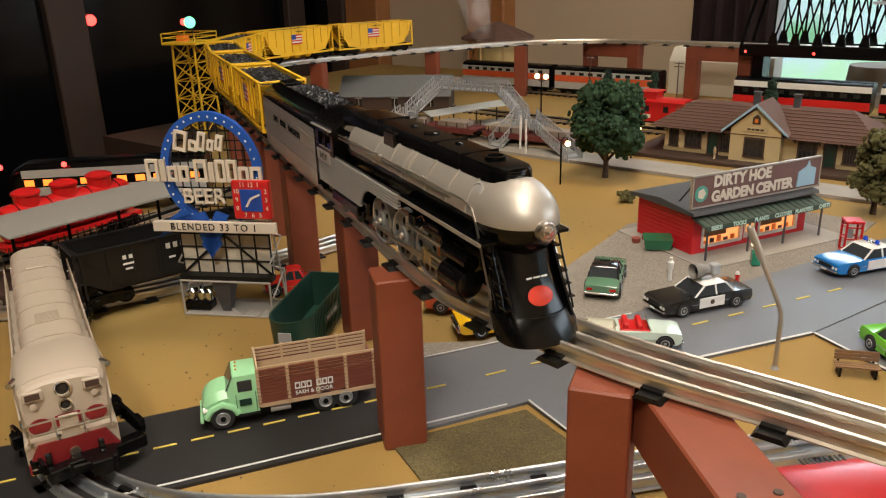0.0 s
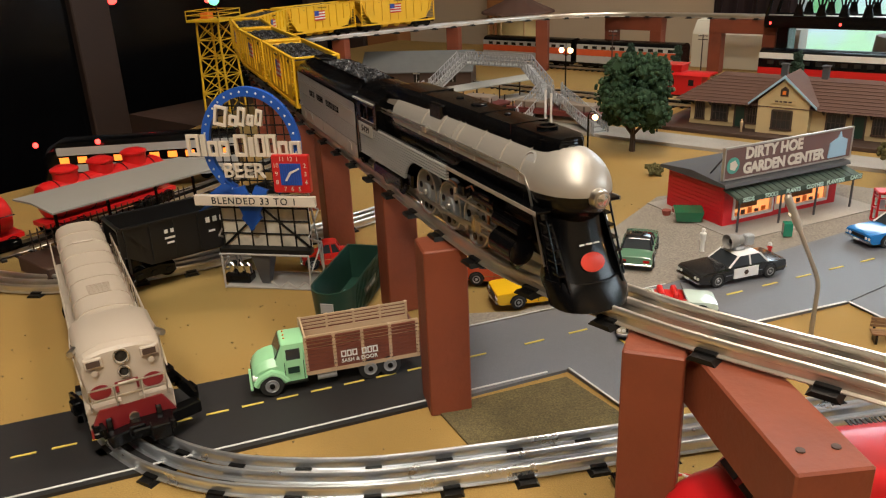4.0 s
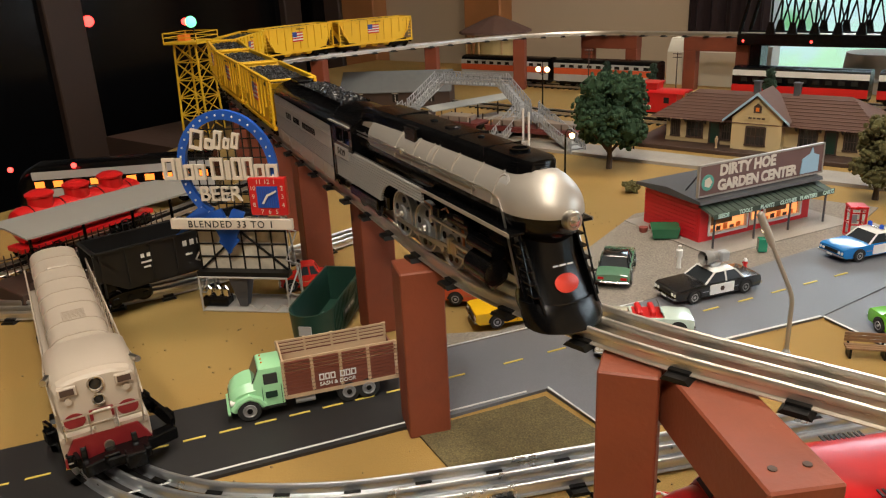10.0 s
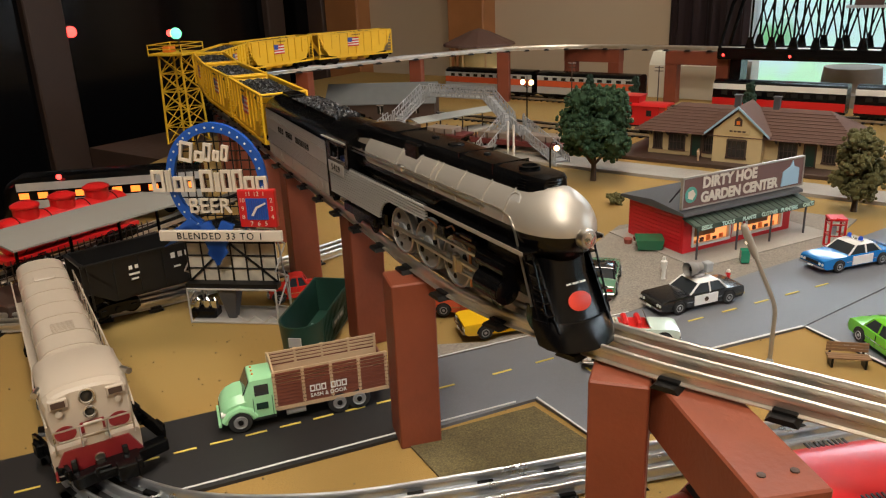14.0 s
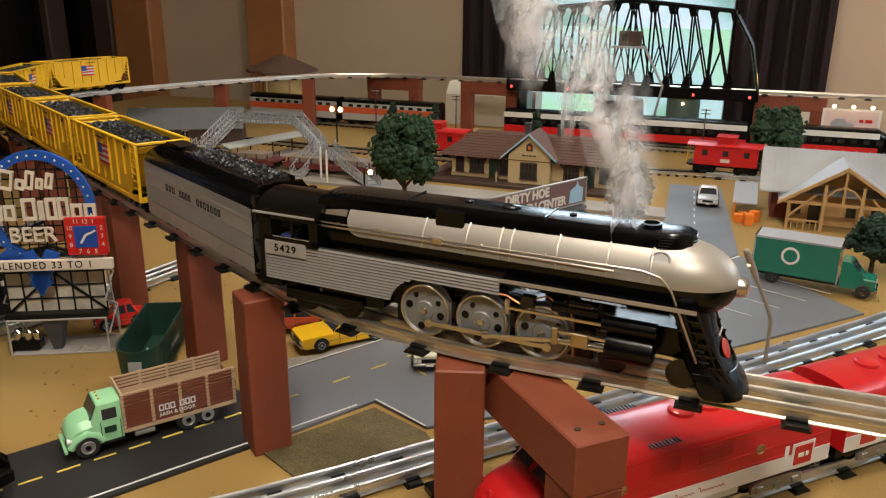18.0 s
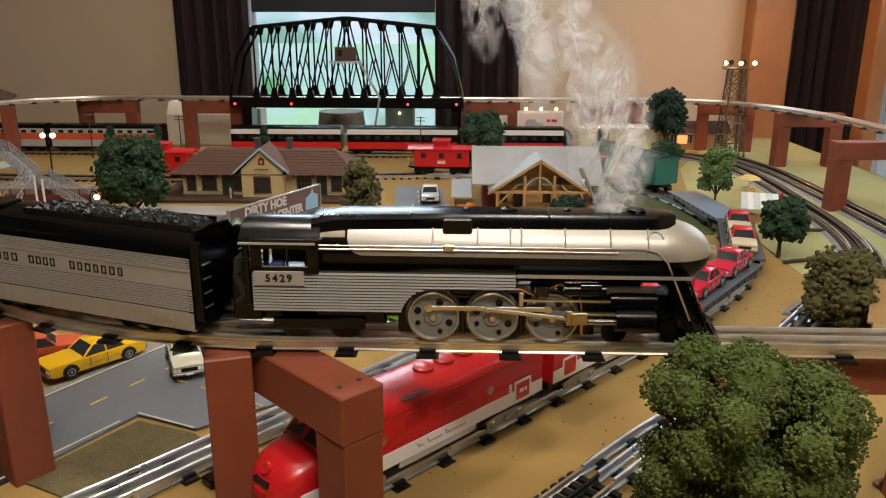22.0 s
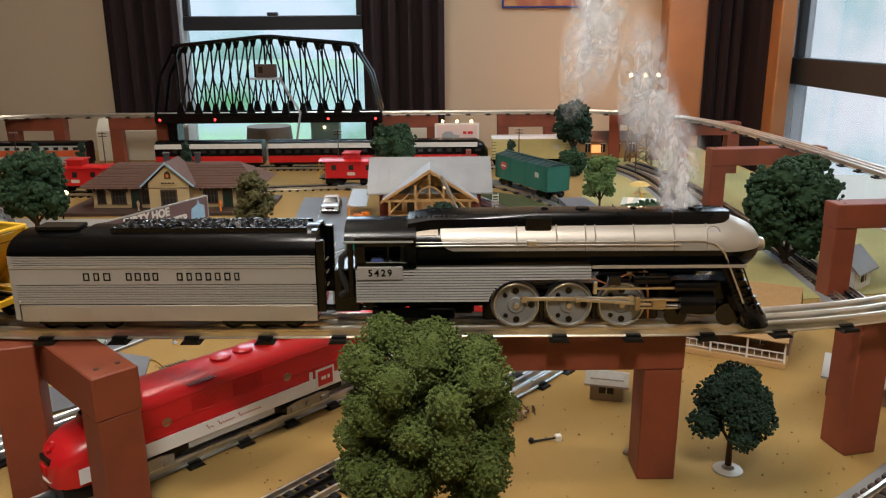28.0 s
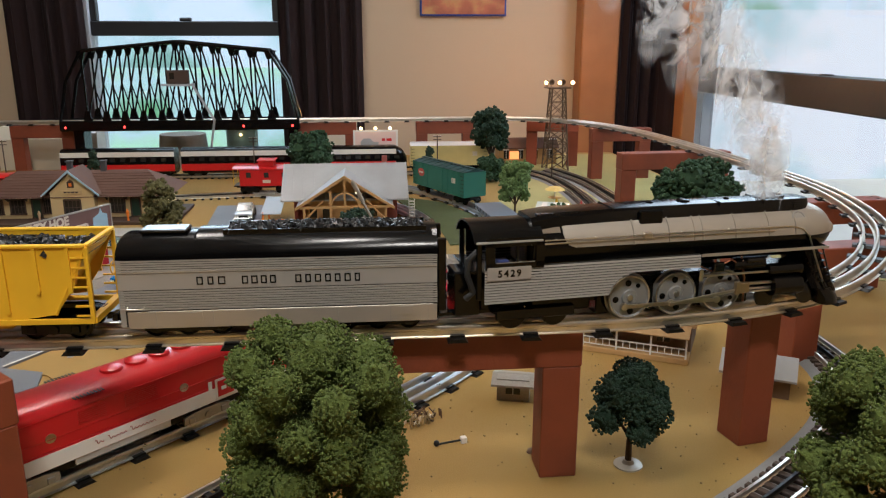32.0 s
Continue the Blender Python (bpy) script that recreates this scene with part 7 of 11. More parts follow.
car("convertible", "pale mint convertible with red interior and red side flash", facing(-0.202, 0.722, -0.132, 0.765), paint("mint_white", (0.52, 0.62, 0.54)), 0.080, 0.034, open_top=True)
car("muscle_car", "bright green muscle car with a dark bonnet panel", facing(0.032, 0.878, 0.092, 0.812), paint("lime_green", (0.16, 0.55, 0.03)), 0.108, 0.043, stripes=blk)
car("muscle_car", "yellow muscle car with black rear quarters", facing(-0.262, 0.745, -0.335, 0.660, 0.0022), paint("taxi_yellow", (0.82, 0.48, 0.01)), 0.112, 0.043)
car("vintage_car", "pale cream vintage sedan on the road", facing(-0.205, 0.735, -0.172, 0.665), paint("car_cream", (0.52, 0.50, 0.38)), 0.085, 0.036)
car("police_car", "silver sedan on the far street", facing(0.062, 1.60, 0.066, 1.52, 0.0037), paint("silver_car", (0.45, 0.46, 0.46)), 0.095, 0.040, wht)
car("race_car", "small red model car beside the sign", facing(-0.560, 0.655, -0.585, 0.625, 0.0), paint("small_red", (0.5, 0.02, 0.015)), 0.06, 0.026)
car("beach_car", "orange-red car behind the trestle", facing(-0.395, 0.70, -0.33, 0.735, 0.0022), paint("coral", (0.60, 0.10, 0.04)), 0.09, 0.038)


def stake_truck(m):
    t = thing("stake_truck", "mint green cab truck with brown stake-sided bed", "truck", m)
    g = M["mint"]
    # cab faces +x; length about 0.125
    secs = []
    for x, w, z1 in ((0.022, 0.0185, 0.047), (0.040, 0.0190, 0.047), (0.0415, 0.0185, 0.0465)):
        secs.append([(x, -w, 0.010), (x, -w, 0.030), (x, -w * 0.82, z1 - 0.002), (x, -w * 0.6, z1), (x, w * 0.6, z1), (x, w * 0.82, z1 - 0.002), (x, w, 0.030), (x, w, 0.010)])
    secs.append([(0.0475, -0.0175, 0.010), (0.0475, -0.0175, 0.0305), (0.0475, -0.015, 0.0315), (0.0475, -0.01, 0.032), (0.0475, 0.01, 0.032), (0.0475, 0.015, 0.0315), (0.0475, 0.0175, 0.0305), (0.0475, 0.0175, 0.010)])
    part("cab", Geo().loft(secs), g, t)
    hood = []
    for x, w, z1 in ((0.046, 0.0182, 0.0345), (0.054, 0.0180, 0.0338), (0.061, 0.0172, 0.0315), (0.0660, 0.0160, 0.0275), (0.0685, 0.0135, 0.0225)):
        hood.append([(x, -w, 0.009), (x, -w, z1 - 0.007), (x, -w * 0.7, z1 - 0.001), (x, 0, z1), (x, w * 0.7, z1 - 0.001), (x, w, z1 - 0.007), (x, w, 0.009)])
    part("bonnet", Geo().loft(hood), g, t)
    for s in (-1, 1):
        part("fender", Geo().tube([(0.040, s * 0.0178, 0.012), (0.0445, s * 0.0182, 0.0185), (0.0525, s * 0.0185, 0.0222), (0.0605, s * 0.0182, 0.0185), (0.066, s * 0.0165, 0.011)], 0.0034, 8), g, t)
        part("door_line", Geo().box(0.0238, 0.0243, s * 0.0187 - 0.0005, s * 0.0187 + 0.0005, 0.011, 0.030).box(0.0402, 0.0407, s * 0.0192 - 0.0005, s * 0.0192 + 0.0005, 0.012, 0.030), M["dark_green"], t, smooth=0)
        part("side_window", Geo().box(0.0265, 0.0385, s * 0.0182 - 0.0007, s * 0.0182 + 0.0007, 0.0315, 0.0415, 0.0003), M["car_glass"], t)
        part("headlight", Geo().cyl((0.064, s * 0.0145, 0.0175), (0.0685, s * 0.0145, 0.0175), 0.0028, 12), M["lamp_white"], t)
        part("door_mark", Geo().box(0.028, 0.038, s * 0.0196 - 0.0002, s * 0.0196 + 0.0002, 0.019, 0.025), M["dark_green"], t)
        part("step", Geo().box(0.022, 0.042, s * 0.0195 - 0.002, s * 0.0195 + 0.002, 0.0095, 0.011), M["tie"], t)
        part("fuel_tank", Geo().cyl((-0.004, s * 0.0165, 0.0105), (0.013, s * 0.0165, 0.0105), 0.0038, 12), M["tin"], t)
    part("windscreen", Geo().prism([(0.0478, 0.0322), (0.0420, 0.0445), (0.0425, 0.0450), (0.0485, 0.0325)], -0.0145, 0.0145, "y"), M["car_glass"], t)
    part("grille", Geo().box(0.0672, 0.0690, -0.010, 0.010, 0.0115, 0.0205, 0.0005), M["chrome"], t)
    part("bumper", Geo().box(0.0688, 0.0715, -0.0185, 0.0185, 0.0075, 0.0105, 0.0006), g, t)
    for y in (-0.007, 0.0, 0.007):
        part("marker_lamp", Geo().ball((0.038, y, 0.0476), 0.0009, 8, 5), M["orange"], t)
    part("chassis", Geo().box(-0.074, 0.030, -0.008, 0.008, 0.0085, 0.0130), M["tie"], t)
    bed = part("bed_floor", Geo().box(-0.080, 0.021, -0.0205, 0.0205, 0.0150, 0.0180), M["tan"], t)
    for s in (-1, 1):
        for k in range(10):
            part("side_plank", Geo().box(-0.080, 0.021, s * 0.0205 - 0.0006, s * 0.0205 + 0.0006, 0.0185 + 0.0033 * k, 0.0185 + 0.0033 * k + (0.0029 if k < 6 else 0.0020)), M["plank_brown"], t, smooth=0)
        part("side_lining", Geo().box(-0.080, 0.021, s * 0.0192 - 0.0006, s * 0.0192 + 0.0006, 0.018, 0.0385), M["tan"], t)
        for k in range(4):
            part("rack_rail", Geo().box(-0.080, 0.021, s * 0.0195 - 0.0007, s * 0.0195 + 0.0007, 0.0404 + 0.0033 * k, 0.0404 + 0.0033 * k + 0.0018), M["tan"], t, smooth=0)
        for k in range(5):
            x = -0.0795 + 0.0250 * k
            part("stake", Geo().box(x - 0.0006, x + 0.0022, s * 0.0212 - 0.0006, s * 0.0212 + 0.0006, 0.0160, 0.0520), M["tan"], t)
            part("inner_stake", Geo().box(x, x + 0.0020, s * 0.0188 - 0.0005, s * 0.0188 + 0.0005, 0.018, 0.0520), M["tan"], t, smooth=0)
            for j in range(9):
                for dx in (0.0, 0.0016):
                    part("stake_bolt", Geo().box(x + dx - 0.0004, x + dx + 0.0004, s * 0.0219 - 0.0003, s * 0.0219 + 0.0003, 0.019 + 0.0036 * j, 0.0199 + 0.0036 * j), M["chrome"], t, smooth=0)
        part("sill", Geo().box(-0.080, 0.021, s * 0.0208 - 0.001, s * 0.0208 + 0.001, 0.0150, 0.0184), M["tan"], t)
        turn = UPRIGHT if s < 0 else Matrix.Rotation(radians(180), 4, "Z") @ UPRIGHT
        outlines([0.0046, 0.0042, 0.0044], 0.0062, 0.0006, 0.0011, M["white"], t, pose(-0.0340 + (0.018 if s > 0 else 0), s * 0.0220, 0.0305) @ turn, 0.0003)
        outlines([0.0044, 0.0042, 0.0046], 0.0062, 0.0006, 0.0011, M["white"], t, pose(-0.0155 - (0.0190 if s > 0 else 0), s * 0.0220, 0.0305) @ turn, 0.0003)
        words("SASH & DOOR", 0.0050, M["white"], t, pose(-0.0250, s * 0.0220, 0.0236) @ turn, 0.0003, bold=0.01)
    part("headboard", Geo().box(0.0200, 0.0215, -0.0205, 0.0205, 0.015, 0.0520), M["tan"], t)
    part("tailboard", Geo().box(-0.081, -0.0795, -0.0205, 0.0205, 0.015, 0.0385), M["plank_brown"], t)
    for x in (0.053, -0.034, -0.052):
        for s in (-1, 1):
            wh = part("wheel", Geo().lathe([(0.0056, 0.0040), (0.0094, 0.0040), (0.0106, 0.0026), (0.0106, -0.0036), (0.0056, -0.0036)], 22, Matrix.Rotation(radians(90 if s < 0 else -90), 4, "X")), M["rubber"], t, m=pose(x, s * 0.0172, 0.0106))
            part("rim", Geo().lathe([(0.0001, 0.0032), (0.0016, 0.0032), (0.0020, 0.0044), (0.0028, 0.0044), (0.0032, 0.0041), (0.0048, 0.0042), (0.0056, 0.0050), (0.0061, 0.0046), (0.0061, 0.0020), (0.0001, 0.0015)], 20, Matrix.Rotation(radians(90 if s < 0 else -90), 4, "X")), M["hub_gray"], wh)
            part("hub_cap", Geo().lathe([(0.0026, 0.0040), (0.0022, 0.0056), (0.0001, 0.0058)], 10, Matrix.Rotation(radians(90 if s < 0 else -90), 4, "X")), M["tie"], wh)
    return t


stake_truck(pose(-0.370, 0.452, 0.0032, 0, 0, -124.7))


def box_truck(m):
    t = thing("box_truck", "green delivery box truck with a round white emblem", "truck", m)
    gr = paint("truck_green", (0.015, 0.16, 0.10))
    part("cargo_box", Geo().box(-0.085, 0.022, -0.0225, 0.0225, 0.014, 0.062, 0.0015), gr, t)
    for a, b in ((-0.0855, -0.0835), (0.0205, 0.0225)):
        part("box_edge", Geo().box(a, b, -0.0230, 0.0230, 0.0135, 0.0625), M["chrome"], t)
    part("roof_edge", Geo().box(-0.0855, 0.0225, -0.0230, 0.0230, 0.0600, 0.0625), M["tin"], t)
    part("cab", Geo().loft([[(0.024, -0.019, 0.010), (0.052, -0.019, 0.010), (0.052, 0.019, 0.010), (0.024, 0.019, 0.010)], [(0.024, -0.019, 0.026), (0.052, -0.018, 0.024), (0.052, 0.018, 0.024), (0.024, 0.019, 0.026)],
                            [(0.024, -0.017, 0.043), (0.035, -0.016, 0.043), (0.035, 0.016, 0.043), (0.024, 0.017, 0.043)]]), gr, t, smooth=20)
    part("windscreen", Geo().prism([(0.0472, 0.0275), (0.0368, 0.0415), (0.0376, 0.0418), (0.0482, 0.0278)], -0.0145, 0.0145, "y"), M["car_glass"], t)
    part("bonnet", Geo().box(0.048, 0.066, -0.0165, 0.0165, 0.009, 0.0245, 0.002), gr, t)
    part("bumper", Geo().box(0.066, 0.069, -0.018, 0.018, 0.007, 0.012, 0.0006), M["chrome"], t)
    part("chassis", Geo().box(-0.082, 0.05, -0.009, 0.009, 0.008, 0.014), M["tie"], t)
    for s in (-1, 1):
        part("emblem", Geo().lathe([(0.0115, 0), (0.0115, 0.0004), (0.0001, 0.0004)], 24), M["white"], t, m=pose(-0.038, s * 0.0226, 0.041) @ Matrix.Rotation(radians(90 if s < 0 else -90), 4, "X"))
        part("emblem_core", Geo().lathe([(0.0085, 0), (0.0085, 0.0003), (0.0001, 0.0003)], 24), gr, t, m=pose(-0.038, s * 0.0231, 0.041) @ Matrix.Rotation(radians(90 if s < 0 else -90), 4, "X"))
        part("headlight", Geo().cyl((0.065, s * 0.0125, 0.0165), (0.0668, s * 0.0125, 0.0165), 0.002, 10), M["lamp_white"], t)
        for x in (-0.058, 0.053):
            wh = part("wheel", Geo().lathe([(0.004, 0.004), (0.0078, 0.004), (0.0088, 0.0026), (0.0088, -0.0036), (0.004, -0.0036)], 20, Matrix.Rotation(radians(90 if s < 0 else -90), 4, "X")), M["rubber"], t, m=pose(x, s * 0.0165, 0.0088))
            part("rim", Geo().lathe([(0.0001, 0.0030), (0.0024, 0.0036), (0.005, 0.0040)], 14, Matrix.Rotation(radians(90 if s < 0 else -90), 4, "X")), M["chrome"], wh)


box_truck(facing(0.170, 1.128, 0.312, 1.103) @ Matrix.Diagonal((1.05, 1.05, 1.1, 1)))
# ---- other trains ----
GROUND_RAIL = 0.0124
LB, LA, LG, LH, LL, LR = (Line(p, False) for p in (B_LINE, A_LINE, G_LINE, H_LINE, L_LINE, R_LINE))


def nearest(line, x, y):
    return min(range(len(line.p)), key=lambda i: (line.p[i].x - x) ** 2 + (line.p[i].y - y) ** 2)


def s_at(line, x, y):
    return line.s[nearest(line, x, y)]


def section(x, w, z0, z1, crown, n=10, tuck=1.0):
    """A car section: straight sides and a rounded roof."""
    pts = [(x, -w * tuck, z0)]
    for i in range(n + 1):
        a = math.pi * (1 - i / n)
        pts.append((x, w * math.copysign(abs(math.cos(a)) ** 0.75, math.cos(a)), z1 - crown + crown * math.sin(a) ** 0.8))
    pts.append((x, w * tuck, z0))
    return pts


M["tx_red"] = mat("streamliner_red", (0.50, 0.010, 0.012), 0.30, vary=0.06, scale=20, bump=0.02, coat=0.12)
M["alu"] = mat("aluminium_paint", (0.50, 0.50, 0.49), 0.4, 0.3, vary=0.08, bump=0.03)


M["truck_metal"] = mat("truck_metal", (0.30, 0.29, 0.27), 0.38, 0.7, vary=0.3, scale=120, bump=0.1)


def streamliner_cab(m):
    """A bulldog-nosed diesel; it faces -x."""
    t = thing("diesel_locomotive", "glossy red and white streamlined diesel with bulldog nose", "locomotive", m)
    w, z1 = 0.0305, 0.084
    secs = [section(0.1525, w, 0.022, z1, 0.014), section(-0.085, w, 0.022, z1, 0.014), section(-0.097, w, 0.022, z1 - 0.001, 0.015)]
    part("body", Geo().loft(secs), M["tx_red"], t)
    part("windscreen_block", Geo().loft([section(-0.0968, w * 0.995, 0.022, z1 - 0.0015, 0.015), section(-0.112, w * 0.97, 0.022, 0.066, 0.016)]), M["tx_red"], t)
    nose = []
    for x, k, z in ((-0.1118, 0.97, 0.0655), (-0.125, 0.95, 0.0625), (-0.136, 0.88, 0.058), (-0.144, 0.74, 0.052), (-0.149, 0.52, 0.045), (-0.1515, 0.25, 0.040)):
        nose.append(section(x, w * k, 0.018, z, 0.018))
    part("nose", Geo().loft(nose), M["tx_red"], t, "rounded red bulldog nose", smooth=70)
    for s in (-1, 1):
        part("windscreen", Geo().add([(-0.0985, s * 0.003, 0.0800), (-0.0985, s * 0.020, 0.0780), (-0.1115, s * 0.022, 0.0655), (-0.1125, s * 0.003, 0.0668), (-0.0965, s * 0.003, 0.0795), (-0.0965, s * 0.020, 0.0775), (-0.110, s * 0.022, 0.065), (-0.111, s * 0.003, 0.0665)],
                                     [(0, 1, 2, 3), (4, 5, 6, 7), (0, 1, 5, 4), (1, 2, 6, 5), (2, 3, 7, 6), (3, 0, 4, 7)]), M["car_glass"], t)
        part("side_window", Geo().box(-0.096, -0.084, s * (w + 0.0002) - 0.0006, s * (w + 0.0002) + 0.0006, 0.056, 0.067, 0.0003), M["car_glass"], t)
        part("white_band", Geo().box(-0.135, 0.1525, s * (w + 0.0003) - 0.0004, s * (w + 0.0003) + 0.0004, 0.0225, 0.0372), M["white"], t, "white lower side band")
        part("side_skirt", Geo().box(-0.036, 0.058, s * (w - 0.002) - 0.0012, s * (w - 0.002) + 0.0012, 0.0150, 0.0226), M["alu"], t)
        for x in (-0.055, 0.075):
            p = part("porthole", Geo().lathe([(0.0046, 0), (0.0046, 0.0008), (0.0036, 0.0009), (0.0034, 0.0003), (0.0001, 0.0003)], 18), M["brass"], t, m=pose(x, s * w, 0.052) @ Matrix.Rotation(radians(90 if s < 0 else -90), 4, "X"))
        part("star", Geo().lathe([(0.0045, 0), (0.0045, 0.0005), (0.0001, 0.0005)], 5), M["white"], t, "white star on the nose", m=pose(-0.1435, s * 0.0165, 0.034) @ Euler((0, radians(-66), radians(-38 * s))).to_matrix().to_4x4())
        f = part("builder_panel", Geo().box(0.110, 0.134, s * (w + 0.0006) - 0.0004, s * (w + 0.0006) + 0.0004, 0.0225, 0.047), M["white"], t, "red panel bordered white")
        part("panel_field", Geo().box(0.1125, 0.1315, s * (w + 0.0011) - 0.0003, s * (w + 0.0011) + 0.0003, 0.0265, 0.0445), M["tx_red"], f)
        part("panel_stripe", Geo().box(0.102, 0.106, s * (w + 0.0006) - 0.0004, s * (w + 0.0006) + 0.0004, 0.0372, 0.047), M["white"], t)
        turn = UPRIGHT if s < 0 else Matrix.Rotation(radians(180), 4, "Z") @ UPRIGHT
        bars([0.006, 0.003], 0.004, 0.002, M["white"], f, pose(0.122, s * (w + 0.0015), 0.0355) @ turn, 0.0002)
        for x0, x1 in ((-0.018, -0.010), (-0.006, 0.012), (0.016, 0.042)):
            n = int((x1 - x0) / 0.0007)
            wave = [(x0 + (x1 - x0) * i / n, s * (w + 0.0010), 0.0296 + 0.0011 * math.sin(i * 1.15) + (0.0026 if i < 3 else 0.0)) for i in range(n + 1)]
            part("script_flourish", Geo().tube(wave, 0.00032, 4), M["tx_script"], t)
        for x0, x1, rows in ((-0.030, -0.004, 7), (0.014, 0.046, 7)):
            for k in range(rows):
                part("side_grille_slat", Geo().box(x0, x1, s * (w + 0.0002) - 0.0005, s * (w + 0.0002) + 0.0005, 0.0545 + 0.0020 * k, 0.0557 + 0.0020 * k), M["tx_red"], t, smooth=0)
        for z in (0.0395, 0.0505, 0.0715):
            part("side_moulding", Geo().box(-0.085, 0.1500, s * (w + 0.0002) - 0.0004, s * (w + 0.0002) + 0.0004, z, z + 0.0006), M["tx_red"], t, smooth=0)
        for k in range(9):
            part("louvre", Geo().box(-0.030 + 0.0032 * k, -0.0285 + 0.0032 * k, s * 0.0235 - 0.006, s * 0.0235 + 0.006, 0.0795, 0.0802), M["tie"], t, m=pose(0, 0, 0.0003), smooth=0)
    for x in (0.045, 0.070, 0.095, 0.020):
        fan = part("roof_fan", Geo().lathe([(0.0105, 0), (0.0100, 0.0030), (0.0075, 0.0042), (0.0001, 0.0036)], 20), M["tx_red"], t, m=pose(x, 0, z1 - 0.0006))
    part("nose_number_plate", Geo().box(-0.1512, -0.1440, -0.0095, 0.0095, 0.0395, 0.0450, 0.0004), M["tie"], t)
    for k in range(5):
        part("nose_louvre", Geo().box(-0.1528, -0.146, -0.007, 0.007, 0.0290 + 0.0018 * k, 0.0298 + 0.0018 * k), M["tx_red"], t, smooth=0)
    part("headlight", Geo().lathe([(0.0052, 0), (0.0052, 0.003), (0.004, 0.0036), (0.0001, 0.002)], 18), M["tx_red"], t, m=pose(-0.1435, 0, 0.0520, 0, -60, 0))
    part("nose_band", Geo().tube([(-0.1515 + 0.040 * (1 - math.cos(a)), 0.0305 * math.sin(a), 0.0225) for a in [-1.35 + 2.7 * i / 18 for i in range(19)]], 0.0016, 6), M["white"], t, "white nose band")
    part("pilot", Geo().loft([section(-0.146, 0.020, 0.004, 0.018, 0.004), section(-0.120, 0.028, 0.004, 0.020, 0.004)]), M["tie"], t)
    part("underframe", Geo().box(-0.118, 0.150, -0.022, 0.022, 0.010, 0.022), M["tie"], t)
    truck_frame(t, -0.078, axles=2, span=0.038, material=M["truck_metal"], out=0.0285, r=0.0105)
    truck_frame(t, 0.100, axles=2, span=0.038, material=M["truck_metal"], out=0.0285, r=0.0105)
    return t


M["tx_script"] = mat("script_red", (0.35, 0.03, 0.03), 0.5)


def streamliner_booster(m):
    t = thing("diesel_booster", "red and white cabless diesel booster unit", "locomotive", m)
    w, z1 = 0.0305, 0.084
    part("body", Geo().loft([section(x, w, 0.022, z1, 0.014) for x in (-0.143, 0.143)]), M["tx_red"], t)
    for s in (-1, 1):
        part("white_band", Geo().box(-0.143, 0.143, s * (w + 0.0003) - 0.0004, s * (w + 0.0003) + 0.0004, 0.0225, 0.0372), M["white"], t)
        part("side_skirt", Geo().box(-0.052, 0.052, s * (w - 0.002) - 0.0012, s * (w - 0.002) + 0.0012, 0.0150, 0.0226), M["alu"], t)
        for x in (-0.128, 0.105):
            f = part("builder_panel", Geo().box(x, x + 0.024, s * (w + 0.0006) - 0.0004, s * (w + 0.0006) + 0.0004, 0.0225, 0.047), M["white"], t)
            part("panel_field", Geo().box(x + 0.0025, x + 0.0215, s * (w + 0.0011) - 0.0003, s * (w + 0.0011) + 0.0003, 0.0265, 0.0445), M["tx_red"], f)
        for x in (-0.06, 0.0, 0.06):
            part("porthole", Geo().lathe([(0.0046, 0), (0.0046, 0.0008), (0.0036, 0.0009), (0.0034, 0.0003), (0.0001, 0.0003)], 18), M["brass"], t, m=pose(x, s * w, 0.052) @ Matrix.Rotation(radians(90 if s < 0 else -90), 4, "X"))
    for x in (-0.09, -0.06, -0.03, 0.06, 0.085):
        part("roof_fan", Geo().lathe([(0.0105, 0), (0.0100, 0.0030), (0.0075, 0.0042), (0.0001, 0.0036)], 20), M["tx_red"], t, m=pose(x, 0, z1 - 0.0006))
    part("underframe", Geo().box(-0.140, 0.140, -0.022, 0.022, 0.010, 0.022), M["tie"], t)
    for x in (-0.095, 0.095):
        truck_frame(t, x, axles=2, span=0.038, material=M["truck_metal"], out=0.0285, r=0.0105)
    return t


sB = s_at(LB, 0.165, 0.584)
streamliner_cab(LB.ride(sB - 0.124, 0.17, GROUND_RAIL) @ Matrix.Diagonal((1, 1, 0.93, 1)))
streamliner_booster(LB.ride(sB + 0.190, 0.19, GROUND_RAIL) @ Matrix.Diagonal((1, 1, 0.93, 1)))


def auto_flat(m, label, deck_color):
    t = thing("flat_car", label, "flat car", m, group="auto flat cars")
    part("deck", Geo().box(-0.118, 0.118, -0.030, 0.030, 0.0185, 0.0225, 0.0005), deck_color, t)
    for s in (-1, 1):
        part("side_sill", Geo().prism([(-0.118, 0.0225), (0.118, 0.0225), (0.118, 0.018), (0.06, 0.013), (-0.06, 0.013), (-0.118, 0.018)], s * 0.0305 - 0.001, s * 0.0305 + 0.001, "y"), deck_color, t)
        for k in range(10):
            part("stake_pocket", Geo().box(-0.108 + 0.024 * k - 0.0015, -0.108 + 0.024 * k + 0.0015, s * 0.0318 - 0.0006, s * 0.0318 + 0.0006, 0.016, 0.022), M["tie"], t)
    truck_frame(t, -0.085, span=0.034)
    truck_frame(t, 0.085, span=0.034)
    for e in (-1, 1):
        coupler(t, e * 0.118, e)
    return t


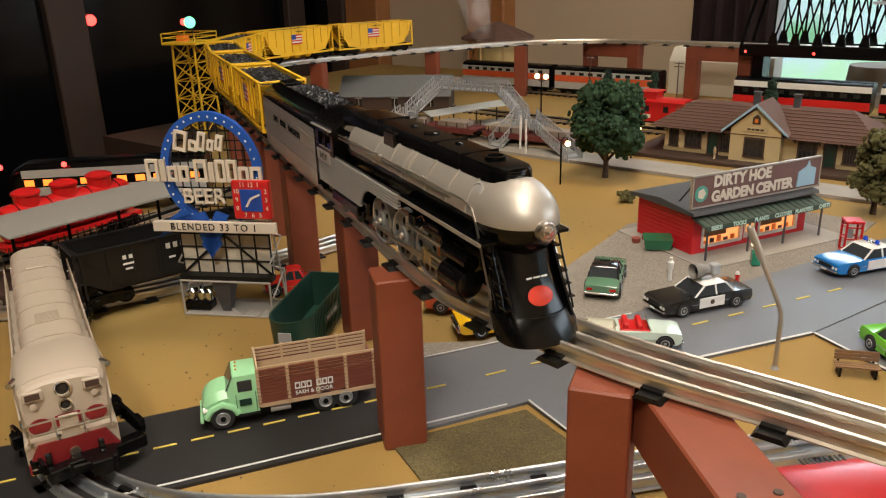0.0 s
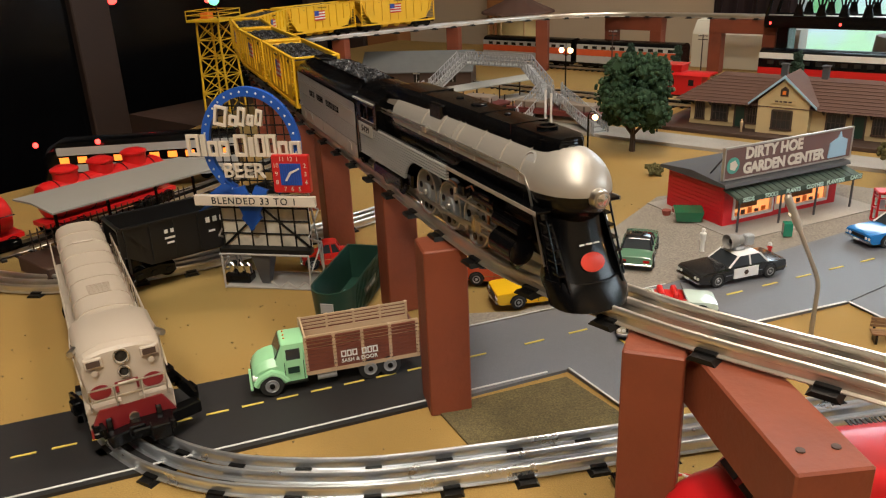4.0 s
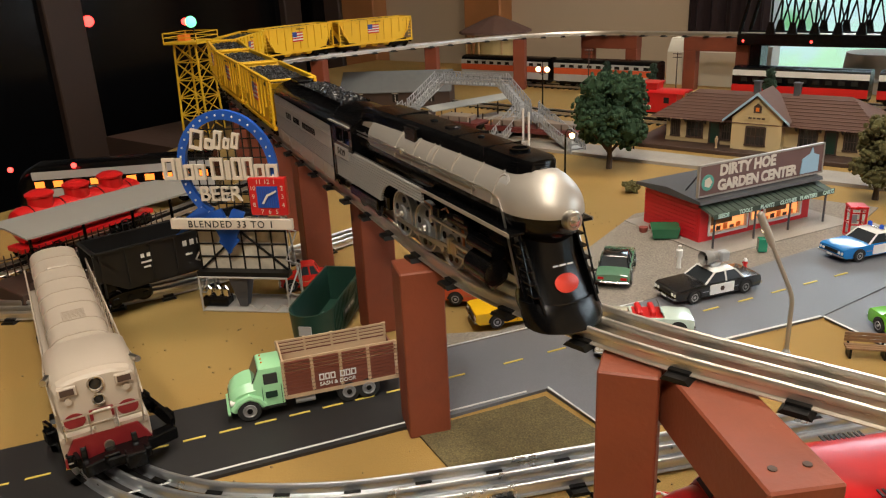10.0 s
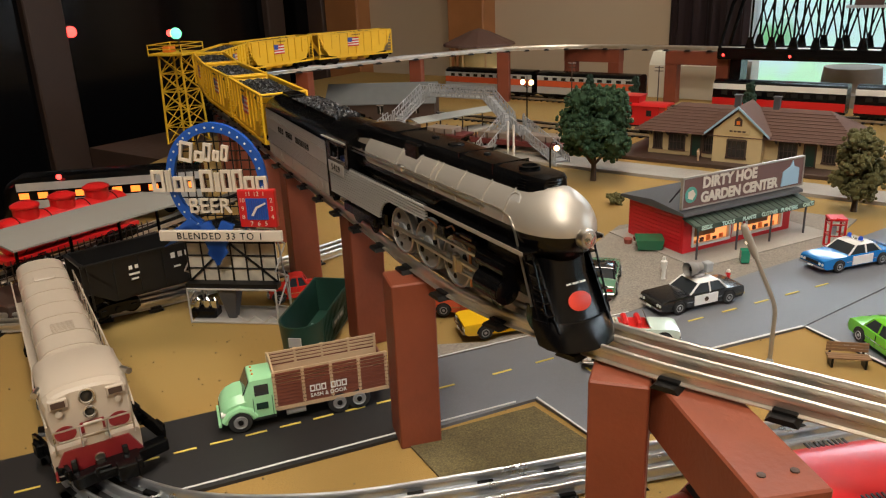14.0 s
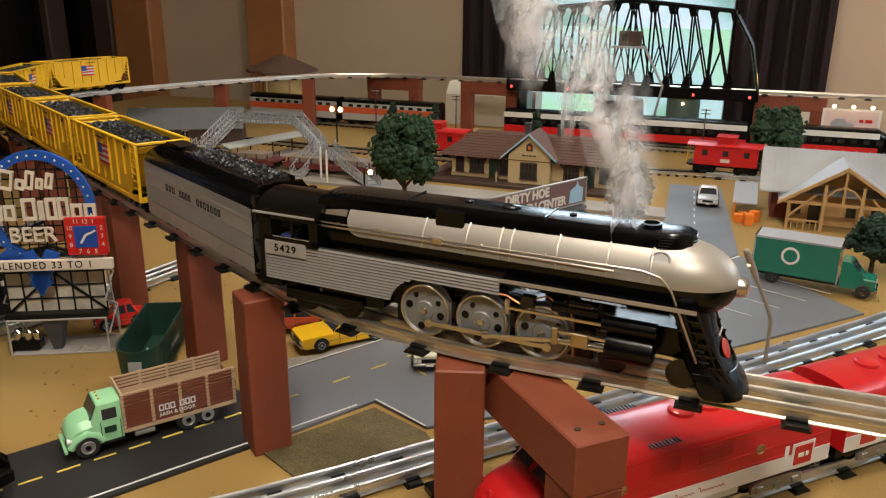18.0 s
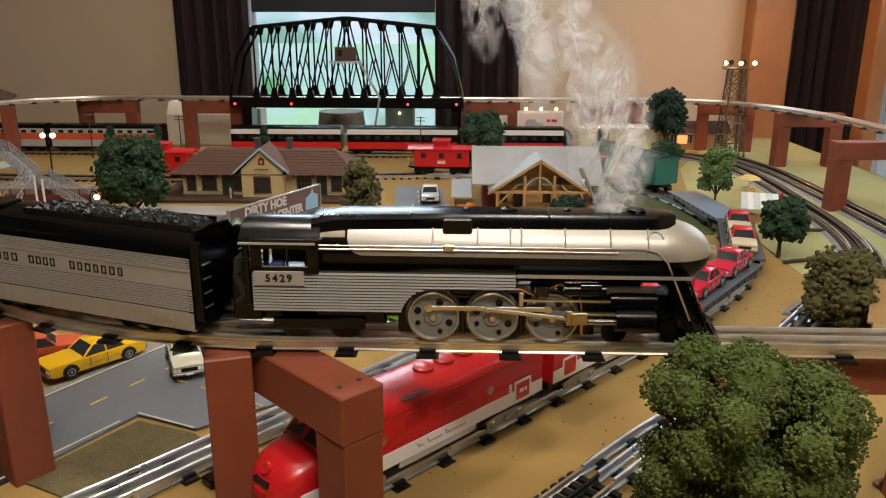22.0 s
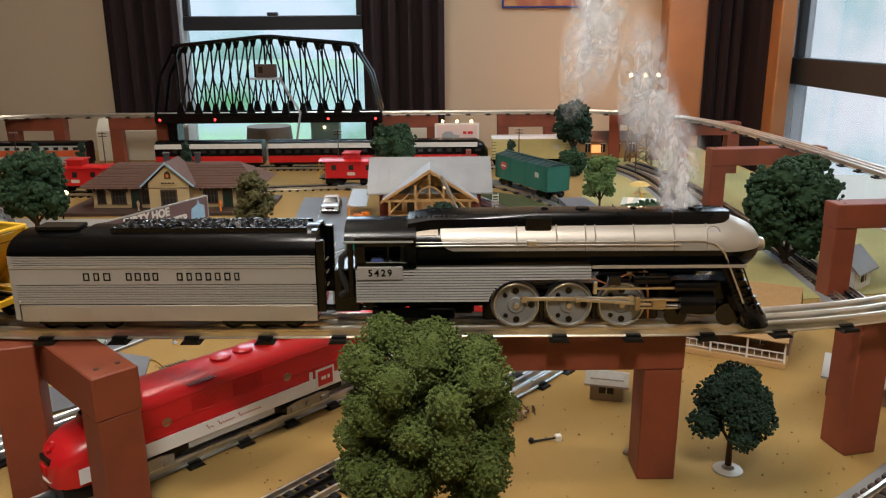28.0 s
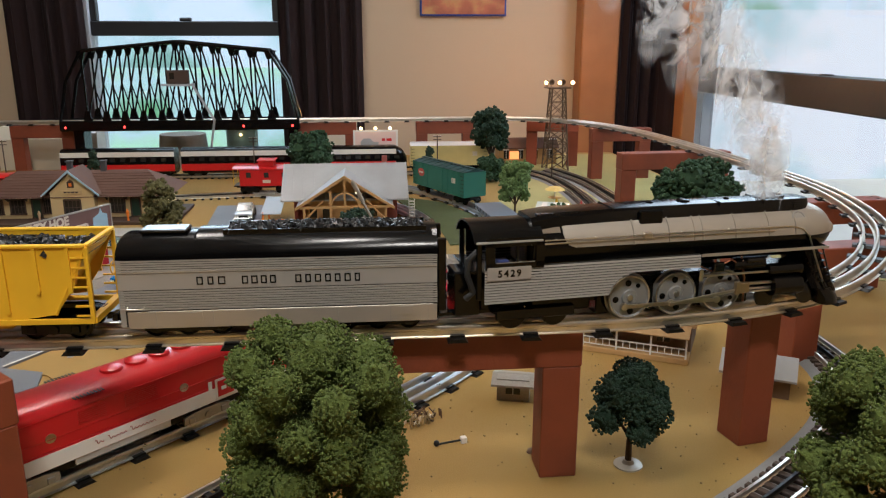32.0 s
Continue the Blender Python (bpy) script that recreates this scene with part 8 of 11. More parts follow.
flatg = mat("flat_car_grey", (0.06, 0.065, 0.075), 0.6, vary=0.15)
f1, f2, f3 = sB + 0.47, sB + 0.73, sB + 0.99
m1, m2, m3 = LB.ride(f1, 0.17, GROUND_RAIL), LB.ride(f2, 0.17, 0.0104), LB.ride(f3, 0.17, 0.0104)
auto_flat(m1, "black flat car carrying two red cars", flatg)
auto_flat(m2, "black flat car carrying two cream and red cars", flatg)
auto_flat(m3, "blue-grey empty flat car with stanchions", mat("flat_blue", (0.16, 0.19, 0.24), 0.6))
UPD = pose(0, 0, 0.0225)
crim = paint("car_crimson", (0.55, 0.02, 0.05))
butter = paint("car_butter", (0.62, 0.55, 0.36))
for base, dx, c, r in ((m1, -0.056, crim, crim), (m1, 0.056, crim, crim), (m2, -0.056, butter, M["red"]), (m2, 0.056, butter, M["red"])):
    car("toy_car", "red model car riding on a flat car" if c is crim else "cream model car with a red roof on a flat car", base @ pose(dx, 0, 0.0225, 0, 0, 180), c, 0.102, 0.040, r, group="cars on the flat cars")


def boxcar(m, name, label, color, L=0.125, roofc=None, emblem=None, group=""):
    t = thing(name, label, "boxcar", m, group)
    w = 0.0305
    part("body", Geo().box(-L, L, -w, w, 0.020, 0.080, 0.0006), color, t)
    part("roof", Geo().prism([(-w - 0.0012, 0.0795), (w + 0.0012, 0.0795), (0, 0.0865)], -L - 0.001, L + 0.001, "x"), roofc or color, t)
    part("roof_walk", Geo().box(-L, L, -0.0045, 0.0045, 0.0866, 0.0884), roofc or color, t)
    for k in range(9):
        x = -L + 2 * L * (k + 0.5) / 9
        for s in (-1, 1):
            part("roof_rib", Geo().prism([(0, 0.0878), (s * (w + 0.0012), 0.0805), (s * (w + 0.0012), 0.0795), (0, 0.0865)], x - 0.0008, x + 0.0008, "x"), roofc or color, t, smooth=0)
    for s in (-1, 1):
        part("door", Geo().box(-0.024, 0.024, s * (w + 0.0009) - 0.0009, s * (w + 0.0009) + 0.0009, 0.021, 0.077, 0.0003), color, t)
        for k in range(11):
            x = -L + 2 * L * k / 10
            if abs(x) > 0.03:
                part("side_rib", Geo().box(x - 0.0006, x + 0.0006, s * (w + 0.0004) - 0.0006, s * (w + 0.0004) + 0.0006, 0.021, 0.079), color, t, smooth=0)
        for e in (-1, 1):
            for k in range(6):
                part("ladder_rung", Geo().box(e * L - 0.012 * (e > 0), e * L + 0.012 * (e < 0), s * (w + 0.0012) - 0.0006, s * (w + 0.0012) + 0.0006, 0.025 + 0.009 * k, 0.026 + 0.009 * k), M["tie"], t, smooth=0)
        turn = Matrix.Rotation(radians(90 if s < 0 else -90), 4, "X")
        if emblem:
            part("emblem", Geo().lathe([(0.012, 0), (0.012, 0.0006), (0.0001, 0.0006)], 24), emblem, t, m=pose(-s * -0.078, s * (w + 0.0006), 0.055) @ turn @ Matrix.Diagonal((1.3, 0.85, 1, 1)))
            part("emblem_band", Geo().box(-0.010, 0.010, -0.002, 0.002, 0.0006, 0.001), M["cream"], t, m=pose(-s * -0.078, s * (w + 0.0006), 0.055) @ turn)
        part("data_panel", Geo().box(-0.008, 0.008, -0.006, 0.006, 0, 0.0006), M["cream"], t, m=pose(s * -0.075, s * (w + 0.0004), 0.055) @ turn)
    part("underframe", Geo().box(-L, L, -0.012, 0.012, 0.013, 0.020), M["tie"], t)
    truck_frame(t, -L + 0.032, span=0.034)
    truck_frame(t, L - 0.032, span=0.034)
    for e in (-1, 1):
        coupler(t, e * L, e)
    return t


boxcar(LB.ride(sB + 1.30, 0.17, GROUND_RAIL), "boxcar", "jade green boxcar with an oval red and cream emblem", mat("jade_green", (0.03, 0.16, 0.115), 0.5, vary=0.06, scale=30, bump=0.04), 0.120, mat("boxcar_roof", (0.015, 0.05, 0.05), 0.5), mat("emblem_red", (0.5, 0.08, 0.06), 0.5))


def caboose(m, label, windows=3):
    t = thing("caboose", label, "caboose", m, "red cabooses")
    part("body", Geo().box(-0.068, 0.068, -0.028, 0.028, 0.020, 0.064, 0.0008), M["red"], t)
    part("roof", Geo().prism([(-0.031, 0.064), (0.031, 0.064), (0.020, 0.069), (-0.020, 0.069)], -0.085, 0.085, "x"), M["red"], t)
    part("cupola", Geo().box(-0.02, 0.018, -0.021, 0.021, 0.069, 0.083, 0.0008), M["red"], t)
    part("cupola_roof", Geo().box(-0.024, 0.022, -0.0245, 0.0245, 0.083, 0.0855, 0.0006), M["red"], t)
    for s in (-1, 1):
        for k in range(windows):
            x = -0.045 + 0.09 * k / (windows - 1)
            part("window", Geo().box(x - 0.006, x + 0.006, s * 0.0284 - 0.0005, s * 0.0284 + 0.0005, 0.042, 0.055), M["dark_glass"], t)
        part("emblem", Geo().box(-0.010, 0.010, s * 0.0284 - 0.0004, s * 0.0284 + 0.0004, 0.028, 0.036), M["cream"], t)
    for e in (-1, 1):
        part("platform", Geo().box(min(e * 0.068, e * 0.084), max(e * 0.068, e * 0.084), -0.028, 0.028, 0.019, 0.0215), M["tie"], t)
        for s in (-1, 1):
            part("railing_post", Geo().cyl((e * 0.0835, s * 0.026, 0.0215), (e * 0.0835, s * 0.026, 0.064), 0.0008, 6), M["yellow"], t)
        part("railing", Geo().cyl((e * 0.0835, -0.026, 0.038), (e * 0.0835, 0.026, 0.038), 0.0008, 6), M["yellow"], t)
    part("underframe", Geo().box(-0.08, 0.08, -0.010, 0.010, 0.013, 0.020), M["tie"], t)
    truck_frame(t, -0.045, span=0.03)
    truck_frame(t, 0.045, span=0.03)
    return t


caboose(pose(0.085, 1.835, 0.0104, 0, 0, -3), "red caboose behind the street crossing")
caboose(LH.ride(s_at(LH, -0.60, 1.765), 0.09, 0.0104), "red caboose behind the depot")


def passenger_car(m, label, stripes, L=0.155, roofc=None, win=None, group="", nose=0, wz=(0.044, 0.054)):
    """stripes: (z0, z1, material) bands on both sides."""
    t = thing("passenger_car", label, "passenger car", m, group)
    w, z1 = 0.0305, 0.080
    secs = [section(x, w, 0.014, z1, 0.016) for x in (-L, L)]
    if nose:
        secs = [section(-L * nose, w, 0.014, z1, 0.016), section(L * 0.78 * nose, w, 0.014, z1, 0.016), section(L * 0.92 * nose, w * 0.9, 0.014, z1 - 0.012, 0.018), section(L * nose, w * 0.55, 0.014, z1 - 0.032, 0.016)]
    part("body", Geo().loft(secs), roofc or M["black"], t)
    reach = L if not nose else L * 0.80
    for s in (-1, 1):
        for z0, zz, c in stripes:
            x0, x1 = (-reach, L) if nose < 0 else (-L, reach)
            part("side_band", Geo().box(x0, x1, s * (w + 0.0004) - 0.0005, s * (w + 0.0004) + 0.0005, z0, zz), c, t)
        for k in range(10):
            x = -L + 0.018 + (2 * L - 0.06) * k / 9 + (0.012 if nose >= 0 else 0.024)
            part("window", Geo().box(x - 0.0075, x + 0.0075, s * (w + 0.0010) - 0.0004, s * (w + 0.0010) + 0.0004, *wz), win or M["dark_glass"], t, smooth=0)
    part("underframe", Geo().box(-L, L, -0.02, 0.02, 0.008, 0.014), M["tie"], t)
    truck_frame(t, -L + 0.04, span=0.036)
    truck_frame(t, L - 0.04, span=0.036)
    return t


whs, reds = M["white"], M["red"]
orange_red = mat("orange_red_stripe", (0.62, 0.10, 0.03), 0.45)
for i, x in enumerate((-0.37, -0.035, 0.30)):
    passenger_car(pose(x, 2.132, 0.0104), "black, white and red streamlined passenger car", [(0.058, 0.072, whs), (0.016, 0.036, reds)], 0.158, group="streamlined express", nose=1 if i == 2 else 0)
for i, x in enumerate((-0.90, -1.24)):
    passenger_car(pose(x, 2.15, 0.0104), "silver coach with an orange-red stripe", [(0.016, 0.036, M["alu"]), (0.0365, 0.054, orange_red), (0.0545, 0.068, M["alu"])], 0.16, group="silver coaches", win=M["dark_glass"], wz=(0.0555, 0.0640))
passenger_car(pose(-1.10, 0.72, 0.0104, 0, 0, 45), "silver observation car with orange lit windows", [(0.012, 0.041, M["alu"]), (0.057, 0.070, M["alu"])], 0.16, M["black"], glow("lit_coach_window", (1.0, 0.24, 0.03), 1.6), nose=-1)
for k, (dx, z) in enumerate(((-0.158, 0.073), (-0.06, 0.073))):
    solid("marker_lamp", Geo().ball((0, 0, 0), 0.0045, 10, 6), M["red_lamp"], "glowing red marker lamp on the coach roof", "lamp", pose(-1.10, 0.72, 0.0104, 0, 0, 45) @ pose(dx, -0.03, z + 0.004), group="red marker lamps")
boxcar(pose(0.585, 2.13, 0.0104), "reefer_car", "white and yellow refrigerator car along the back", mat("reefer_yellow", (0.62, 0.52, 0.22), 0.5, vary=0.2, scale=20), 0.115, whs)


# cream road diesel on the curve
def cream_diesel(m):
    t = thing("diesel_locomotive", "cream diesel locomotive with red front stripes and handrails", "locomotive", m)
    c = M["cream_loco"]
    secs = [section(x, w, 0.030, z, 0.013) for x, w, z in ((-0.185, 0.0230, 0.0665), (0.076, 0.0230, 0.0665), (0.0775, 0.0255, 0.069), (0.083, 0.0300, 0.0715), (0.128, 0.0300, 0.0715), (0.138, 0.0290, 0.0700))]
    part("hood", Geo().loft(secs), c, t, "cream rounded hood")
    face = [section(0.1380, 0.0289, 0.028, 0.0698, 0.013), section(0.1430, 0.0282, 0.028, 0.0680, 0.012), section(0.1452, 0.0275, 0.028, 0.0660, 0.012), section(0.1490, 0.0265, 0.028, 0.0440, 0.006)]
    part("sloped_front", Geo().loft(face), c, t, smooth=20)
    for x in (-0.15, -0.115, -0.08, -0.045, -0.01, 0.03, 0.062):
        part("roof_rib", Geo().loft([section(x - 0.0007, 0.0236, 0.048, 0.0671, 0.013), section(x + 0.0007, 0.0236, 0.048, 0.0671, 0.013)]), c, t)
    for k in range(9):
        part("roof_grille_bar", Geo().box(0.010 + 0.0026 * k, 0.0112 + 0.0026 * k, -0.009, 0.009, 0.0664, 0.0673), c, t, smooth=0)
    part("roof_hatch", Geo().box(-0.127, -0.112, -0.010, 0.010, 0.0660, 0.0682, 0.0008), c, t)
    part("walkway", Geo().box(-0.172, 0.155, -0.0300, 0.0300, 0.0240, 0.0285, 0.0006), c, t)
    for z, r in ((0.0605, 0.0060), (0.0490, 0.0046)):
        h = part("headlight", Geo().lathe([(r * 0.9, -0.006), (r, 0.0006), (r * 0.94, 0.0022), (r * 0.76, 0.0022), (r * 0.70, 0.0004), (0.0001, 0.0002)], 20), c, t, m=pose(0.1490 - (z - 0.044) * 0.173, 0, z, 0, 80, 0))
        part("rim", Geo().tube([(r * 0.85 * math.cos(a), r * 0.85 * math.sin(a), 0.0024) for a in [2 * math.pi * i / 20 for i in range(20)]], 0.0005, 5, True), M["chrome"], h)
        part("lens", Geo().lathe([(r * 0.70, 0), (r * 0.4, 0.0010), (0.0001, 0.0014)], 14), M["dark_glass"], h, m=pose(0, 0, 0.0005))
    for s in (-1, 1):
        nb = part("number_box", Geo().box(-0.006, 0.0040, s * 0.0190 - 0.0062, s * 0.0190 + 0.0062, -0.0035, 0.0035, 0.0006), c, t, m=pose(0.1455, 0, 0.0600, 0, -8, 0))
        part("number_face", Geo().box(0.0041, 0.0045, s * 0.0190 - 0.0046, s * 0.0190 + 0.0046, -0.0022, 0.0022), M["dark_wood"], nb)
        part("marker_lamp", Geo().lathe([(0.0024, 0), (0.0024, 0.002), (0.0015, 0.0023), (0.0001, 0.0020)], 12), c, t, m=pose(0.1478, s * 0.0195, 0.0530, 0, 85, 0))
        part("red_patch", Geo().lathe([(0.0072, 0), (0.0072, 0.0005), (0.0001, 0.0005)], 18), M["red_patch"], t, m=pose(0.1493, s * 0.0180, 0.0375, 0, 86, 0) @ Matrix.Diagonal((0.80, 1, 1, 1)))
        part("cab_window", Geo().box(0.100, 0.118, s * 0.0298 - 0.0006, s * 0.0298 + 0.0006, 0.046, 0.057), M["dark_glass"], t)
        for k in range(9):
            x = -0.165 + 0.028 * k
            part("stanchion", Geo().cyl((x, s * 0.0292, 0.0285), (x, s * 0.0292, 0.053), 0.0007, 6), c, t)
        part("handrail", Geo().tube([(-0.168, s * 0.0292, 0.053), (0.062, s * 0.0292, 0.053), (0.10, s * 0.0310, 0.056), (0.152, s * 0.0290, 0.047)], 0.0007, 6), c, t)
        part("side_step", Geo().box(0.110, 0.150, s * 0.0295 - 0.0008, s * 0.0295 + 0.0008, 0.010, 0.0245), c, t)
        part("horn", Geo().tube([(0.124, s * 0.0285, 0.064), (0.134, s * 0.0320, 0.065)], 0.0024, 8), M["steel"], t)
    part("pilot_sheet", Geo().prism([(-0.0215, 0.0275), (0.0215, 0.0275), (0.0300, 0.012), (0.0300, 0.0065), (-0.0300, 0.0065), (-0.0300, 0.012)], 0.1545, 0.1575, "x"), M["red_patch"], t, "dark red pilot sheet")
    part("front_plate", Geo().box(0.1492, 0.156, -0.0285, 0.0285, 0.0268, 0.0300), c, t)
    part("pilot_back", Geo().box(0.1515, 0.1545, -0.0300, 0.0300, 0.0065, 0.0270, 0.0006), c, t)
    for s in (-1, 1):
        part("grab_iron", Geo().tube([(0.1578, s * 0.0205, 0.0105), (0.1592, s * 0.0215, 0.0110), (0.1592, s * 0.0268, 0.0110), (0.1578, s * 0.0278, 0.0105)], 0.0006, 6), M["steel"], t)
    part("coupler_hole", Geo().lathe([(0.0036, 0), (0.0036, 0.001), (0.0028, 0.0012), (0.0026, 0.0004), (0.0001, 0.0003)], 16), M["steel"], t, m=pose(0.1575, 0, 0.0165, 0, 90, 0))
    for z in (0.036, 0.0445):
        part("front_railing", Geo().cyl((0.158, -0.026, z), (0.158, 0.026, z), 0.0007, 6), M["steel"], t)
    for y in (-0.026, -0.009, 0.009, 0.026):
        part("railing_post", Geo().cyl((0.158, y, 0.0285), (0.158, y, 0.0445), 0.0007, 6), M["steel"], t)
    part("walk_plate", Geo().box(0.1555, 0.1575, -0.006, 0.006, 0.028, 0.045), c, t)
    part("emblem", Geo().box(-0.001, 0.0006, -0.008, 0.008, -0.004, 0.004), M["red_patch"], t, m=pose(0.1496, 0, 0.0385, 0, -8, 0))
    part("fuel_tank", Geo().box(-0.045, 0.035, -0.022, 0.022, 0.008, 0.0235, 0.002), M["tie"], t)
    truck_frame(t, -0.100, axles=2, span=0.046, out=0.0310, r=0.0105, yaw=-9, shift=0.005)
    truck_frame(t, 0.122, axles=2, span=0.056, out=0.0345, r=0.0115, yaw=14, shift=0.004)
    for sy in (-1, 1):
        for xa, xb in ((0.098, 0.108), (0.138, 0.150)):
            part("journal_box", Geo().box(xa, xb, sy * 0.037 - 0.003, sy * 0.037 + 0.003, 0.006, 0.017, 0.001), M["black"], t, m=pose(0.122, 0.004, 0, 0, 0, 14) @ pose(-0.122, 0, 0))
    part("truck_end", Geo().box(0.156, 0.166, -0.034, 0.034, 0.003, 0.013, 0.001), M["black"], t, m=pose(0.122, 0.004, 0, 0, 0, 14) @ pose(-0.122, 0, 0))
    coupler(t, 0.156, 1)
    part("coupler_yoke", Geo().box(0.150, 0.174, -0.004, 0.026, 0.006, 0.014, 0.001).box(0.170, 0.180, 0.008, 0.022, 0.004, 0.016, 0.001), M["black"], t)
    return t


M["red_patch"] = mat("dark_red_stripe", (0.20, 0.010, 0.013), 0.5, vary=0.08)
cream_diesel(pose(-0.573, 0.353, GROUND_RAIL, 0, 0, -22.6) @ Matrix.Diagonal((1.08, 1.08, 1.08, 1)))


def black_hopper(m):
    t = thing("hopper_car", "black two-bay coal hopper with white lettering bars", "hopper car", m)
    c = mat("hopper_black", (0.006, 0.0055, 0.0055), 0.45, vary=0.2, bump=0.06)
    L, w = 0.105, 0.0295
    for s in (-1, 1):
        o = s * w
        part("side_sheet", Geo().prism([(-L + 0.03, 0.022), (L - 0.03, 0.022), (L, 0.04), (L, 0.070), (-L, 0.070), (-L, 0.04)], min(o, o - s * 0.0015), max(o, o - s * 0.0015), "y"), c, t)
        for k in range(8):
            x = -L + 0.006 + (2 * L - 0.012) * k / 7
            part("rib", Geo().box(x - 0.0012, x + 0.0012, min(o, o + s * 0.0018), max(o, o + s * 0.0018), 0.026 if 0 < k < 7 else 0.018, 0.070), c, t)
        part("top_rail", Geo().box(-L, L, o - 0.0022, o + 0.0022, 0.070, 0.0725), c, t)
        turn = UPRIGHT if s < 0 else Matrix.Rotation(radians(180), 4, "Z") @ UPRIGHT
        bars([0.005] * 6, 0.0065, 0.0036, M["white"], t, pose(0.018, s * (w + 0.002), 0.060) @ turn, 0.0003)
        for z, ws in ((0.058, [0.004, 0.004]), (0.050, [0.012]), (0.044, [0.008])):
            bars(ws, 0.0045 if z > 0.055 else 0.0022, 0.003, M["white"], t, pose(-0.05, s * (w + 0.002), z) @ turn, 0.0003)
        bars([0.008], 0.0022, 0.003, M["white"], t, pose(0.0, s * (w + 0.002), 0.046) @ turn, 0.0003)
    for e in (-1, 1):
        part("slope_sheet", Geo().prism([(e * L, 0.068), (e * (L - 0.045), 0.022), (e * (L - 0.0475), 0.022), (e * (L - 0.003), 0.068)], -w, w, "y"), c, t)
        part("end_rail", Geo().box(e * L - 0.002, e * L + 0.002, -w, w, 0.070, 0.0725), c, t)
        part("end_sill", Geo().box(e * L - 0.003, e * L + 0.003, -w, w, 0.0165, 0.0215), c, t)
        for s in (-1, 1):
            part("end_post", Geo().box(e * L - 0.0016, e * L + 0.0016, s * w - 0.0016, s * w + 0.0016, 0.0165, 0.070), c, t)
        coupler(t, e * L, e)
    part("floor", Geo().box(-0.06, 0.06, -w, w, 0.022, 0.025), c, t)
    truck_frame(t, -0.072, span=0.034)
    truck_frame(t, 0.072, span=0.034)
    return t


black_hopper(facing(-0.715, 0.455, -0.668, 0.645, GROUND_RAIL))


def tank_car(m):
    t = thing("tank_car", "bright red tank car with domed hatches", "tank car", m, "red tank cars")
    prof = [(0.0001, -0.10), (0.012, -0.099), (0.022, -0.094), (0.026, -0.086), (0.026, 0.086), (0.022, 0.094), (0.012, 0.099), (0.0001, 0.10)]
    part("tank", Geo().lathe(prof, 24, pose(0, 0, 0.047, 0, 90, 0)), M["red"], t)
    for x in (-0.055, 0.0, 0.055):
        part("dome", Geo().lathe([(0.017, 0), (0.017, 0.016), (0.019, 0.017), (0.019, 0.020), (0.012, 0.0235), (0.0001, 0.025)], 20), M["red"], t, m=pose(x, 0, 0.066))
    for x in (-0.075, -0.03, 0.03, 0.075):
        part("tank_band", Geo().tube([(x, 0.0265 * math.cos(a), 0.047 + 0.0265 * math.sin(a)) for a in [2 * math.pi * i / 20 for i in range(20)]], 0.0008, 5, True), M["tie"], t)
    part("frame", Geo().box(-0.105, 0.105, -0.018, 0.018, 0.015, 0.021), M["red"], t)
    for s in (-1, 1):
        part("handrail", Geo().cyl((-0.095, s * 0.029, 0.05), (0.095, s * 0.029, 0.05), 0.0008, 6), M["tie"], t)
    truck_frame(t, -0.072, span=0.034)
    truck_frame(t, 0.072, span=0.034)
    return t


for sx, sy in ((-0.965, 0.33), (-0.968, 0.565)):
    tank_car(LR.ride(s_at(LR, sx, sy), 0.14, 0.0104))


# ---- platform with a grey canopy ----
def platform():
    t = thing("station_platform", "dark station platform under a long grey canopy", "platform", facing(-0.850, 0.43, -0.850, 0.665, 0.0))
    part("base", Geo().box(-0.14, 0.13, -0.040, 0.040, 0, 0.020, 0.001), M["dark_wood"], t)
    part("canopy", Geo().prism([(-0.052, 0.0895), (0.0, 0.0935), (0.052, 0.0895), (0.052, 0.0872), (0.0, 0.091), (-0.052, 0.0872)], -0.125, 0.115, "x"), mat("canopy_grey", (0.25, 0.24, 0.22), 0.7, vary=0.1, scale=20, bump=0.1), t, "grey flat canopy")
    for x in (-0.1, -0.03, 0.04, 0.1):
        part("post", Geo().cyl((x, 0, 0.02), (x, 0, 0.091), 0.0022, 8), M["black"], t)
    for s in (-1, 1):
        for k in range(26):
            x = -0.12 + 0.009 * k
            part("fence_picket", Geo().cyl((x, s * 0.036, 0.02), (x, s * 0.036, 0.050), 0.0009, 5), M["dark_wood"], t)
        for z in (0.030, 0.044):
            part("fence_rail", Geo().cyl((-0.125, s * 0.036, z), (0.115, s * 0.036, z), 0.0009, 5), M["dark_wood"], t)
    for x in (-0.06, 0.03):
        part("poster", Geo().box(x - 0.018, x + 0.018, -0.0385, -0.0375, 0.024, 0.042), M["white"], t)
        part("poster_picture", Geo().box(x - 0.013, x + 0.013, -0.0390, -0.0385, 0.027, 0.038), M["red_patch"], t)


platform()


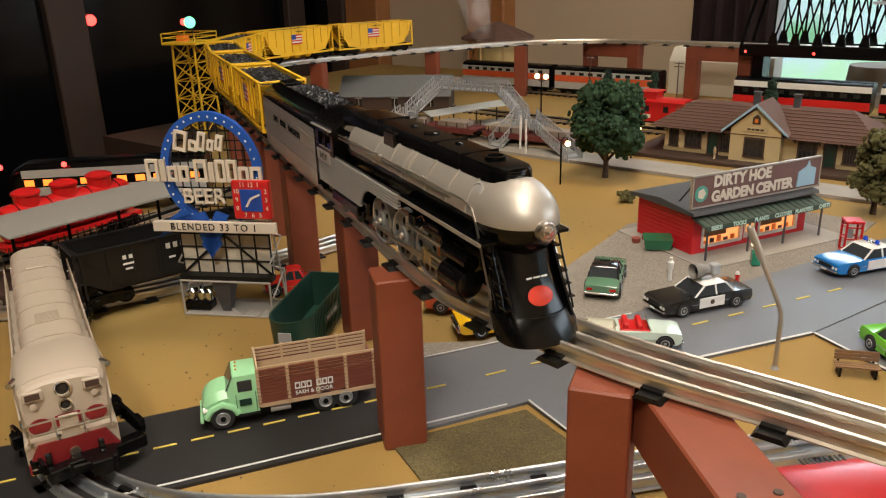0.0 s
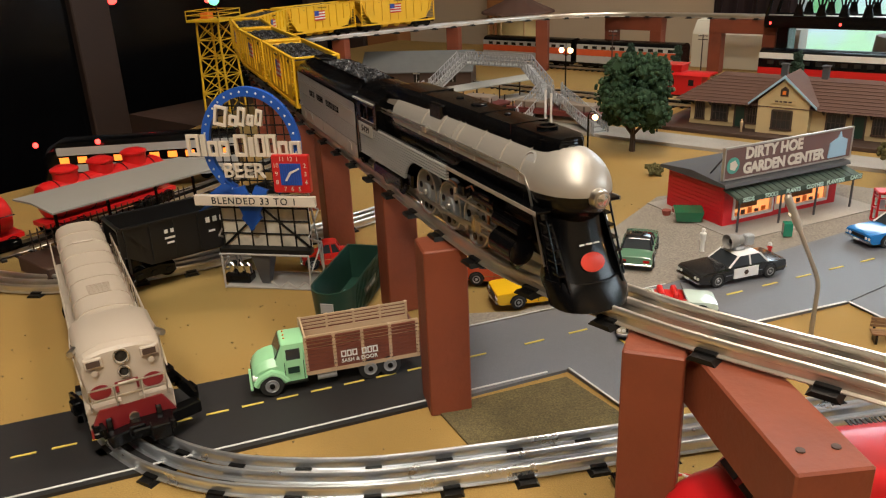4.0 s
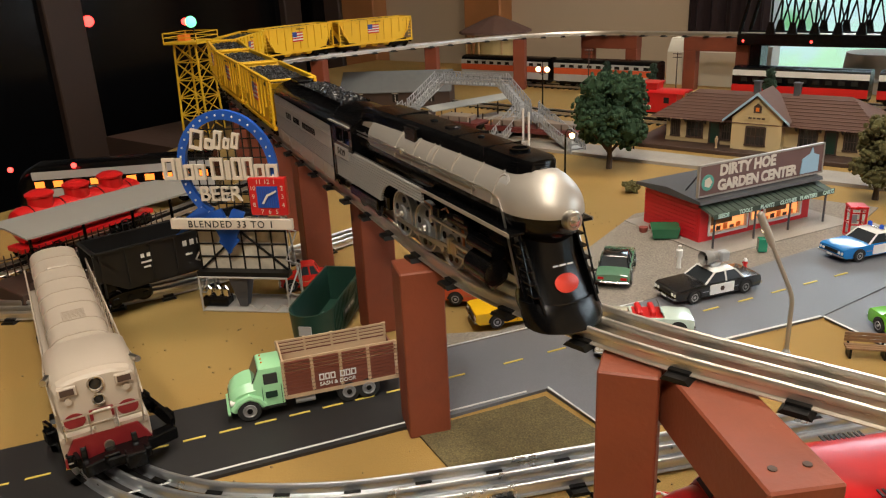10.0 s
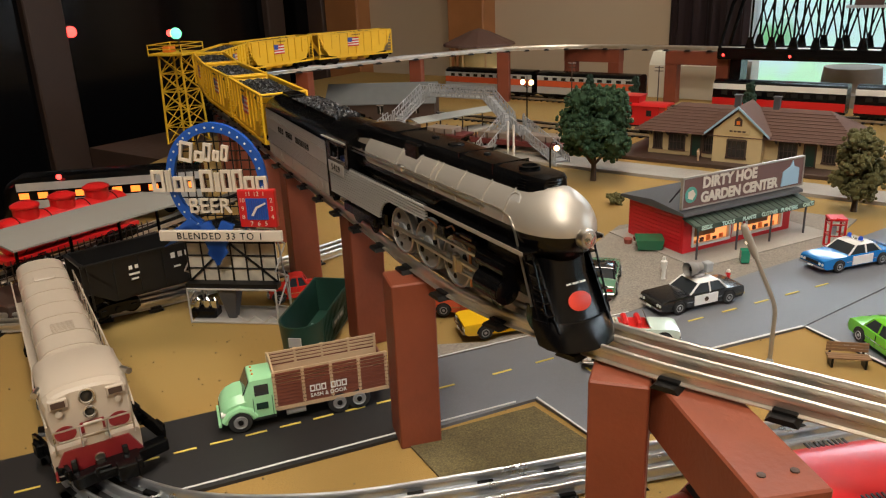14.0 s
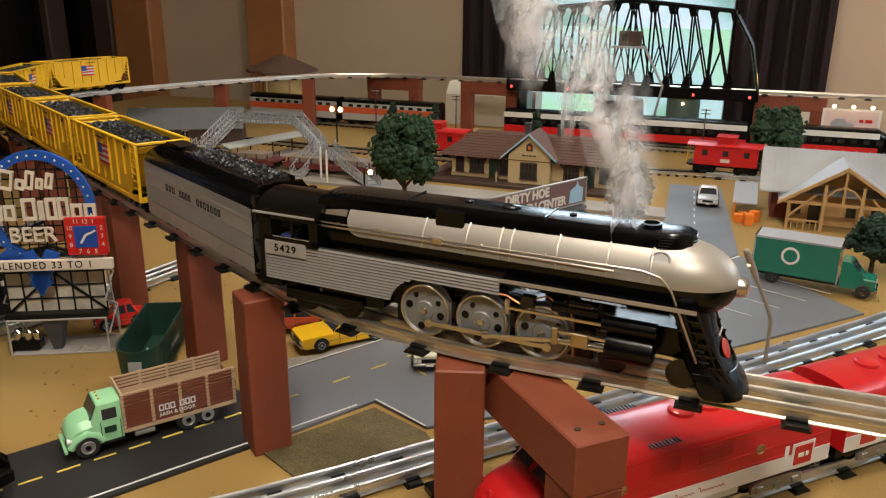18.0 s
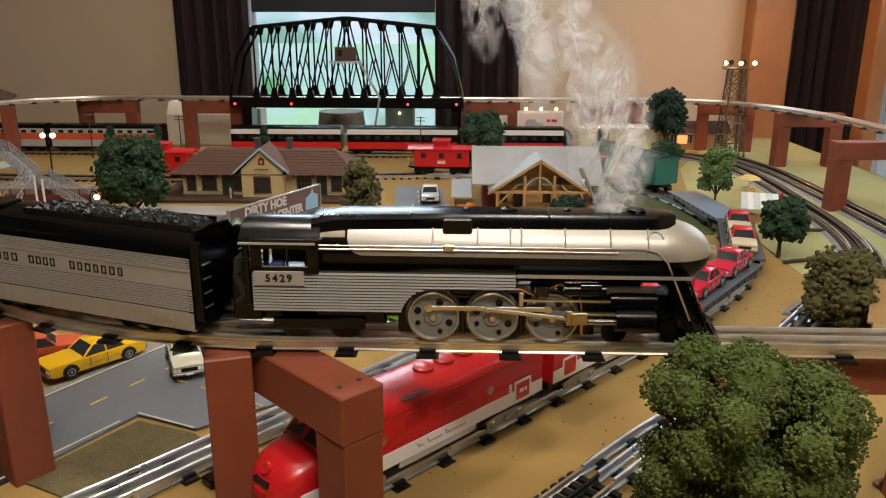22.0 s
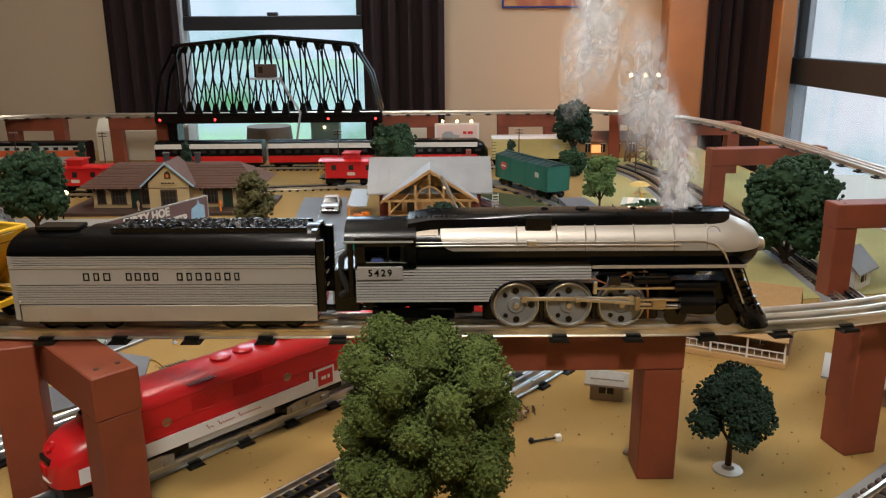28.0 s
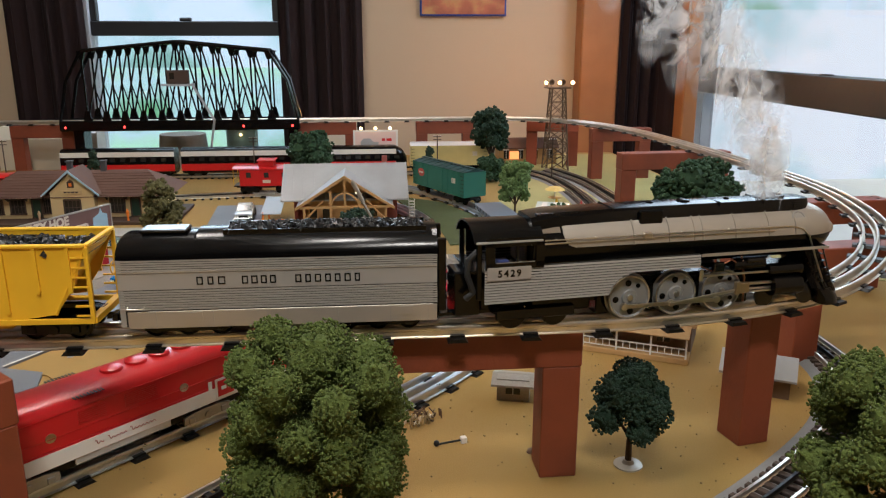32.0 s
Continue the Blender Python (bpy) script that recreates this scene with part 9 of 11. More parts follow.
# ---- the neon style beer sign ----
def beer_sign():
    a, b = Vector((-0.626, 0.527)), Vector((-0.530, 0.579))
    d = b - a
    ang = math.degrees(math.atan2(d.y, d.x))
    c = (a + b) / 2
    t = thing("beer_sign", "blue ribbon beer sign on a lattice tower with clock", "sign", pose(c.x, c.y, 0, 0, 0, ang) @ Matrix.Diagonal((1.16, 1.16, 1.2, 1)))
    n = M["lattice"]
    W = 0.0455
    # open base of lattice girders with pumps inside
    for x in (-W, W):
        for y in (-0.003, 0.037):
            part("base_leg", Geo().cyl((x, y, 0), (x, y, 0.036), 0.0011, 6), n, t)
    for y in (-0.003, 0.037):
        for z in (0.0012, 0.0355):
            part("base_girder", Geo().cyl((-W, y, z), (W, y, z), 0.0011, 6), n, t)
    for k in range(6):
        x0, x1 = 0.004 + 0.0088 * k, 0.0128 + 0.0088 * k
        part("base_lattice", Geo().cyl((x0, -0.003, 0.002 if k % 2 else 0.0085), (x1, -0.003, 0.0085 if k % 2 else 0.002), 0.0007, 5), n, t)
    part("base_floor", Geo().box(-W, W, -0.003, 0.037, 0, 0.0012), n, t)
    part("engine", Geo().box(-0.050, -0.022, 0.004, 0.020, 0.001, 0.011, 0.002), M["black"], t)
    for x in (-0.044, -0.034, -0.026):
        part("engine_dome", Geo().lathe([(0.0042, 0), (0.0042, 0.008), (0.0001, 0.011)], 12), M["chrome"], t, m=pose(x, 0.012, 0.0105))
    part("hopper_funnel", Geo().loft([[(-0.016, 0.0, 0.034), (0.004, 0.0, 0.034), (0.004, 0.02, 0.034), (-0.016, 0.02, 0.034)], [(-0.010, 0.006, 0.002), (-0.002, 0.006, 0.002), (-0.002, 0.014, 0.002), (-0.010, 0.014, 0.002)]]), M["roof_dark"], t)
    # plank wall behind the lattice
    part("backing_board", Geo().box(-W, W, 0.010, 0.013, 0.037, 0.092, 0.0004), M["stained_white"], t, "white stained backing board")
    part("sill_beam", Geo().box(-W - 0.002, W + 0.002, -0.001, 0.010, 0.0355, 0.0402), M["tie"], t)
    for k in range(7):
        x = -W + 2 * W * k / 6
        part("wall_bar", Geo().cyl((x, 0.0085, 0.040), (x, 0.0085, 0.092), 0.0009, 5), M["tie"], t)
    for z in (0.053, 0.066, 0.079, 0.0915):
        part("wall_bar", Geo().cyl((-W, 0.0085, z), (W, 0.0085, z), 0.0009, 5), M["tie"], t)
    for s in (-1, 1):
        part("diagonal_bar", Geo().cyl((s * W, 0.0075, 0.040), (0, 0.0075, 0.079), 0.0012, 5), M["tie"], t)
        for k in range(5):
            part("side_lattice", Geo().cyl((s * (W + 0.001), 0.0 if k % 2 else 0.035, 0.002 + 0.017 * k), (s * (W + 0.001), 0.035 if k % 2 else 0.0, 0.019 + 0.017 * k), 0.0009, 5), n, t)
        part("side_leg", Geo().cyl((s * (W + 0.001), 0.035, 0), (s * (W + 0.001), 0.012, 0.095), 0.0011, 6), n, t)
    # round lattice and blue ribbon ring
    R, cz = 0.0485, 0.142
    for k in range(-5, 6):
        x = 0.0087 * k
        h = math.sqrt(R * R - x * x)
        part("ring_bar", Geo().cyl((x * 0.93, 0.004, max(cz - h, 0.09)), (x * 0.93, 0.004, cz + h), 0.0007, 5), M["tie"], t)
        part("ring_bar", Geo().cyl((-h * 0.93, 0.0045, cz + x), (h * 0.93, 0.0045, cz + x), 0.0007, 5), M["tie"], t)
    ring = []
    for i in range(49):
        q = radians(-62 + 304 * i / 48)
        ring.append([(rr * math.cos(q) * 0.93, yy, cz + rr * math.sin(q)) for rr, yy in ((R - 0.0042, -0.002), (R + 0.0042, -0.002), (R + 0.0042, 0.003), (R - 0.0042, 0.003))])
    part("ribbon_ring", Geo().loft(ring), M["blue"], t, "bright blue ribbon ring")
    for i in range(30):
        q = radians(-58 + 296 * i / 29)
        part("ring_bulb", Geo().ball((R * math.cos(q) * 0.93, -0.0026, cz + R * math.sin(q)), 0.0011, 6, 4), M["white"], t)
    for pts in ([(-0.048, 0.096), (-0.030, 0.108), (-0.020, 0.098), (-0.044, 0.086), (-0.036, 0.094)], [(-0.058, 0.090), (-0.024, 0.103), (-0.030, 0.090), (-0.062, 0.078), (-0.052, 0.086)],
                [(-0.026, 0.100), (-0.012, 0.104), (0.002, 0.072), (-0.010, 0.060)], [(0.012, 0.100), (0.000, 0.104), (-0.018, 0.072), (-0.008, 0.060)]):
        part("ribbon_tail", Geo().prism(pts, -0.0035, 0.0005, "y"), M["blue"], t)
    # name shapes: the brand is drawn in plain pieces
    for x, z, w, h in ((-0.0245, 0.0275, 0.0125, 0.0180), (-0.0125, 0.0232, 0.0082, 0.0095), (-0.0040, 0.0268, 0.0078, 0.0165), (0.0045, 0.0235, 0.0066, 0.0095), (0.0130, 0.0258, 0.0070, 0.0140)):
        outlines([w], h, 0, 0.0025, M["cream"], t, pose(x, -0.0045, cz + z, 0, 12, 0) @ UPRIGHT, 0.0015, "name_shape")
    for x, w, h in ((-0.0560, 0.0125, 0.0200), (-0.0455, 0.0050, 0.0200), (-0.0362, 0.0100, 0.0140), (-0.0252, 0.0098, 0.0140), (-0.0080, 0.0125, 0.0200), (0.0025, 0.0050, 0.0175), (0.0115, 0.0100, 0.0200),
                    (0.0222, 0.0100, 0.0200), (0.0335, 0.0102, 0.0140), (0.0452, 0.0106, 0.0140)):
        outlines([w], h, 0, 0.0029, M["cream"], t, pose(x, -0.0045, cz - 0.0095 + h / 2) @ UPRIGHT, 0.0015, "name_shape")
    words("BEER", 0.0195, M["cream"], t, pose(-0.008, -0.005, cz - 0.0235) @ UPRIGHT, 0.0016, 1.0, "cream raised lettering")
    ck = part("clock", Geo().box(0.022, 0.058, -0.010, -0.003, 0.100, 0.135, 0.0008), M["red"], t, "red square sign clock")
    part("clock_face", Geo().box(0.030, 0.0505, -0.0108, -0.0100, 0.1075, 0.1275), M["blue"], ck)
    for k in range(9):
        part("clock_slat", Geo().box(0.0312 + 0.0022 * k, 0.0320 + 0.0022 * k, -0.0112, -0.0108, 0.108, 0.127), M["blue_deep"], ck, smooth=0)
    part("clock_pointer", Geo().prism([(0.0345, 0.112), (0.0365, 0.1115), (0.041, 0.1185), (0.0495, 0.1225), (0.0490, 0.1240), (0.0395, 0.1200)], -0.0120, -0.0112, "y"), M["white"], ck)
    for txt, x, z in (("11", 0.0325, 0.1315), ("12", 0.0405, 0.1315), ("1", 0.0475, 0.1315), ("10", 0.0262, 0.1255), ("2", 0.0545, 0.1255), ("9", 0.0262, 0.1178), ("3", 0.0545, 0.1178), ("8", 0.0262, 0.1100), ("4", 0.0545, 0.1100), ("7", 0.0335, 0.1036), ("6", 0.0405, 0.1036), ("5", 0.0475, 0.1036)):
        words(txt, 0.0058, M["cream"], ck, pose(x, -0.0102, z) @ UPRIGHT, 0.0002, name="numeral")
    sl = part("slogan_board", Geo().box(-0.061, 0.061, -0.011, -0.006, 0.0865, 0.0965, 0.0005), M["cream"], t, "cream slogan board with black lettering")
    words("BLENDED 33 TO 1", 0.0092, M["tie"], sl, pose(0.0, -0.0112, 0.0915) @ UPRIGHT, 0.0003, 1.18)


M["lattice"] = mat("lattice_grey", (0.34, 0.32, 0.29), 0.5, vary=0.1)
M["stained_white"] = mat("stained_white_board", (0.62, 0.57, 0.47), 0.8, vary=0.12, scale=40, bump=0.2, dirt=(0.12, 0.10, 0.08), dirt_scale=45, dirt_amount=0.7)
beer_sign()

# ---- truss bridge ----
def truss_bridge():
    t = thing("truss_bridge", "black steel through truss bridge before the window", "bridge", pose(-0.207, 2.25, 0) @ Matrix.Diagonal((0.96, 1, 1.025, 1)))
    k = M["black"]
    L, W, z0 = 0.362, 0.045, 0.128
    part("deck", Geo().box(-L, L, -W, W, z0, 0.1445, 0.001), k, t)
    xs = [-L + 0.03 + (2 * L - 0.06) * i / 12 for i in range(13)]

    def top(x):
        u = abs(x) / (L - 0.03)
        return 0.378 - 0.030 * u
    for s in (-1, 1):
        y = s * W
        part("bottom_chord", Geo().box(-L, L, y - 0.006, y + 0.006, z0 + 0.004, z0 + 0.030, 0.001), k, t)
        up = [(xs[1], y, top(xs[1]))] + [(x, y, top(x)) for x in xs[2:11]] + [(xs[11], y, top(xs[11]))]
        for a, b in zip(up, up[1:]):
            part("top_chord", Geo().tube([a, b], 0.0056, 6), k, t)
        for e in (1, -1):
            part("end_post", Geo().tube([(e * (L - 0.004), y, z0 + 0.03), (e * (L - 0.032), y, 0.27), (e * xs[11], y, top(xs[11]))], 0.005, 6), k, t)
        for i in range(1, 12):
            part("hanger", Geo().box(xs[i] - 0.0025, xs[i] + 0.0025, y - 0.002, y + 0.002, z0 + 0.03, top(xs[i])), k, t)
            if i < 11:
                a, b = xs[i], xs[i + 1]
                p, q = ((a, y, z0 + 0.032), (b, y, top(b))) if (i < 6) else ((a, y, top(a)), (b, y, z0 + 0.032))
                part("diagonal", Geo().tube([p, q], 0.0028, 5), k, t)
                mid = ((a + b) / 2, y, (z0 + 0.03 + top((a + b) / 2)) / 2)
                low = (b, y, z0 + 0.032) if i < 6 else (a, y, z0 + 0.032)
                part("sub_diagonal", Geo().tube([mid, low], 0.0020, 5), k, t)
            part("gusset", Geo().prism([(xs[i] - 0.013, z0 + 0.030), (xs[i] + 0.013, z0 + 0.030), (xs[i] + 0.006, z0 + 0.058), (xs[i] - 0.006, z0 + 0.058)], y - 0.003, y + 0.003, "y"), k, t)
            part("top_gusset", Geo().prism([(xs[i] - 0.013, top(xs[i])), (xs[i] + 0.013, top(xs[i])), (xs[i] + 0.005, top(xs[i]) - 0.024), (xs[i] - 0.005, top(xs[i]) - 0.024)], y - 0.003, y + 0.003, "y"), k, t)
    for i in range(1, 12, 2):
        part("cross_strut", Geo().cyl((xs[i], -W, top(xs[i])), (xs[i], W, top(xs[i])), 0.003, 6), k, t)
    for x in (-0.30, 0.355):
        part("pier", Geo().box(x - 0.03, x + 0.0, -W + 0.012, W - 0.012, 0.0, z0, 0.002), k, t)
    h = part("control_house", Geo().box(-0.028, 0.036, -0.062, -0.047, 0.262, 0.300, 0.001), M["dark_wood"], t, "small brown bridge house")
    part("house_window", Geo().box(-0.020, -0.006, -0.0628, -0.0622, 0.275, 0.293), M["dark_glass"], h)
    part("house_landing", Geo().box(-0.045, 0.05, -0.075, -0.0445, 0.256, 0.262), M["tin"], t)
    part("stair", Geo().tube([(0.045, -0.066, 0.262), (0.105, -0.066, 0.160), (0.085, -0.066, 0.06)], 0.004, 5), M["tin"], t, "grey bridge stairway")
    for x in (-0.345, -0.17, 0.19, 0.34):
        part("red_lamp", Geo().ball((x, -W - 0.006, z0 + 0.012), 0.0034, 8, 5), M["red_lamp"], t, "glowing red lamp")


truss_bridge()

# ---- yellow signal tower ----
def signal_tower(m):
    t = thing("signal_tower", "yellow lattice signal tower with green and red lamps", "signal tower", m)
    ye = mat("tower_yellow", (0.75, 0.46, 0.02), 0.45, vary=0.06)
    top, half0, half1 = 0.215, 0.036, 0.030
    cs = [(-1, -1), (1, -1), (1, 1), (-1, 1)]
    for a, b in cs:
        part("leg", Geo().cyl((a * half0, b * half0, 0), (a * half1, b * half1, top), 0.0028, 6), ye, t)
    for k in range(5):
        z0, z1 = 0.043 * k, 0.043 * (k + 1)
        for i in range(4):
            (a, b), (c, d) = cs[i], cs[(i + 1) % 4]
            u0, u1 = half0 + (half1 - half0) * z0 / top, half0 + (half1 - half0) * z1 / top
            part("brace", Geo().cyl((a * u0, b * u0, z0), (c * u1, d * u1, z1), 0.0014, 5), ye, t)
            part("brace", Geo().cyl((c * u0, d * u0, z0), (a * u1, b * u1, z1), 0.0014, 5), ye, t)
            part("ring_bar", Geo().cyl((a * u1, b * u1, z1), (c * u1, d * u1, z1), 0.0016, 5), ye, t)
    part("platform", Geo().box(-0.046, 0.046, -0.046, 0.046, top, top + 0.006, 0.001), ye, t)
    for i in range(4):
        (a, b), (c, d) = cs[i], cs[(i + 1) % 4]
        for z in (0.016, 0.026):
            part("railing", Geo().cyl((a * 0.046, b * 0.046, top + z), (c * 0.046, d * 0.046, top + z), 0.001, 5), ye, t)
        part("railing_post", Geo().cyl((a * 0.046, b * 0.046, top), (a * 0.046, b * 0.046, top + 0.027), 0.0013, 5), ye, t)
    part("lamp_box", Geo().box(-0.03, -0.008, -0.012, 0.012, top + 0.006, top + 0.020, 0.001), M["orange"], t)
    part("mast", Geo().cyl((0.012, 0, top), (0.012, 0, top + 0.055), 0.002, 6), M["tie"], t)
    part("green_lamp", Geo().ball((0.012, -0.008, top + 0.05), 0.0135, 14, 8), M["green_lamp"], t, "glowing green lamp")
    part("red_lamp", Geo().ball((-0.014, 0.006, top + 0.05), 0.0085, 12, 8), M["red_lamp"], t, "glowing red lamp")


signal_tower(pose(-1.56, 1.225, 0, 0, 0, 20))
# ---- trees ----

def bump_ball():
    """An icosahedron's corners and faces."""
    p = (1 + 5 ** 0.5) / 2
    v = [(-1, p, 0), (1, p, 0), (-1, -p, 0), (1, -p, 0), (0, -1, p), (0, 1, p), (0, -1, -p), (0, 1, -p), (p, 0, -1), (p, 0, 1), (-p, 0, -1), (-p, 0, 1)]
    f = [(0, 11, 5), (0, 5, 1), (0, 1, 7), (0, 7, 10), (0, 10, 11), (1, 5, 9), (5, 11, 4), (11, 10, 2), (10, 7, 6), (7, 1, 8), (3, 9, 4), (3, 4, 2), (3, 2, 6), (3, 6, 8), (3, 8, 9), (4, 9, 5), (2, 4, 11), (6, 2, 10), (8, 6, 7), (9, 8, 1)]
    return np.array(v, float) / math.sqrt(1 + p * p), np.array(f)


BV, BF = bump_ball()


def foliage(name, material, parent, lobes, grain, density, seed):
    """A foam crown: lobes of (x, y, z, radius) covered by small bumps."""
    rng = np.random.default_rng(seed)
    vs, fs, n = [], [], 0
    for x, y, z, r in lobes:
        count = max(12, int(density * 4 * (r / grain) ** 2))
        d = rng.normal(size=(count, 3))
        d /= np.linalg.norm(d, axis=1)[:, None]
        rad = r * (0.84 + 0.24 * rng.random(count) ** 0.8) * (1 + 0.05 * np.sin(9 * d[:, 0] + 5 * x / r) * np.sin(8 * d[:, 1] + 3 * y / r) + 0.04 * np.sin(10 * d[:, 2] + 4 * z / r))
        c = np.array([x, y, z]) + d * rad[:, None] * np.array([1, 1, 0.9])
        size = grain * (0.55 + 0.75 * rng.random(count))
        for i in range(count):
            q = BV * size[i] * (0.75 + 0.5 * rng.random((12, 1)))
            vs.append(q + c[i])
            fs.append(BF + n)
            n += 12
        q = BV * r * 0.86
        vs.append(q + np.array([x, y, z]))
        fs.append(BF + n)
        n += 12
    v, f = np.concatenate(vs), np.concatenate(fs)
    me = bpy.data.meshes.new(name)
    me.from_pydata(v.tolist(), [], f.tolist())
    me.materials.append(material)
    ob = new(name, me)
    ob.parent = parent
    return ob


def tree(x, y, label, material, z0, z1, radius, seed, lobes=16, grain=0.0034, density=0.55, trunk=0.005, stand=False, lean=0.0, flare=0.75, group="foam trees", lobe=1.0):
    t = thing("tree", label, "model tree", pose(x, y, 0), group)
    rng = random.Random(seed)
    h = z1 - z0
    pts = [(0, 0, 0), (lean * 0.3, 0.001, z0 * 0.6), (lean * 0.6, -0.001, z0 + h * 0.25), (lean, 0, z0 + h * 0.6)]
    part("trunk", Geo().tube(pts, trunk, 8, r1=trunk * 0.45), M["bark"], t)
    for k in range(5):
        a = 2 * math.pi * (k + rng.random() * 0.5) / 5
        part("limb", Geo().tube([(lean * 0.5, 0, z0 * 0.75), (radius * 0.3 * math.cos(a), radius * 0.3 * math.sin(a), z0 + h * 0.1), (radius * 0.62 * math.cos(a), radius * 0.62 * math.sin(a), z0 + h * (0.25 + 0.2 * rng.random()))], trunk * 0.55, 6, r1=trunk * 0.2), M["bark"], t)
    if stand:
        part("stand", Geo().lathe([(0.0135, 0), (0.0135, 0.0015), (0.006, 0.003), (0.004, 0.006)], 20), M["lamp_metal"], t, "round metal tree stand")
    ls = []
    for i in range(lobes):
        u = (i + 0.5) / lobes
        zz = z0 + h * (0.10 + 0.80 * u)
        ring = radius * math.sin(math.pi * min(0.93, 0.20 + 0.72 * u * flare + 0.06 * flare)) ** 0.8 * (1.04 - 0.34 * lobe)
        a = 2.39996 * i + rng.uniform(-0.4, 0.4)
        r = radius * rng.uniform(0.30, 0.44) * lobe
        ls.append((lean + ring * math.cos(a) * rng.uniform(0.75, 1.05), ring * math.sin(a) * rng.uniform(0.75, 1.05), min(zz + rng.uniform(-0.06, 0.06) * h, z1 - r * 0.9), r))
    ls.append((lean, 0, z1 - radius * 0.36, radius * 0.38))
    ls.append((lean, 0, z0 + h * 0.5, radius * 0.55))
    foliage("crown", material, t, ls, grain, density, seed)
    return t


tree(0.303, 0.298, "large green foam tree standing before the trestle", M["leaf_near"], 0.030, 0.207, 0.066, 3, 44, 0.0010, 0.50, 0.006, lobe=0.66)
tree(0.725, 0.285, "green foam tree beside the outer curve", M["leaf_near"], 0.030, 0.172, 0.068, 5, 40, 0.0014, 0.50, 0.006, lobe=0.64)
tree(0.581, 0.449, "small dark green tree on a round metal stand", M["leaf_dark"], 0.038, 0.104, 0.038, 8, 22, 0.0015, 0.6, 0.0034, True, flare=1.0)
tree(0.622, 0.825, "olive foam tree by the thatched barn", M["leaf_olive"], 0.012, 0.112, 0.052, 11, 18, 0.0030, 0.6, 0.005)
tree(0.915, 1.10, "broad dark green tree beside the window", M["leaf_dark2"], 0.02, 0.190, 0.084, 13, 22, 0.0042, 0.55, 0.006)
tree(-0.50, 1.335, "full green tree before the depot", M["leaf_dark2"], 0.040, 0.175, 0.068, 17, 22, 0.0042, 0.55, 0.006)
tree(-0.062, 1.345, "olive green tree on the shop corner", M["leaf_olive"], 0.022, 0.130, 0.040, 19, 16, 0.0036, 0.55, 0.005)
tree(0.19, 1.93, "dark green tree behind the station", M["leaf_dark2"], 0.02, 0.155, 0.062, 23, 18, 0.0046, 0.5, 0.005)
tree(0.70, 2.04, "tall dark green tree at the back", M["leaf_dark"], 0.085, 0.210, 0.056, 29, 16, 0.005, 0.5, 0.005)
tree(0.69, 1.99, "round green bush under the tall tree", M["leaf_dark2"], 0.005, 0.075, 0.042, 31, 12, 0.0045, 0.5, 0.004)
tree(0.668, 1.49, "light green young tree on the lawn", M["leaf_light"], 0.045, 0.135, 0.040, 37, 14, 0.0036, 0.5, 0.003)
tree(0.318, 1.215, "dark green tree before the timber station", M["leaf_dark"], 0.026, 0.092, 0.036, 41, 14, 0.0034, 0.55, 0.004)
tree(0.672, 1.155, "dark green tree beside the picnic ground", M["leaf_dark2"], 0.035, 0.105, 0.040, 43, 14, 0.0036, 0.5, 0.004)
tree(0.745, 1.30, "small green bush on the lawn", M["leaf_dark2"], 0.003, 0.05, 0.035, 47, 10, 0.004, 0.5, 0.003)
tree(-0.40, 1.21, "low green shrub beside the pavement", M["leaf_olive"], 0.002, 0.018, 0.014, 53, 7, 0.003, 0.5, 0.002)
for x, y, s in ((-0.72, 2.05, 61), (-0.86, 2.06, 62), (-0.42, 2.05, 63), (0.52, 2.04, 64)):
    tree(x, y, "dark narrow evergreen along the back track", M["leaf_dark"], 0.01, 0.095, 0.020, s, 10, 0.0045, 0.5, 0.003, flare=1.1, group="back evergreens")

# ---- green bin, bench, lamps, small things ----
def open_bin(m):
    t = thing("open_bin", "dark green open container with rounded front and corrugated sides", "container", m)
    out, inn = [], []
    for i in range(13):
        a = radians(-90 + 180 * i / 12)
        out.append((-0.036 - 0.028 * math.cos(a), 0.028 * math.sin(a)))
        inn.append((-0.036 - 0.0255 * math.cos(a), 0.0255 * math.sin(a)))
    shell = [(0.075, -0.028)] + out + [(0.075, 0.028)]
    core = [(0.0725, -0.0255)] + inn + [(0.0725, 0.0255)]
    part("shell", Geo().loft([[(x * 0.94, y * 0.9, 0.004) for x, y in shell], [(x, y, 0.046) for x, y in shell], [(x, y, 0.046) for x, y in core], [(x * 0.94, y * 0.88, 0.007) for x, y in core]]), M["dark_green"], t, smooth=50)
    for s in (-1, 1):
        for k in range(24):
            x = -0.034 + 0.0044 * k
            part("side_rib", Geo().box(x, x + 0.0018, min(s * 0.0262, s * 0.0284), max(s * 0.0262, s * 0.0284), 0.010, 0.0445), M["dark_green"], t, smooth=0)
        part("plate", Geo().box(-0.012, 0.032, min(s * 0.0284, s * 0.0290), max(s * 0.0284, s * 0.0290), 0.021, 0.031), M["dark_green"], t)
        bars([0.008, 0.006, 0.010], 0.0035, 0.003, M["tin"], t, pose(0.010, s * 0.0293, 0.026) @ (UPRIGHT if s < 0 else Matrix.Rotation(radians(180), 4, "Z") @ UPRIGHT), 0.0002)
    part("front_plate", Geo().box(-0.0655, -0.0640, -0.010, 0.006, 0.026, 0.036), M["tin"], t)
    for x in (-0.03, 0.015):
        part("inner_lug", Geo().box(x, x + 0.004, 0.010, 0.013, 0.007, 0.014, 0.0006), M["tin"], t)
    part("inner_disc", Geo().lathe([(0.006, 0), (0.006, 0.001), (0.0001, 0.001)], 14), M["tin"], t, m=pose(0.03, 0, 0.0075))


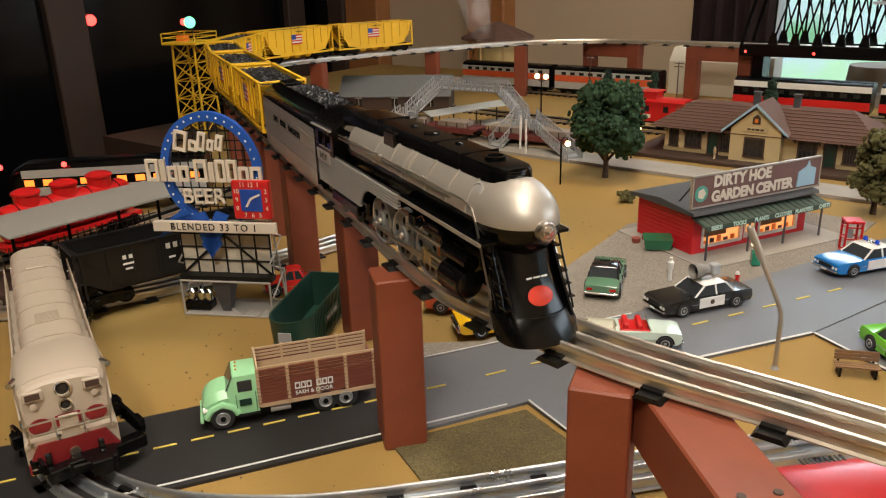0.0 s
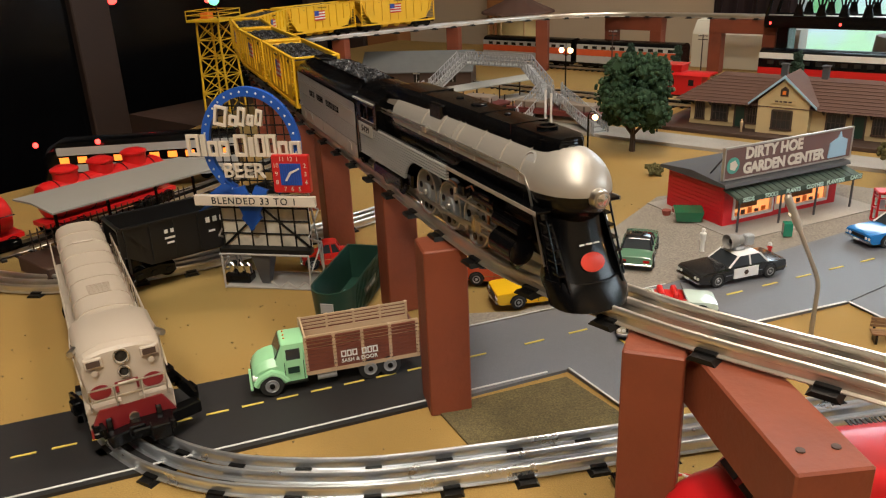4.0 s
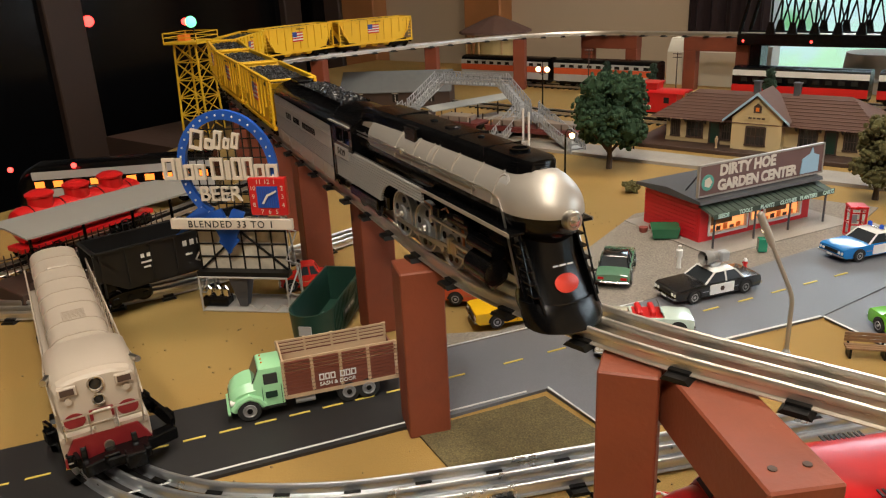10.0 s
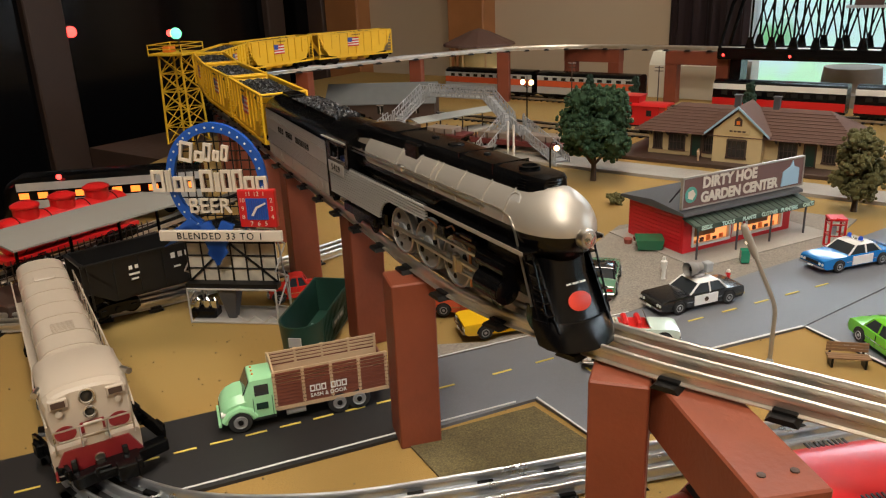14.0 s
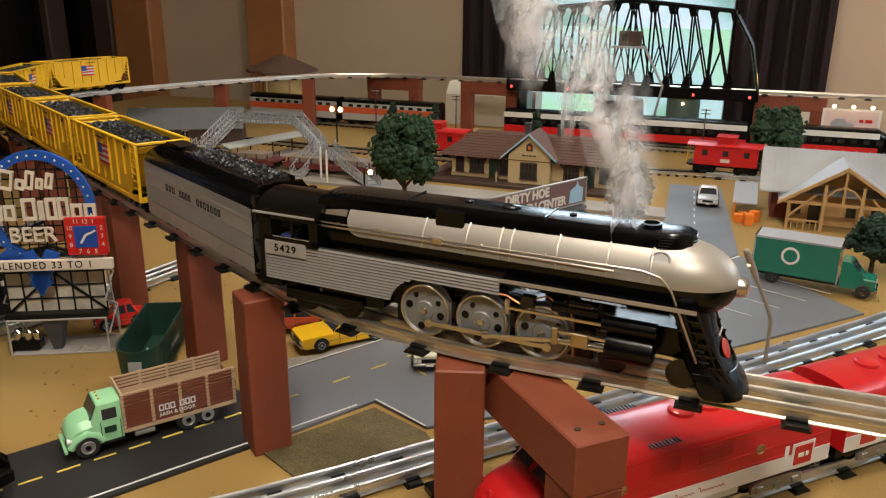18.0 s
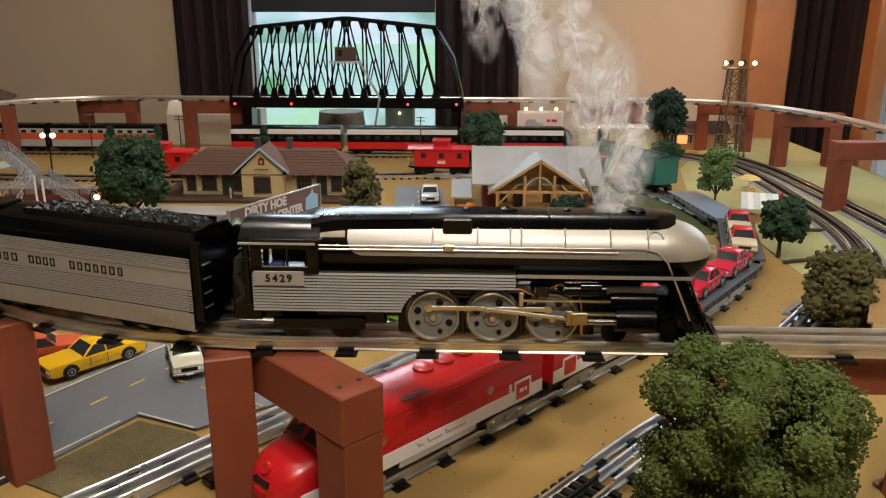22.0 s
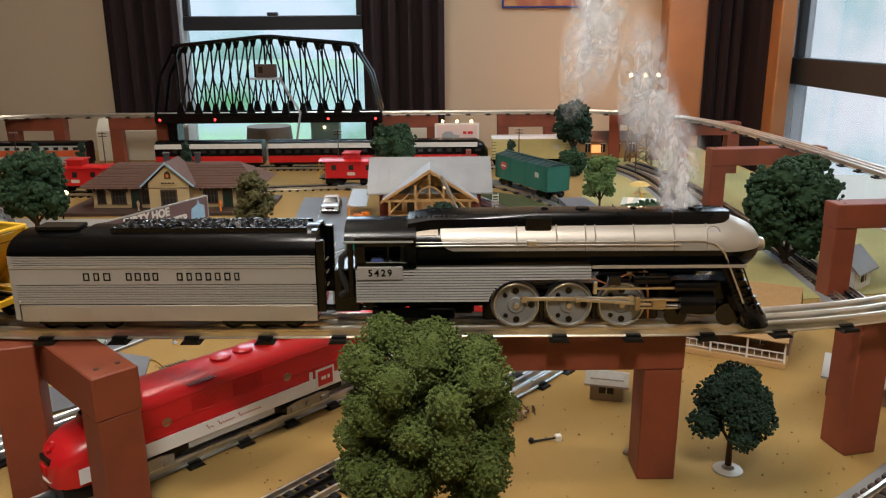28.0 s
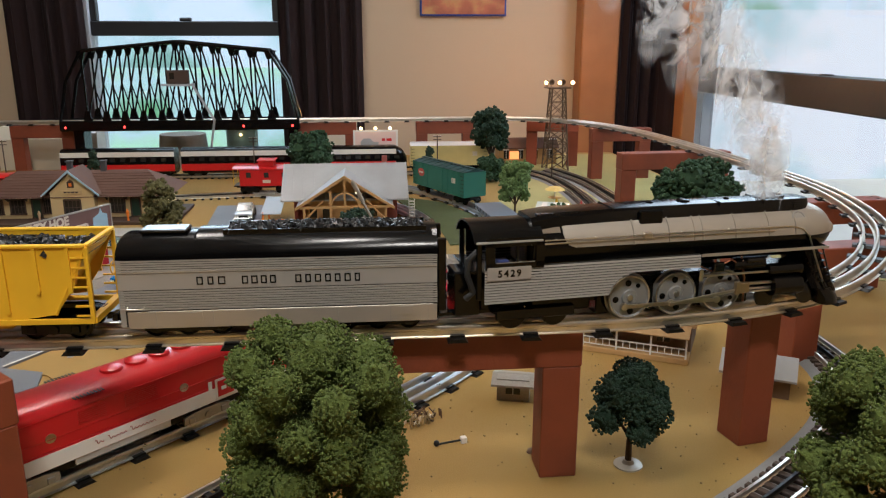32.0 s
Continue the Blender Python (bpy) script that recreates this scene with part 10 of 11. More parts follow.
open_bin(facing(-0.430, 0.505, -0.490, 0.625, 0.0) @ Matrix.Diagonal((1, 0.82, 1, 1)))


def park_bench(m):
    t = thing("bench", "brown slatted wooden bench beside the road", "bench", m)
    for k in range(3):
        part("seat_slat", Geo().box(-0.019, 0.019, -0.006 + 0.0042 * k, -0.0025 + 0.0042 * k, 0.0095, 0.0108), M["plank_tan"], t, smooth=0)
    for k in range(3):
        part("back_slat", Geo().box(-0.019, 0.019, 0.0062, 0.0072, 0.0125 + 0.0034 * k, 0.0152 + 0.0034 * k), M["plank_tan"], t, smooth=0)
    for x in (-0.015, 0.015):
        part("leg", Geo().box(x - 0.001, x + 0.001, -0.006, 0.0065, 0, 0.0095), M["tie"], t)
        part("back_support", Geo().box(x - 0.001, x + 0.001, 0.0072, 0.0082, 0.004, 0.022), M["tie"], t)


M["plank_tan"] = mat("bench_wood", (0.22, 0.12, 0.055), 0.7, vary=0.25, scale=80, bump=0.2)
park_bench(facing(0.009, 0.790, 0.039, 0.803, 0.0022))


def street_lamp(x, y, turn, height, label, lit=True):
    t = thing("street_lamp", label, "street lamp", pose(x, y, 0, 0, 0, turn), "street lamps")
    part("base", Geo().lathe([(0.0045, 0), (0.004, 0.002), (0.003, 0.004), (0.0018, 0.006)], 16), M["tin"], t)
    k = height / 0.136
    part("pole", Geo().tube([(0, 0, 0.004), (0, 0, 0.053 * k), (-0.001, 0, 0.060 * k), (-0.004, 0, 0.068 * k), (-0.0235 * k, 0, 0.108 * k)], 0.0021, 10), M["lamp_metal"], t)
    part("collar", Geo().cyl((-0.0225 * k, 0, 0.106 * k), (-0.0250 * k, 0, 0.1115 * k), 0.0031, 12), M["lamp_metal"], t)
    part("lamp_head", Geo().cyl((-0.0245 * k, 0, 0.1105 * k), (-0.0355 * k, 0, 0.1335 * k), 0.0037, 14), M["lamp_metal"], t)
    part("head_cap", Geo().ball((-0.0357 * k, 0, 0.1340 * k), 0.0036, 12, 8), M["lamp_metal"], t)
    part("bulb", Geo().ball((-0.0305 * k, 0, 0.1205 * k), 0.0036, 8, 5), M["bulb_soft"], t)
    return t


M["bulb_soft"] = glow("dim_bulb", (1.0, 0.80, 0.52), 1.2)
street_lamp(-0.040, 0.768, 0, 0.137, "grey curved street lamp beside the main road")
street_lamp(0.168, 0.815, 20, 0.138, "grey curved street lamp by the parking lot")
street_lamp(0.361, 1.076, 0, 0.168, "grey curved street lamp beside the tinplate track")


def twin_lamp(x, y, h=0.14, label="black twin-globe lamp post with glowing lamps"):
    t = thing("lamp_post", label, "lamp post", pose(x, y, 0), "lamp posts")
    part("post", Geo().tube([(0, 0, 0), (0, 0, h * 0.12), (0, 0, h)], 0.0026, 8, r1=0.0014), M["black"], t)
    part("arm", Geo().tube([(-0.011, 0, h - 0.006), (0, 0, h - 0.012), (0.011, 0, h - 0.006)], 0.0010, 6), M["black"], t)
    for s in (-1, 1):
        part("globe", Geo().ball((s * 0.011, 0, h), 0.0058, 12, 7), M["bulb"], t, "glowing warm globe")
    part("finial", Geo().cyl((0, 0, h), (0, 0, h + 0.016), 0.0008, 6), M["black"], t)


twin_lamp(-0.775, 1.565)


def gas_lamp(x, y, h, label="black single lamp post, lit warm"):
    t = thing("lamp_post", label, "lamp post", pose(x, y, 0), "lamp posts")
    part("post", Geo().tube([(0, 0, 0), (0, 0, h * 0.9)], 0.0018, 8), M["black"], t)
    part("arm", Geo().tube([(0, 0, h * 0.9), (0.004, 0, h), (0.012, 0, h), (0.013, 0, h - 0.006)], 0.0010, 6), M["black"], t)
    part("globe", Geo().ball((0.013, 0, h - 0.010), 0.0050, 12, 7), M["bulb"], t, "glowing warm globe")


gas_lamp(-0.545, 1.25, 0.085)
gas_lamp(-0.515, 1.475, 0.075)
for x, y in ((-0.66, 2.06), (-0.92, 2.07), (0.02, 2.06), (0.545, 2.06), (0.86, 1.95)):
    t = thing("utility_pole", "dark utility pole with a crossarm", "utility pole", pose(x, y, 0), "utility poles")
    part("pole", Geo().cyl((0, 0, 0), (0, 0, 0.125), 0.0020, 8, r1=0.0014), M["dark_wood"], t)
    for z in (0.112, 0.121):
        part("crossarm", Geo().box(-0.012, 0.012, -0.001, 0.001, z, z + 0.002), M["dark_wood"], t)
    for k in (-0.010, -0.004, 0.004, 0.010):
        part("insulator", Geo().cyl((k, 0, 0.123), (k, 0, 0.1262), 0.001, 6), M["white"], t)


def footbridge():
    """A perforated deck on two bent stairs, with lattice sides."""
    t = thing("footbridge", "grey perforated metal footbridge over the tracks", "footbridge", pose(-0.9, 1.5, 0))
    g = M["lattice_metal"]
    wide, tall = 0.017, 0.025

    def span(name, a, b, steps=0):
        a, b = Vector(a), Vector(b)
        d = b - a
        n = Vector((-d.y, d.x, 0)).normalized() * wide
        up = Vector((0, 0, 0.0024))
        part(name, Geo().loft([[p - n, p + n, p + n + up, p - n + up] for p in (a, b)]), g, t)
        m = max(3, int(d.length / 0.0075))
        for s in (-1, 1):
            lat = Geo()
            for z in (0.002, tall * 0.5, tall):
                lat.cyl(a + n * s + Vector((0, 0, z)), b + n * s + Vector((0, 0, z)), 0.0011, 5)
            for k in range(m + 1):
                p = a + d * (k / m) + n * s
                lat.cyl(p, p + Vector((0, 0, tall)), 0.0009, 4)
                if k < m:
                    q = a + d * ((k + 1) / m) + n * s
                    lat.cyl(p + Vector((0, 0, 0 if k % 2 else tall)), q + Vector((0, 0, tall if k % 2 else 0)), 0.0009, 4)
            part("lattice_panel", lat, g, t)
        for k in range(steps):
            p = a + d * ((k + 0.5) / steps) + up
            e = Vector((d.x, d.y, 0)).normalized() * 0.0022
            part("tread", Geo().loft([[q - n * 0.95, q + n * 0.95, q + n * 0.95 + up, q - n * 0.95 + up] for q in (p - e, p + e)]), g, t)

    span("walk_deck", (-0.125, 0.016, 0.105), (0.043, 0.029, 0.105))
    span("stair_flight", (0.043, 0.029, 0.105), (0.110, 0.015, 0.052), 8)
    span("stair_flight", (0.112, -0.002, 0.052), (0.098, -0.080, 0.002), 8)
    span("stair_flight", (0.134, 0.002, 0.052), (0.296, -0.088, 0.002), 10)
    span("stair_flight", (-0.125, 0.016, 0.105), (-0.142, -0.072, 0.052), 8)
    span("stair_flight", (-0.150, -0.090, 0.052), (-0.195, -0.150, 0.002), 8)
    for x, y in ((0.122, 0.008), (-0.146, -0.080)):
        part("landing", Geo().box(x - 0.020, x + 0.020, y - 0.020, y + 0.020, 0.0495, 0.0520), g, t)
        for dx, dy in ((-0.018, -0.018), (0.018, -0.018), (-0.018, 0.018), (0.018, 0.018)):
            part("leg", Geo().cyl((x + dx, y + dy, 0), (x + dx, y + dy, 0.078), 0.0016, 6), g, t)
    for x, y in ((0.152, -0.062), (0.184, -0.092)):
        part("tall_post", Geo().cyl((x, y, 0), (x, y, 0.076), 0.0024, 8), M["white"], t)


M["lattice_metal"] = mat("galvanised_lattice", (0.36, 0.37, 0.38), 0.5, 0.3, vary=0.1)
footbridge()


def platform_canopy():
    t = thing("platform_canopy", "long pale grey platform canopy on thin posts", "platform canopy", pose(-1.0, 1.585, 0, 0, 0, 74))
    part("canopy_roof", Geo().prism([(-0.034, 0.050), (0.0, 0.057), (0.034, 0.050), (0.034, 0.0475), (0.0, 0.0545), (-0.034, 0.0475)], -0.125, 0.125, "x"), M["pale_roof"], t)
    part("platform_slab", Geo().box(-0.125, 0.125, -0.024, 0.024, 0, 0.008, 0.001), M["concrete"], t)
    for x in (-0.10, -0.035, 0.035, 0.10):
        part("canopy_post", Geo().cyl((x, 0, 0.008), (x, 0, 0.055), 0.0018, 8), M["dark_wood"], t)
        part("cross_arm", Geo().box(x - 0.0012, x + 0.0012, -0.026, 0.026, 0.0455, 0.0485), M["dark_wood"], t)


M["pale_roof"] = mat("pale_grey_canopy", (0.40, 0.40, 0.37), 0.7, vary=0.1, scale=20, bump=0.1)
platform_canopy()


def loaded_flat(m, label):
    t = thing("flat_car", label, "flat car", m, group="maroon flat cars")
    part("deck", Geo().box(-0.115, 0.115, -0.028, 0.028, 0.0185, 0.0235, 0.0006), M["maroon"], t)
    for s in (-1, 1):
        part("side_sill", Geo().box(-0.112, 0.112, s * 0.0275 - 0.0012, s * 0.0275 + 0.0012, 0.0125, 0.0190), M["maroon"], t)
        for k in range(8):
            x = -0.098 + 0.028 * k
            part("stake", Geo().box(x - 0.0012, x + 0.0012, s * 0.0275 - 0.001, s * 0.0275 + 0.001, 0.0235, 0.036), M["dark_wood"], t)
    for x in (-0.062, 0.05):
        part("crate_load", Geo().box(x - 0.036, x + 0.036, -0.020, 0.020, 0.0236, 0.036, 0.0012), M["crate_tan"], t, "tan boxed load")
    part("underframe", Geo().box(-0.112, 0.112, -0.012, 0.012, 0.010, 0.0186), M["tie"], t)
    truck_frame(t, -0.078)
    truck_frame(t, 0.078)
    coupler(t, 0.115, 1)
    coupler(t, -0.115, -1)


M["crate_tan"] = mat("crate_tan", (0.24, 0.19, 0.15), 0.7, vary=0.25, scale=60)
M["maroon"] = mat("maroon_sill", (0.13, 0.025, 0.022), 0.5, vary=0.15, scale=40, bump=0.05)
track("spur_track", "three-rail tinplate spur under the footbridge", [Vector((-1.20 + 0.07 * i, 1.445 + 0.004 * i, 0)) for i in range(9)], 0.0, style="tube")
loaded_flat(pose(-0.985, 1.459, 0.0104, 0, 0, 3.3), "maroon flat car with tan boxed loads under the footbridge")
loaded_flat(pose(-0.735, 1.473, 0.0104, 0, 0, 3.3), "maroon flat car with tan boxed loads beside the footbridge")


def billboard():
    t = thing("billboard", "lit white billboard with three lamps above", "billboard", pose(0.368, 2.20, 0))
    part("panel", Geo().box(-0.068, 0.068, -0.002, 0.002, 0.061, 0.127, 0.0005), M["white"], t)
    part("picture", Geo().box(-0.062, 0.062, -0.0030, -0.0022, 0.066, 0.122), mat("poster_pink", (0.72, 0.55, 0.50), 0.5, vary=0.08, scale=30), t)
    part("picture_car", Geo().prism([(-0.045, 0.080), (0.005, 0.080), (0.010, 0.090), (-0.008, 0.092), (-0.016, 0.102), (-0.036, 0.102), (-0.046, 0.092)], -0.0038, -0.0031, "y"), M["tin"], t)
    bars([0.010, 0.016], 0.008, 0.004, M["red"], t, pose(0.034, -0.0034, 0.098) @ UPRIGHT, 0.0003)
    for x in (-0.05, 0.05):
        part("leg", Geo().box(x - 0.002, x + 0.002, 0.002, 0.006, 0, 0.061), M["dark_wood"], t)
    for x in (-0.044, 0.0, 0.044):
        part("lamp_arm", Geo().cyl((x, 0.0, 0.127), (x, -0.014, 0.134), 0.0008, 6), M["tie"], t)
        part("lamp", Geo().ball((x, -0.015, 0.134), 0.0050, 10, 6), M["bulb"], t, "glowing billboard lamp")


billboard()


def floodlight_tower(x, y):
    t = thing("floodlight_tower", "brown lattice floodlight tower with glowing lamps", "floodlight tower", pose(x, y, 0))
    c = mat("tower_brown", (0.10, 0.06, 0.03), 0.5)
    cs = [(-1, -1), (1, -1), (1, 1), (-1, 1)]
    h, b0, b1 = 0.25, 0.034, 0.020
    for a, b in cs:
        part("leg", Geo().cyl((a * b0, b * b0, 0), (a * b1, b * b1, h), 0.0022, 6), c, t)
    for k in range(6):
        z0, z1 = h * k / 6, h * (k + 1) / 6
        u0, u1 = b0 + (b1 - b0) * k / 6, b0 + (b1 - b0) * (k + 1) / 6
        for i in range(4):
            (a, b), (e, d) = cs[i], cs[(i + 1) % 4]
            part("brace", Geo().cyl((a * u0, b * u0, z0), (e * u1, d * u1, z1), 0.0013, 5), c, t)
            part("brace", Geo().cyl((e * u0, d * u0, z0), (a * u1, b * u1, z1), 0.0013, 5), c, t)
            part("ring_bar", Geo().cyl((a * u1, b * u1, z1), (e * u1, d * u1, z1), 0.0013, 5), c, t)
    part("platform", Geo().box(-0.036, 0.036, -0.026, 0.026, h, h + 0.004), c, t)
    for k, y in ((-0.044, -0.012), (-0.020, 0.016), (0.002, -0.022), (0.022, 0.016), (0.044, -0.012)):
        part("lamp_bracket", Geo().cyl((k * 0.7, y, h + 0.002), (k, y, h + 0.014), 0.001, 5), c, t)
        hs = part("lamp_housing", Geo().lathe([(0.004, 0), (0.0085, 0.006), (0.0088, 0.010), (0.0078, 0.010), (0.0035, 0.002)], 14), c, t, m=pose(k, y, h + 0.018, 90, 0, 25 if k < 0 else -25))
        if y < 0:
            part("lamp", Geo().ball((0, 0, 0.007), 0.0062, 10, 6), M["bulb"], hs, "glowing floodlight")


floodlight_tower(0.925, 2.18)

# shop-yard clutter
solid("skip_bin", Geo().loft([[(-0.016, -0.010, 0.002), (0.016, -0.010, 0.002), (0.016, 0.010, 0.002), (-0.016, 0.010, 0.002)], [(-0.019, -0.012, 0.016), (0.019, -0.012, 0.016), (0.019, 0.012, 0.019), (-0.019, 0.012, 0.019)]]), paint("bin_green", (0.015, 0.13, 0.06)), "small green rubbish skip beside the shop", "rubbish skip", pose(-0.265, 1.02, 0.0022, 0, 0, 30), smooth=0)
solid("rubbish_bin", Geo().box(-0.0055, 0.0055, -0.0055, 0.0055, 0, 0.018, 0.0008), paint("bin_green_2", (0.02, 0.22, 0.13)), "green rubbish bin before the shop", "rubbish bin", pose(-0.139, 1.03, 0.0032, 0, 0, 30))
hyd = thing("fire_hydrant", "small red fire hydrant with a white cap", "fire hydrant", pose(-0.140, 0.965, 0.002))
part("barrel", Geo().lathe([(0.0030, 0), (0.0030, 0.0015), (0.0021, 0.002), (0.0021, 0.009)], 12), M["red"], hyd)
part("cap", Geo().lathe([(0.0026, 0.009), (0.0026, 0.0105), (0.0015, 0.0125), (0.0001, 0.013)], 12), M["white"], hyd)
part("outlet", Geo().cyl((-0.0032, 0, 0.0065), (0.0032, 0, 0.0065), 0.0011, 8), M["red"], hyd)
booth = thing("phone_booth", "red telephone booth with glass sides", "phone booth", pose(-0.055, 1.15, 0.0, 0, 0, 28))
for a, b in ((-1, -1), (1, -1), (1, 1), (-1, 1)):
    part("corner_post", Geo().box(a * 0.0095 - 0.0012, a * 0.0095 + 0.0012, b * 0.0095 - 0.0012, b * 0.0095 + 0.0012, 0, 0.042), M["red"], booth)
for z in (0.002, 0.020, 0.036):
    part("frame_bar", Geo().box(-0.0095, 0.0095, -0.0105, -0.0095, z, z + 0.0016).box(-0.0095, 0.0095, 0.0095, 0.0105, z, z + 0.0016).box(-0.0105, -0.0095, -0.0095, 0.0095, z, z + 0.0016).box(0.0095, 0.0105, -0.0095, 0.0095, z, z + 0.0016), M["red"], booth)
part("roof", Geo().box(-0.0115, 0.0115, -0.0115, 0.0115, 0.042, 0.0455, 0.001), M["red"], booth)
part("handset_box", Geo().box(-0.004, 0.004, 0.006, 0.009, 0.018, 0.030), M["tin"], booth)
for k, (x, y) in enumerate(((-0.30, 1.03), (-0.292, 1.045))):
    solid("plant_tub", Geo().lathe([(0.005, 0), (0.0065, 0.007), (0.0055, 0.0072)], 12), M["brick_red"], "small clay plant tub in the yard", "plant tub", pose(x, y, 0.002), group="clay tubs")

def figurine(x, y, z, h, material, label):
    """A tiny plain figure, one smooth shape."""
    prof = [(0.10, 0.0), (0.09, 0.05), (0.085, 0.40), (0.13, 0.52), (0.14, 0.78), (0.06, 0.84), (0.075, 0.90), (0.07, 0.97), (0.005, 1.0)]
    solid("figurine", Geo().lathe([(r * h, q * h) for r, q in prof], 10), material, label, "figurine", pose(x, y, z), group="tiny figurines")


figurine(-0.208, 0.925, 0.002, 0.030, M["white"], "tiny plain white figurine standing in the yard")
figurine(-0.375, 1.545, 0.008, 0.024, M["tan"], "tiny plain tan figurine on the depot platform")
figurine(-0.185, 1.535, 0.008, 0.026, M["orange"], "tiny plain orange figurine on the depot platform")
figurine(0.79, 1.60, 0.0015, 0.024, M["yellow"], "tiny plain yellow figurine on the picnic ground")
figurine(0.845, 1.58, 0.0015, 0.022, M["red"], "tiny plain red figurine on the picnic ground")

# picnic ground beside the flat cars
stall = thing("picnic_stall", "small stall with a pale striped awning", "stall", pose(0.735, 1.42, 0.0015, 0, 0, -18))
for k in range(6):
    part("awning_strip", Geo().prism([(-0.05, 0.030), (0.045, 0.044), (0.045, 0.0425), (-0.05, 0.0285)], -0.036 + 0.012 * k, -0.0245 + 0.012 * k, "x"), M["white"] if k % 2 else mat("awning_pale", (0.50, 0.55, 0.52), 0.6), stall)
for a in (-0.033, 0.033):
    for b, z in ((-0.046, 0.029), (0.042, 0.042)):
        part("post", Geo().cyl((a, b, 0), (a, b, z), 0.0012, 6), M["white"], stall)
part("counter", Geo().box(-0.028, 0.028, -0.030, -0.018, 0, 0.014, 0.0008), M["timber"], stall)
for k, (x, y, a) in enumerate(((0.685, 1.12, 20), (0.665, 1.02, 70), (0.80, 1.32, 5))):
    solid("log", Geo().tube([(-0.022, 0, 0.0035), (0.0, 0.001, 0.0038), (0.024, 0, 0.003)], 0.0034, 8), M["bark"], "weathered brown log on the turf", "log", pose(x, y, 0.0015, 0, 0, a), group="logs")
pt = thing("picnic_table", "small picnic table with a yellow parasol", "picnic table", pose(0.80, 1.66, 0.0015))
part("tabletop", Geo().lathe([(0.016, 0.014), (0.016, 0.0155)], 14), M["timber"], pt)
part("pole", Geo().cyl((0, 0, 0), (0, 0, 0.04), 0.0012, 6), M["white"], pt)
part("parasol", Geo().lathe([(0.026, 0.034), (0.014, 0.041), (0.0001, 0.044)], 10), mat("parasol_yellow", (0.7, 0.5, 0.15), 0.6), pt, smooth=0)

# debris on the near ground
rk = random.Random(5)
for k, (x, y) in enumerate(((0.400, 0.560), (0.388, 0.548))):
    heap = thing("scrap_heap", "tangled heap of small scrap", "scrap heap", pose(x, y, 0.0))
    for i in range(26):
        m = pose(rk.uniform(-0.014, 0.014), rk.uniform(-0.008, 0.008), rk.uniform(0.001, 0.010), rk.uniform(0, 180), rk.uniform(0, 180), rk.uniform(0, 180))
        part("scrap_piece", Geo().box(-0.0045, 0.0045, -0.0006, 0.0006, -0.0006, 0.0006), M["brass"] if k else M["hut_brown"], heap, m=m, smooth=0)
an = thing("horse_model", "small fallen brown toy horse on the ground", "toy animal", pose(0.497, 0.478, 0.0045, 0, 0, 25))
part("body", Geo().loft([[(x, y * r, 0.0 + z * r) for y, z in ((-1, 0), (-0.7, 0.7), (0, 1), (0.7, 0.7), (1, 0), (0.7, -0.7), (0, -1), (-0.7, -0.7))] for x, r in ((-0.009, 0.0012), (-0.006, 0.0032), (0.004, 0.003), (0.008, 0.0016))]), M["hut_brown"], an)
part("head", Geo().tube([(0.007, 0, 0.0012), (0.012, 0.001, 0.0032), (0.0155, 0.0015, 0.002)], 0.0014, 7), M["hut_brown"], an)
for x, y in ((-0.006, -0.0105), (-0.0045, -0.009), (0.004, -0.0105), (0.006, -0.009)):
    part("leg", Geo().tube([(x, -0.002, -0.001), (x + 0.001, y * 0.6, -0.0022), (x - 0.001, y, -0.0036)], 0.0008, 6), M["hut_brown"], an)
pst = thing("toppled_signal", "small toppled signal post on the ground", "signal", pose(0.418, 0.505, 0.003, 0, 0, 10))
part("pole", Geo().cyl((-0.014, 0, -0.0012), (0.010, 0, 0.0), 0.0011, 6), M["tie"], pst)
part("weight", Geo().ball((-0.015, 0, 0), 0.0032, 8, 6), M["tie"], pst)
part("plate", Geo().box(0.010, 0.016, -0.003, 0.003, -0.003, 0.003, 0.0004), M["white"], pst)
sw = thing("track_switch_box", "black terminal box with red and white wires", "terminal box", pose(-0.078, 0.475, 0.0, 0, 0, 48))
part("box", Geo().box(-0.018, 0.018, -0.008, 0.008, 0, 0.008, 0.001), M["black"], sw)
part("lever", Geo().cyl((0, 0, 0.008), (0.003, 0, 0.014), 0.0012, 6), M["chrome"], sw)
part("wire", Geo().tube([(0.015, -0.002, 0.005), (0.026, -0.006, 0.008), (0.036, 0.0, 0.003), (0.05, -0.008, 0.0012)], 0.0009, 6), M["red"], sw, "red wire")
part("wire", Geo().tube([(0.015, 0.002, 0.005), (0.028, 0.000, 0.006), (0.038, -0.006, 0.004), (0.052, -0.012, 0.0012)], 0.0009, 6), M["white"], sw, "white wire")

# things along the back wall
def card_box(x0, x1, y0, y1, h, slope, material, label):
    solid("cardboard_box", Geo().prism([(y0, 0.0), (y1, 0.0), (y1, h), (y0 + slope, h), (y0, h * 0.72)], x0, x1, "x"), material, label, "box", group="cardboard boxes")


card_box(-0.795, -0.575, 2.33, 2.43, 0.132, 0.03, M["pale_card"], "plain pale cardboard box with a sloped front")
card_box(-0.570, -0.500, 2.34, 2.42, 0.112, 0.006, M["white"], "plain white cardboard box beside the bridge pier")
card_box(0.165, 0.310, 2.36, 2.45, 0.138, 0.025, M["pale_card"], "plain pale cardboard box under the curtain")
drum = thing("sill_drum", "low grey round drum before the window", "drum", pose(-0.255, 2.42, 0))
part("drum_body", Geo().lathe([(0.095, 0.0), (0.095, 0.035), (0.078, 0.040), (0.072, 0.098), (0.0001, 0.100)], 28), mat("drum_grey", (0.30, 0.27, 0.23), 0.6, vary=0.12), drum)
part("drum_rim", Geo().lathe([(0.098, 0.030), (0.101, 0.034), (0.098, 0.038)], 28), M["tin"], drum)
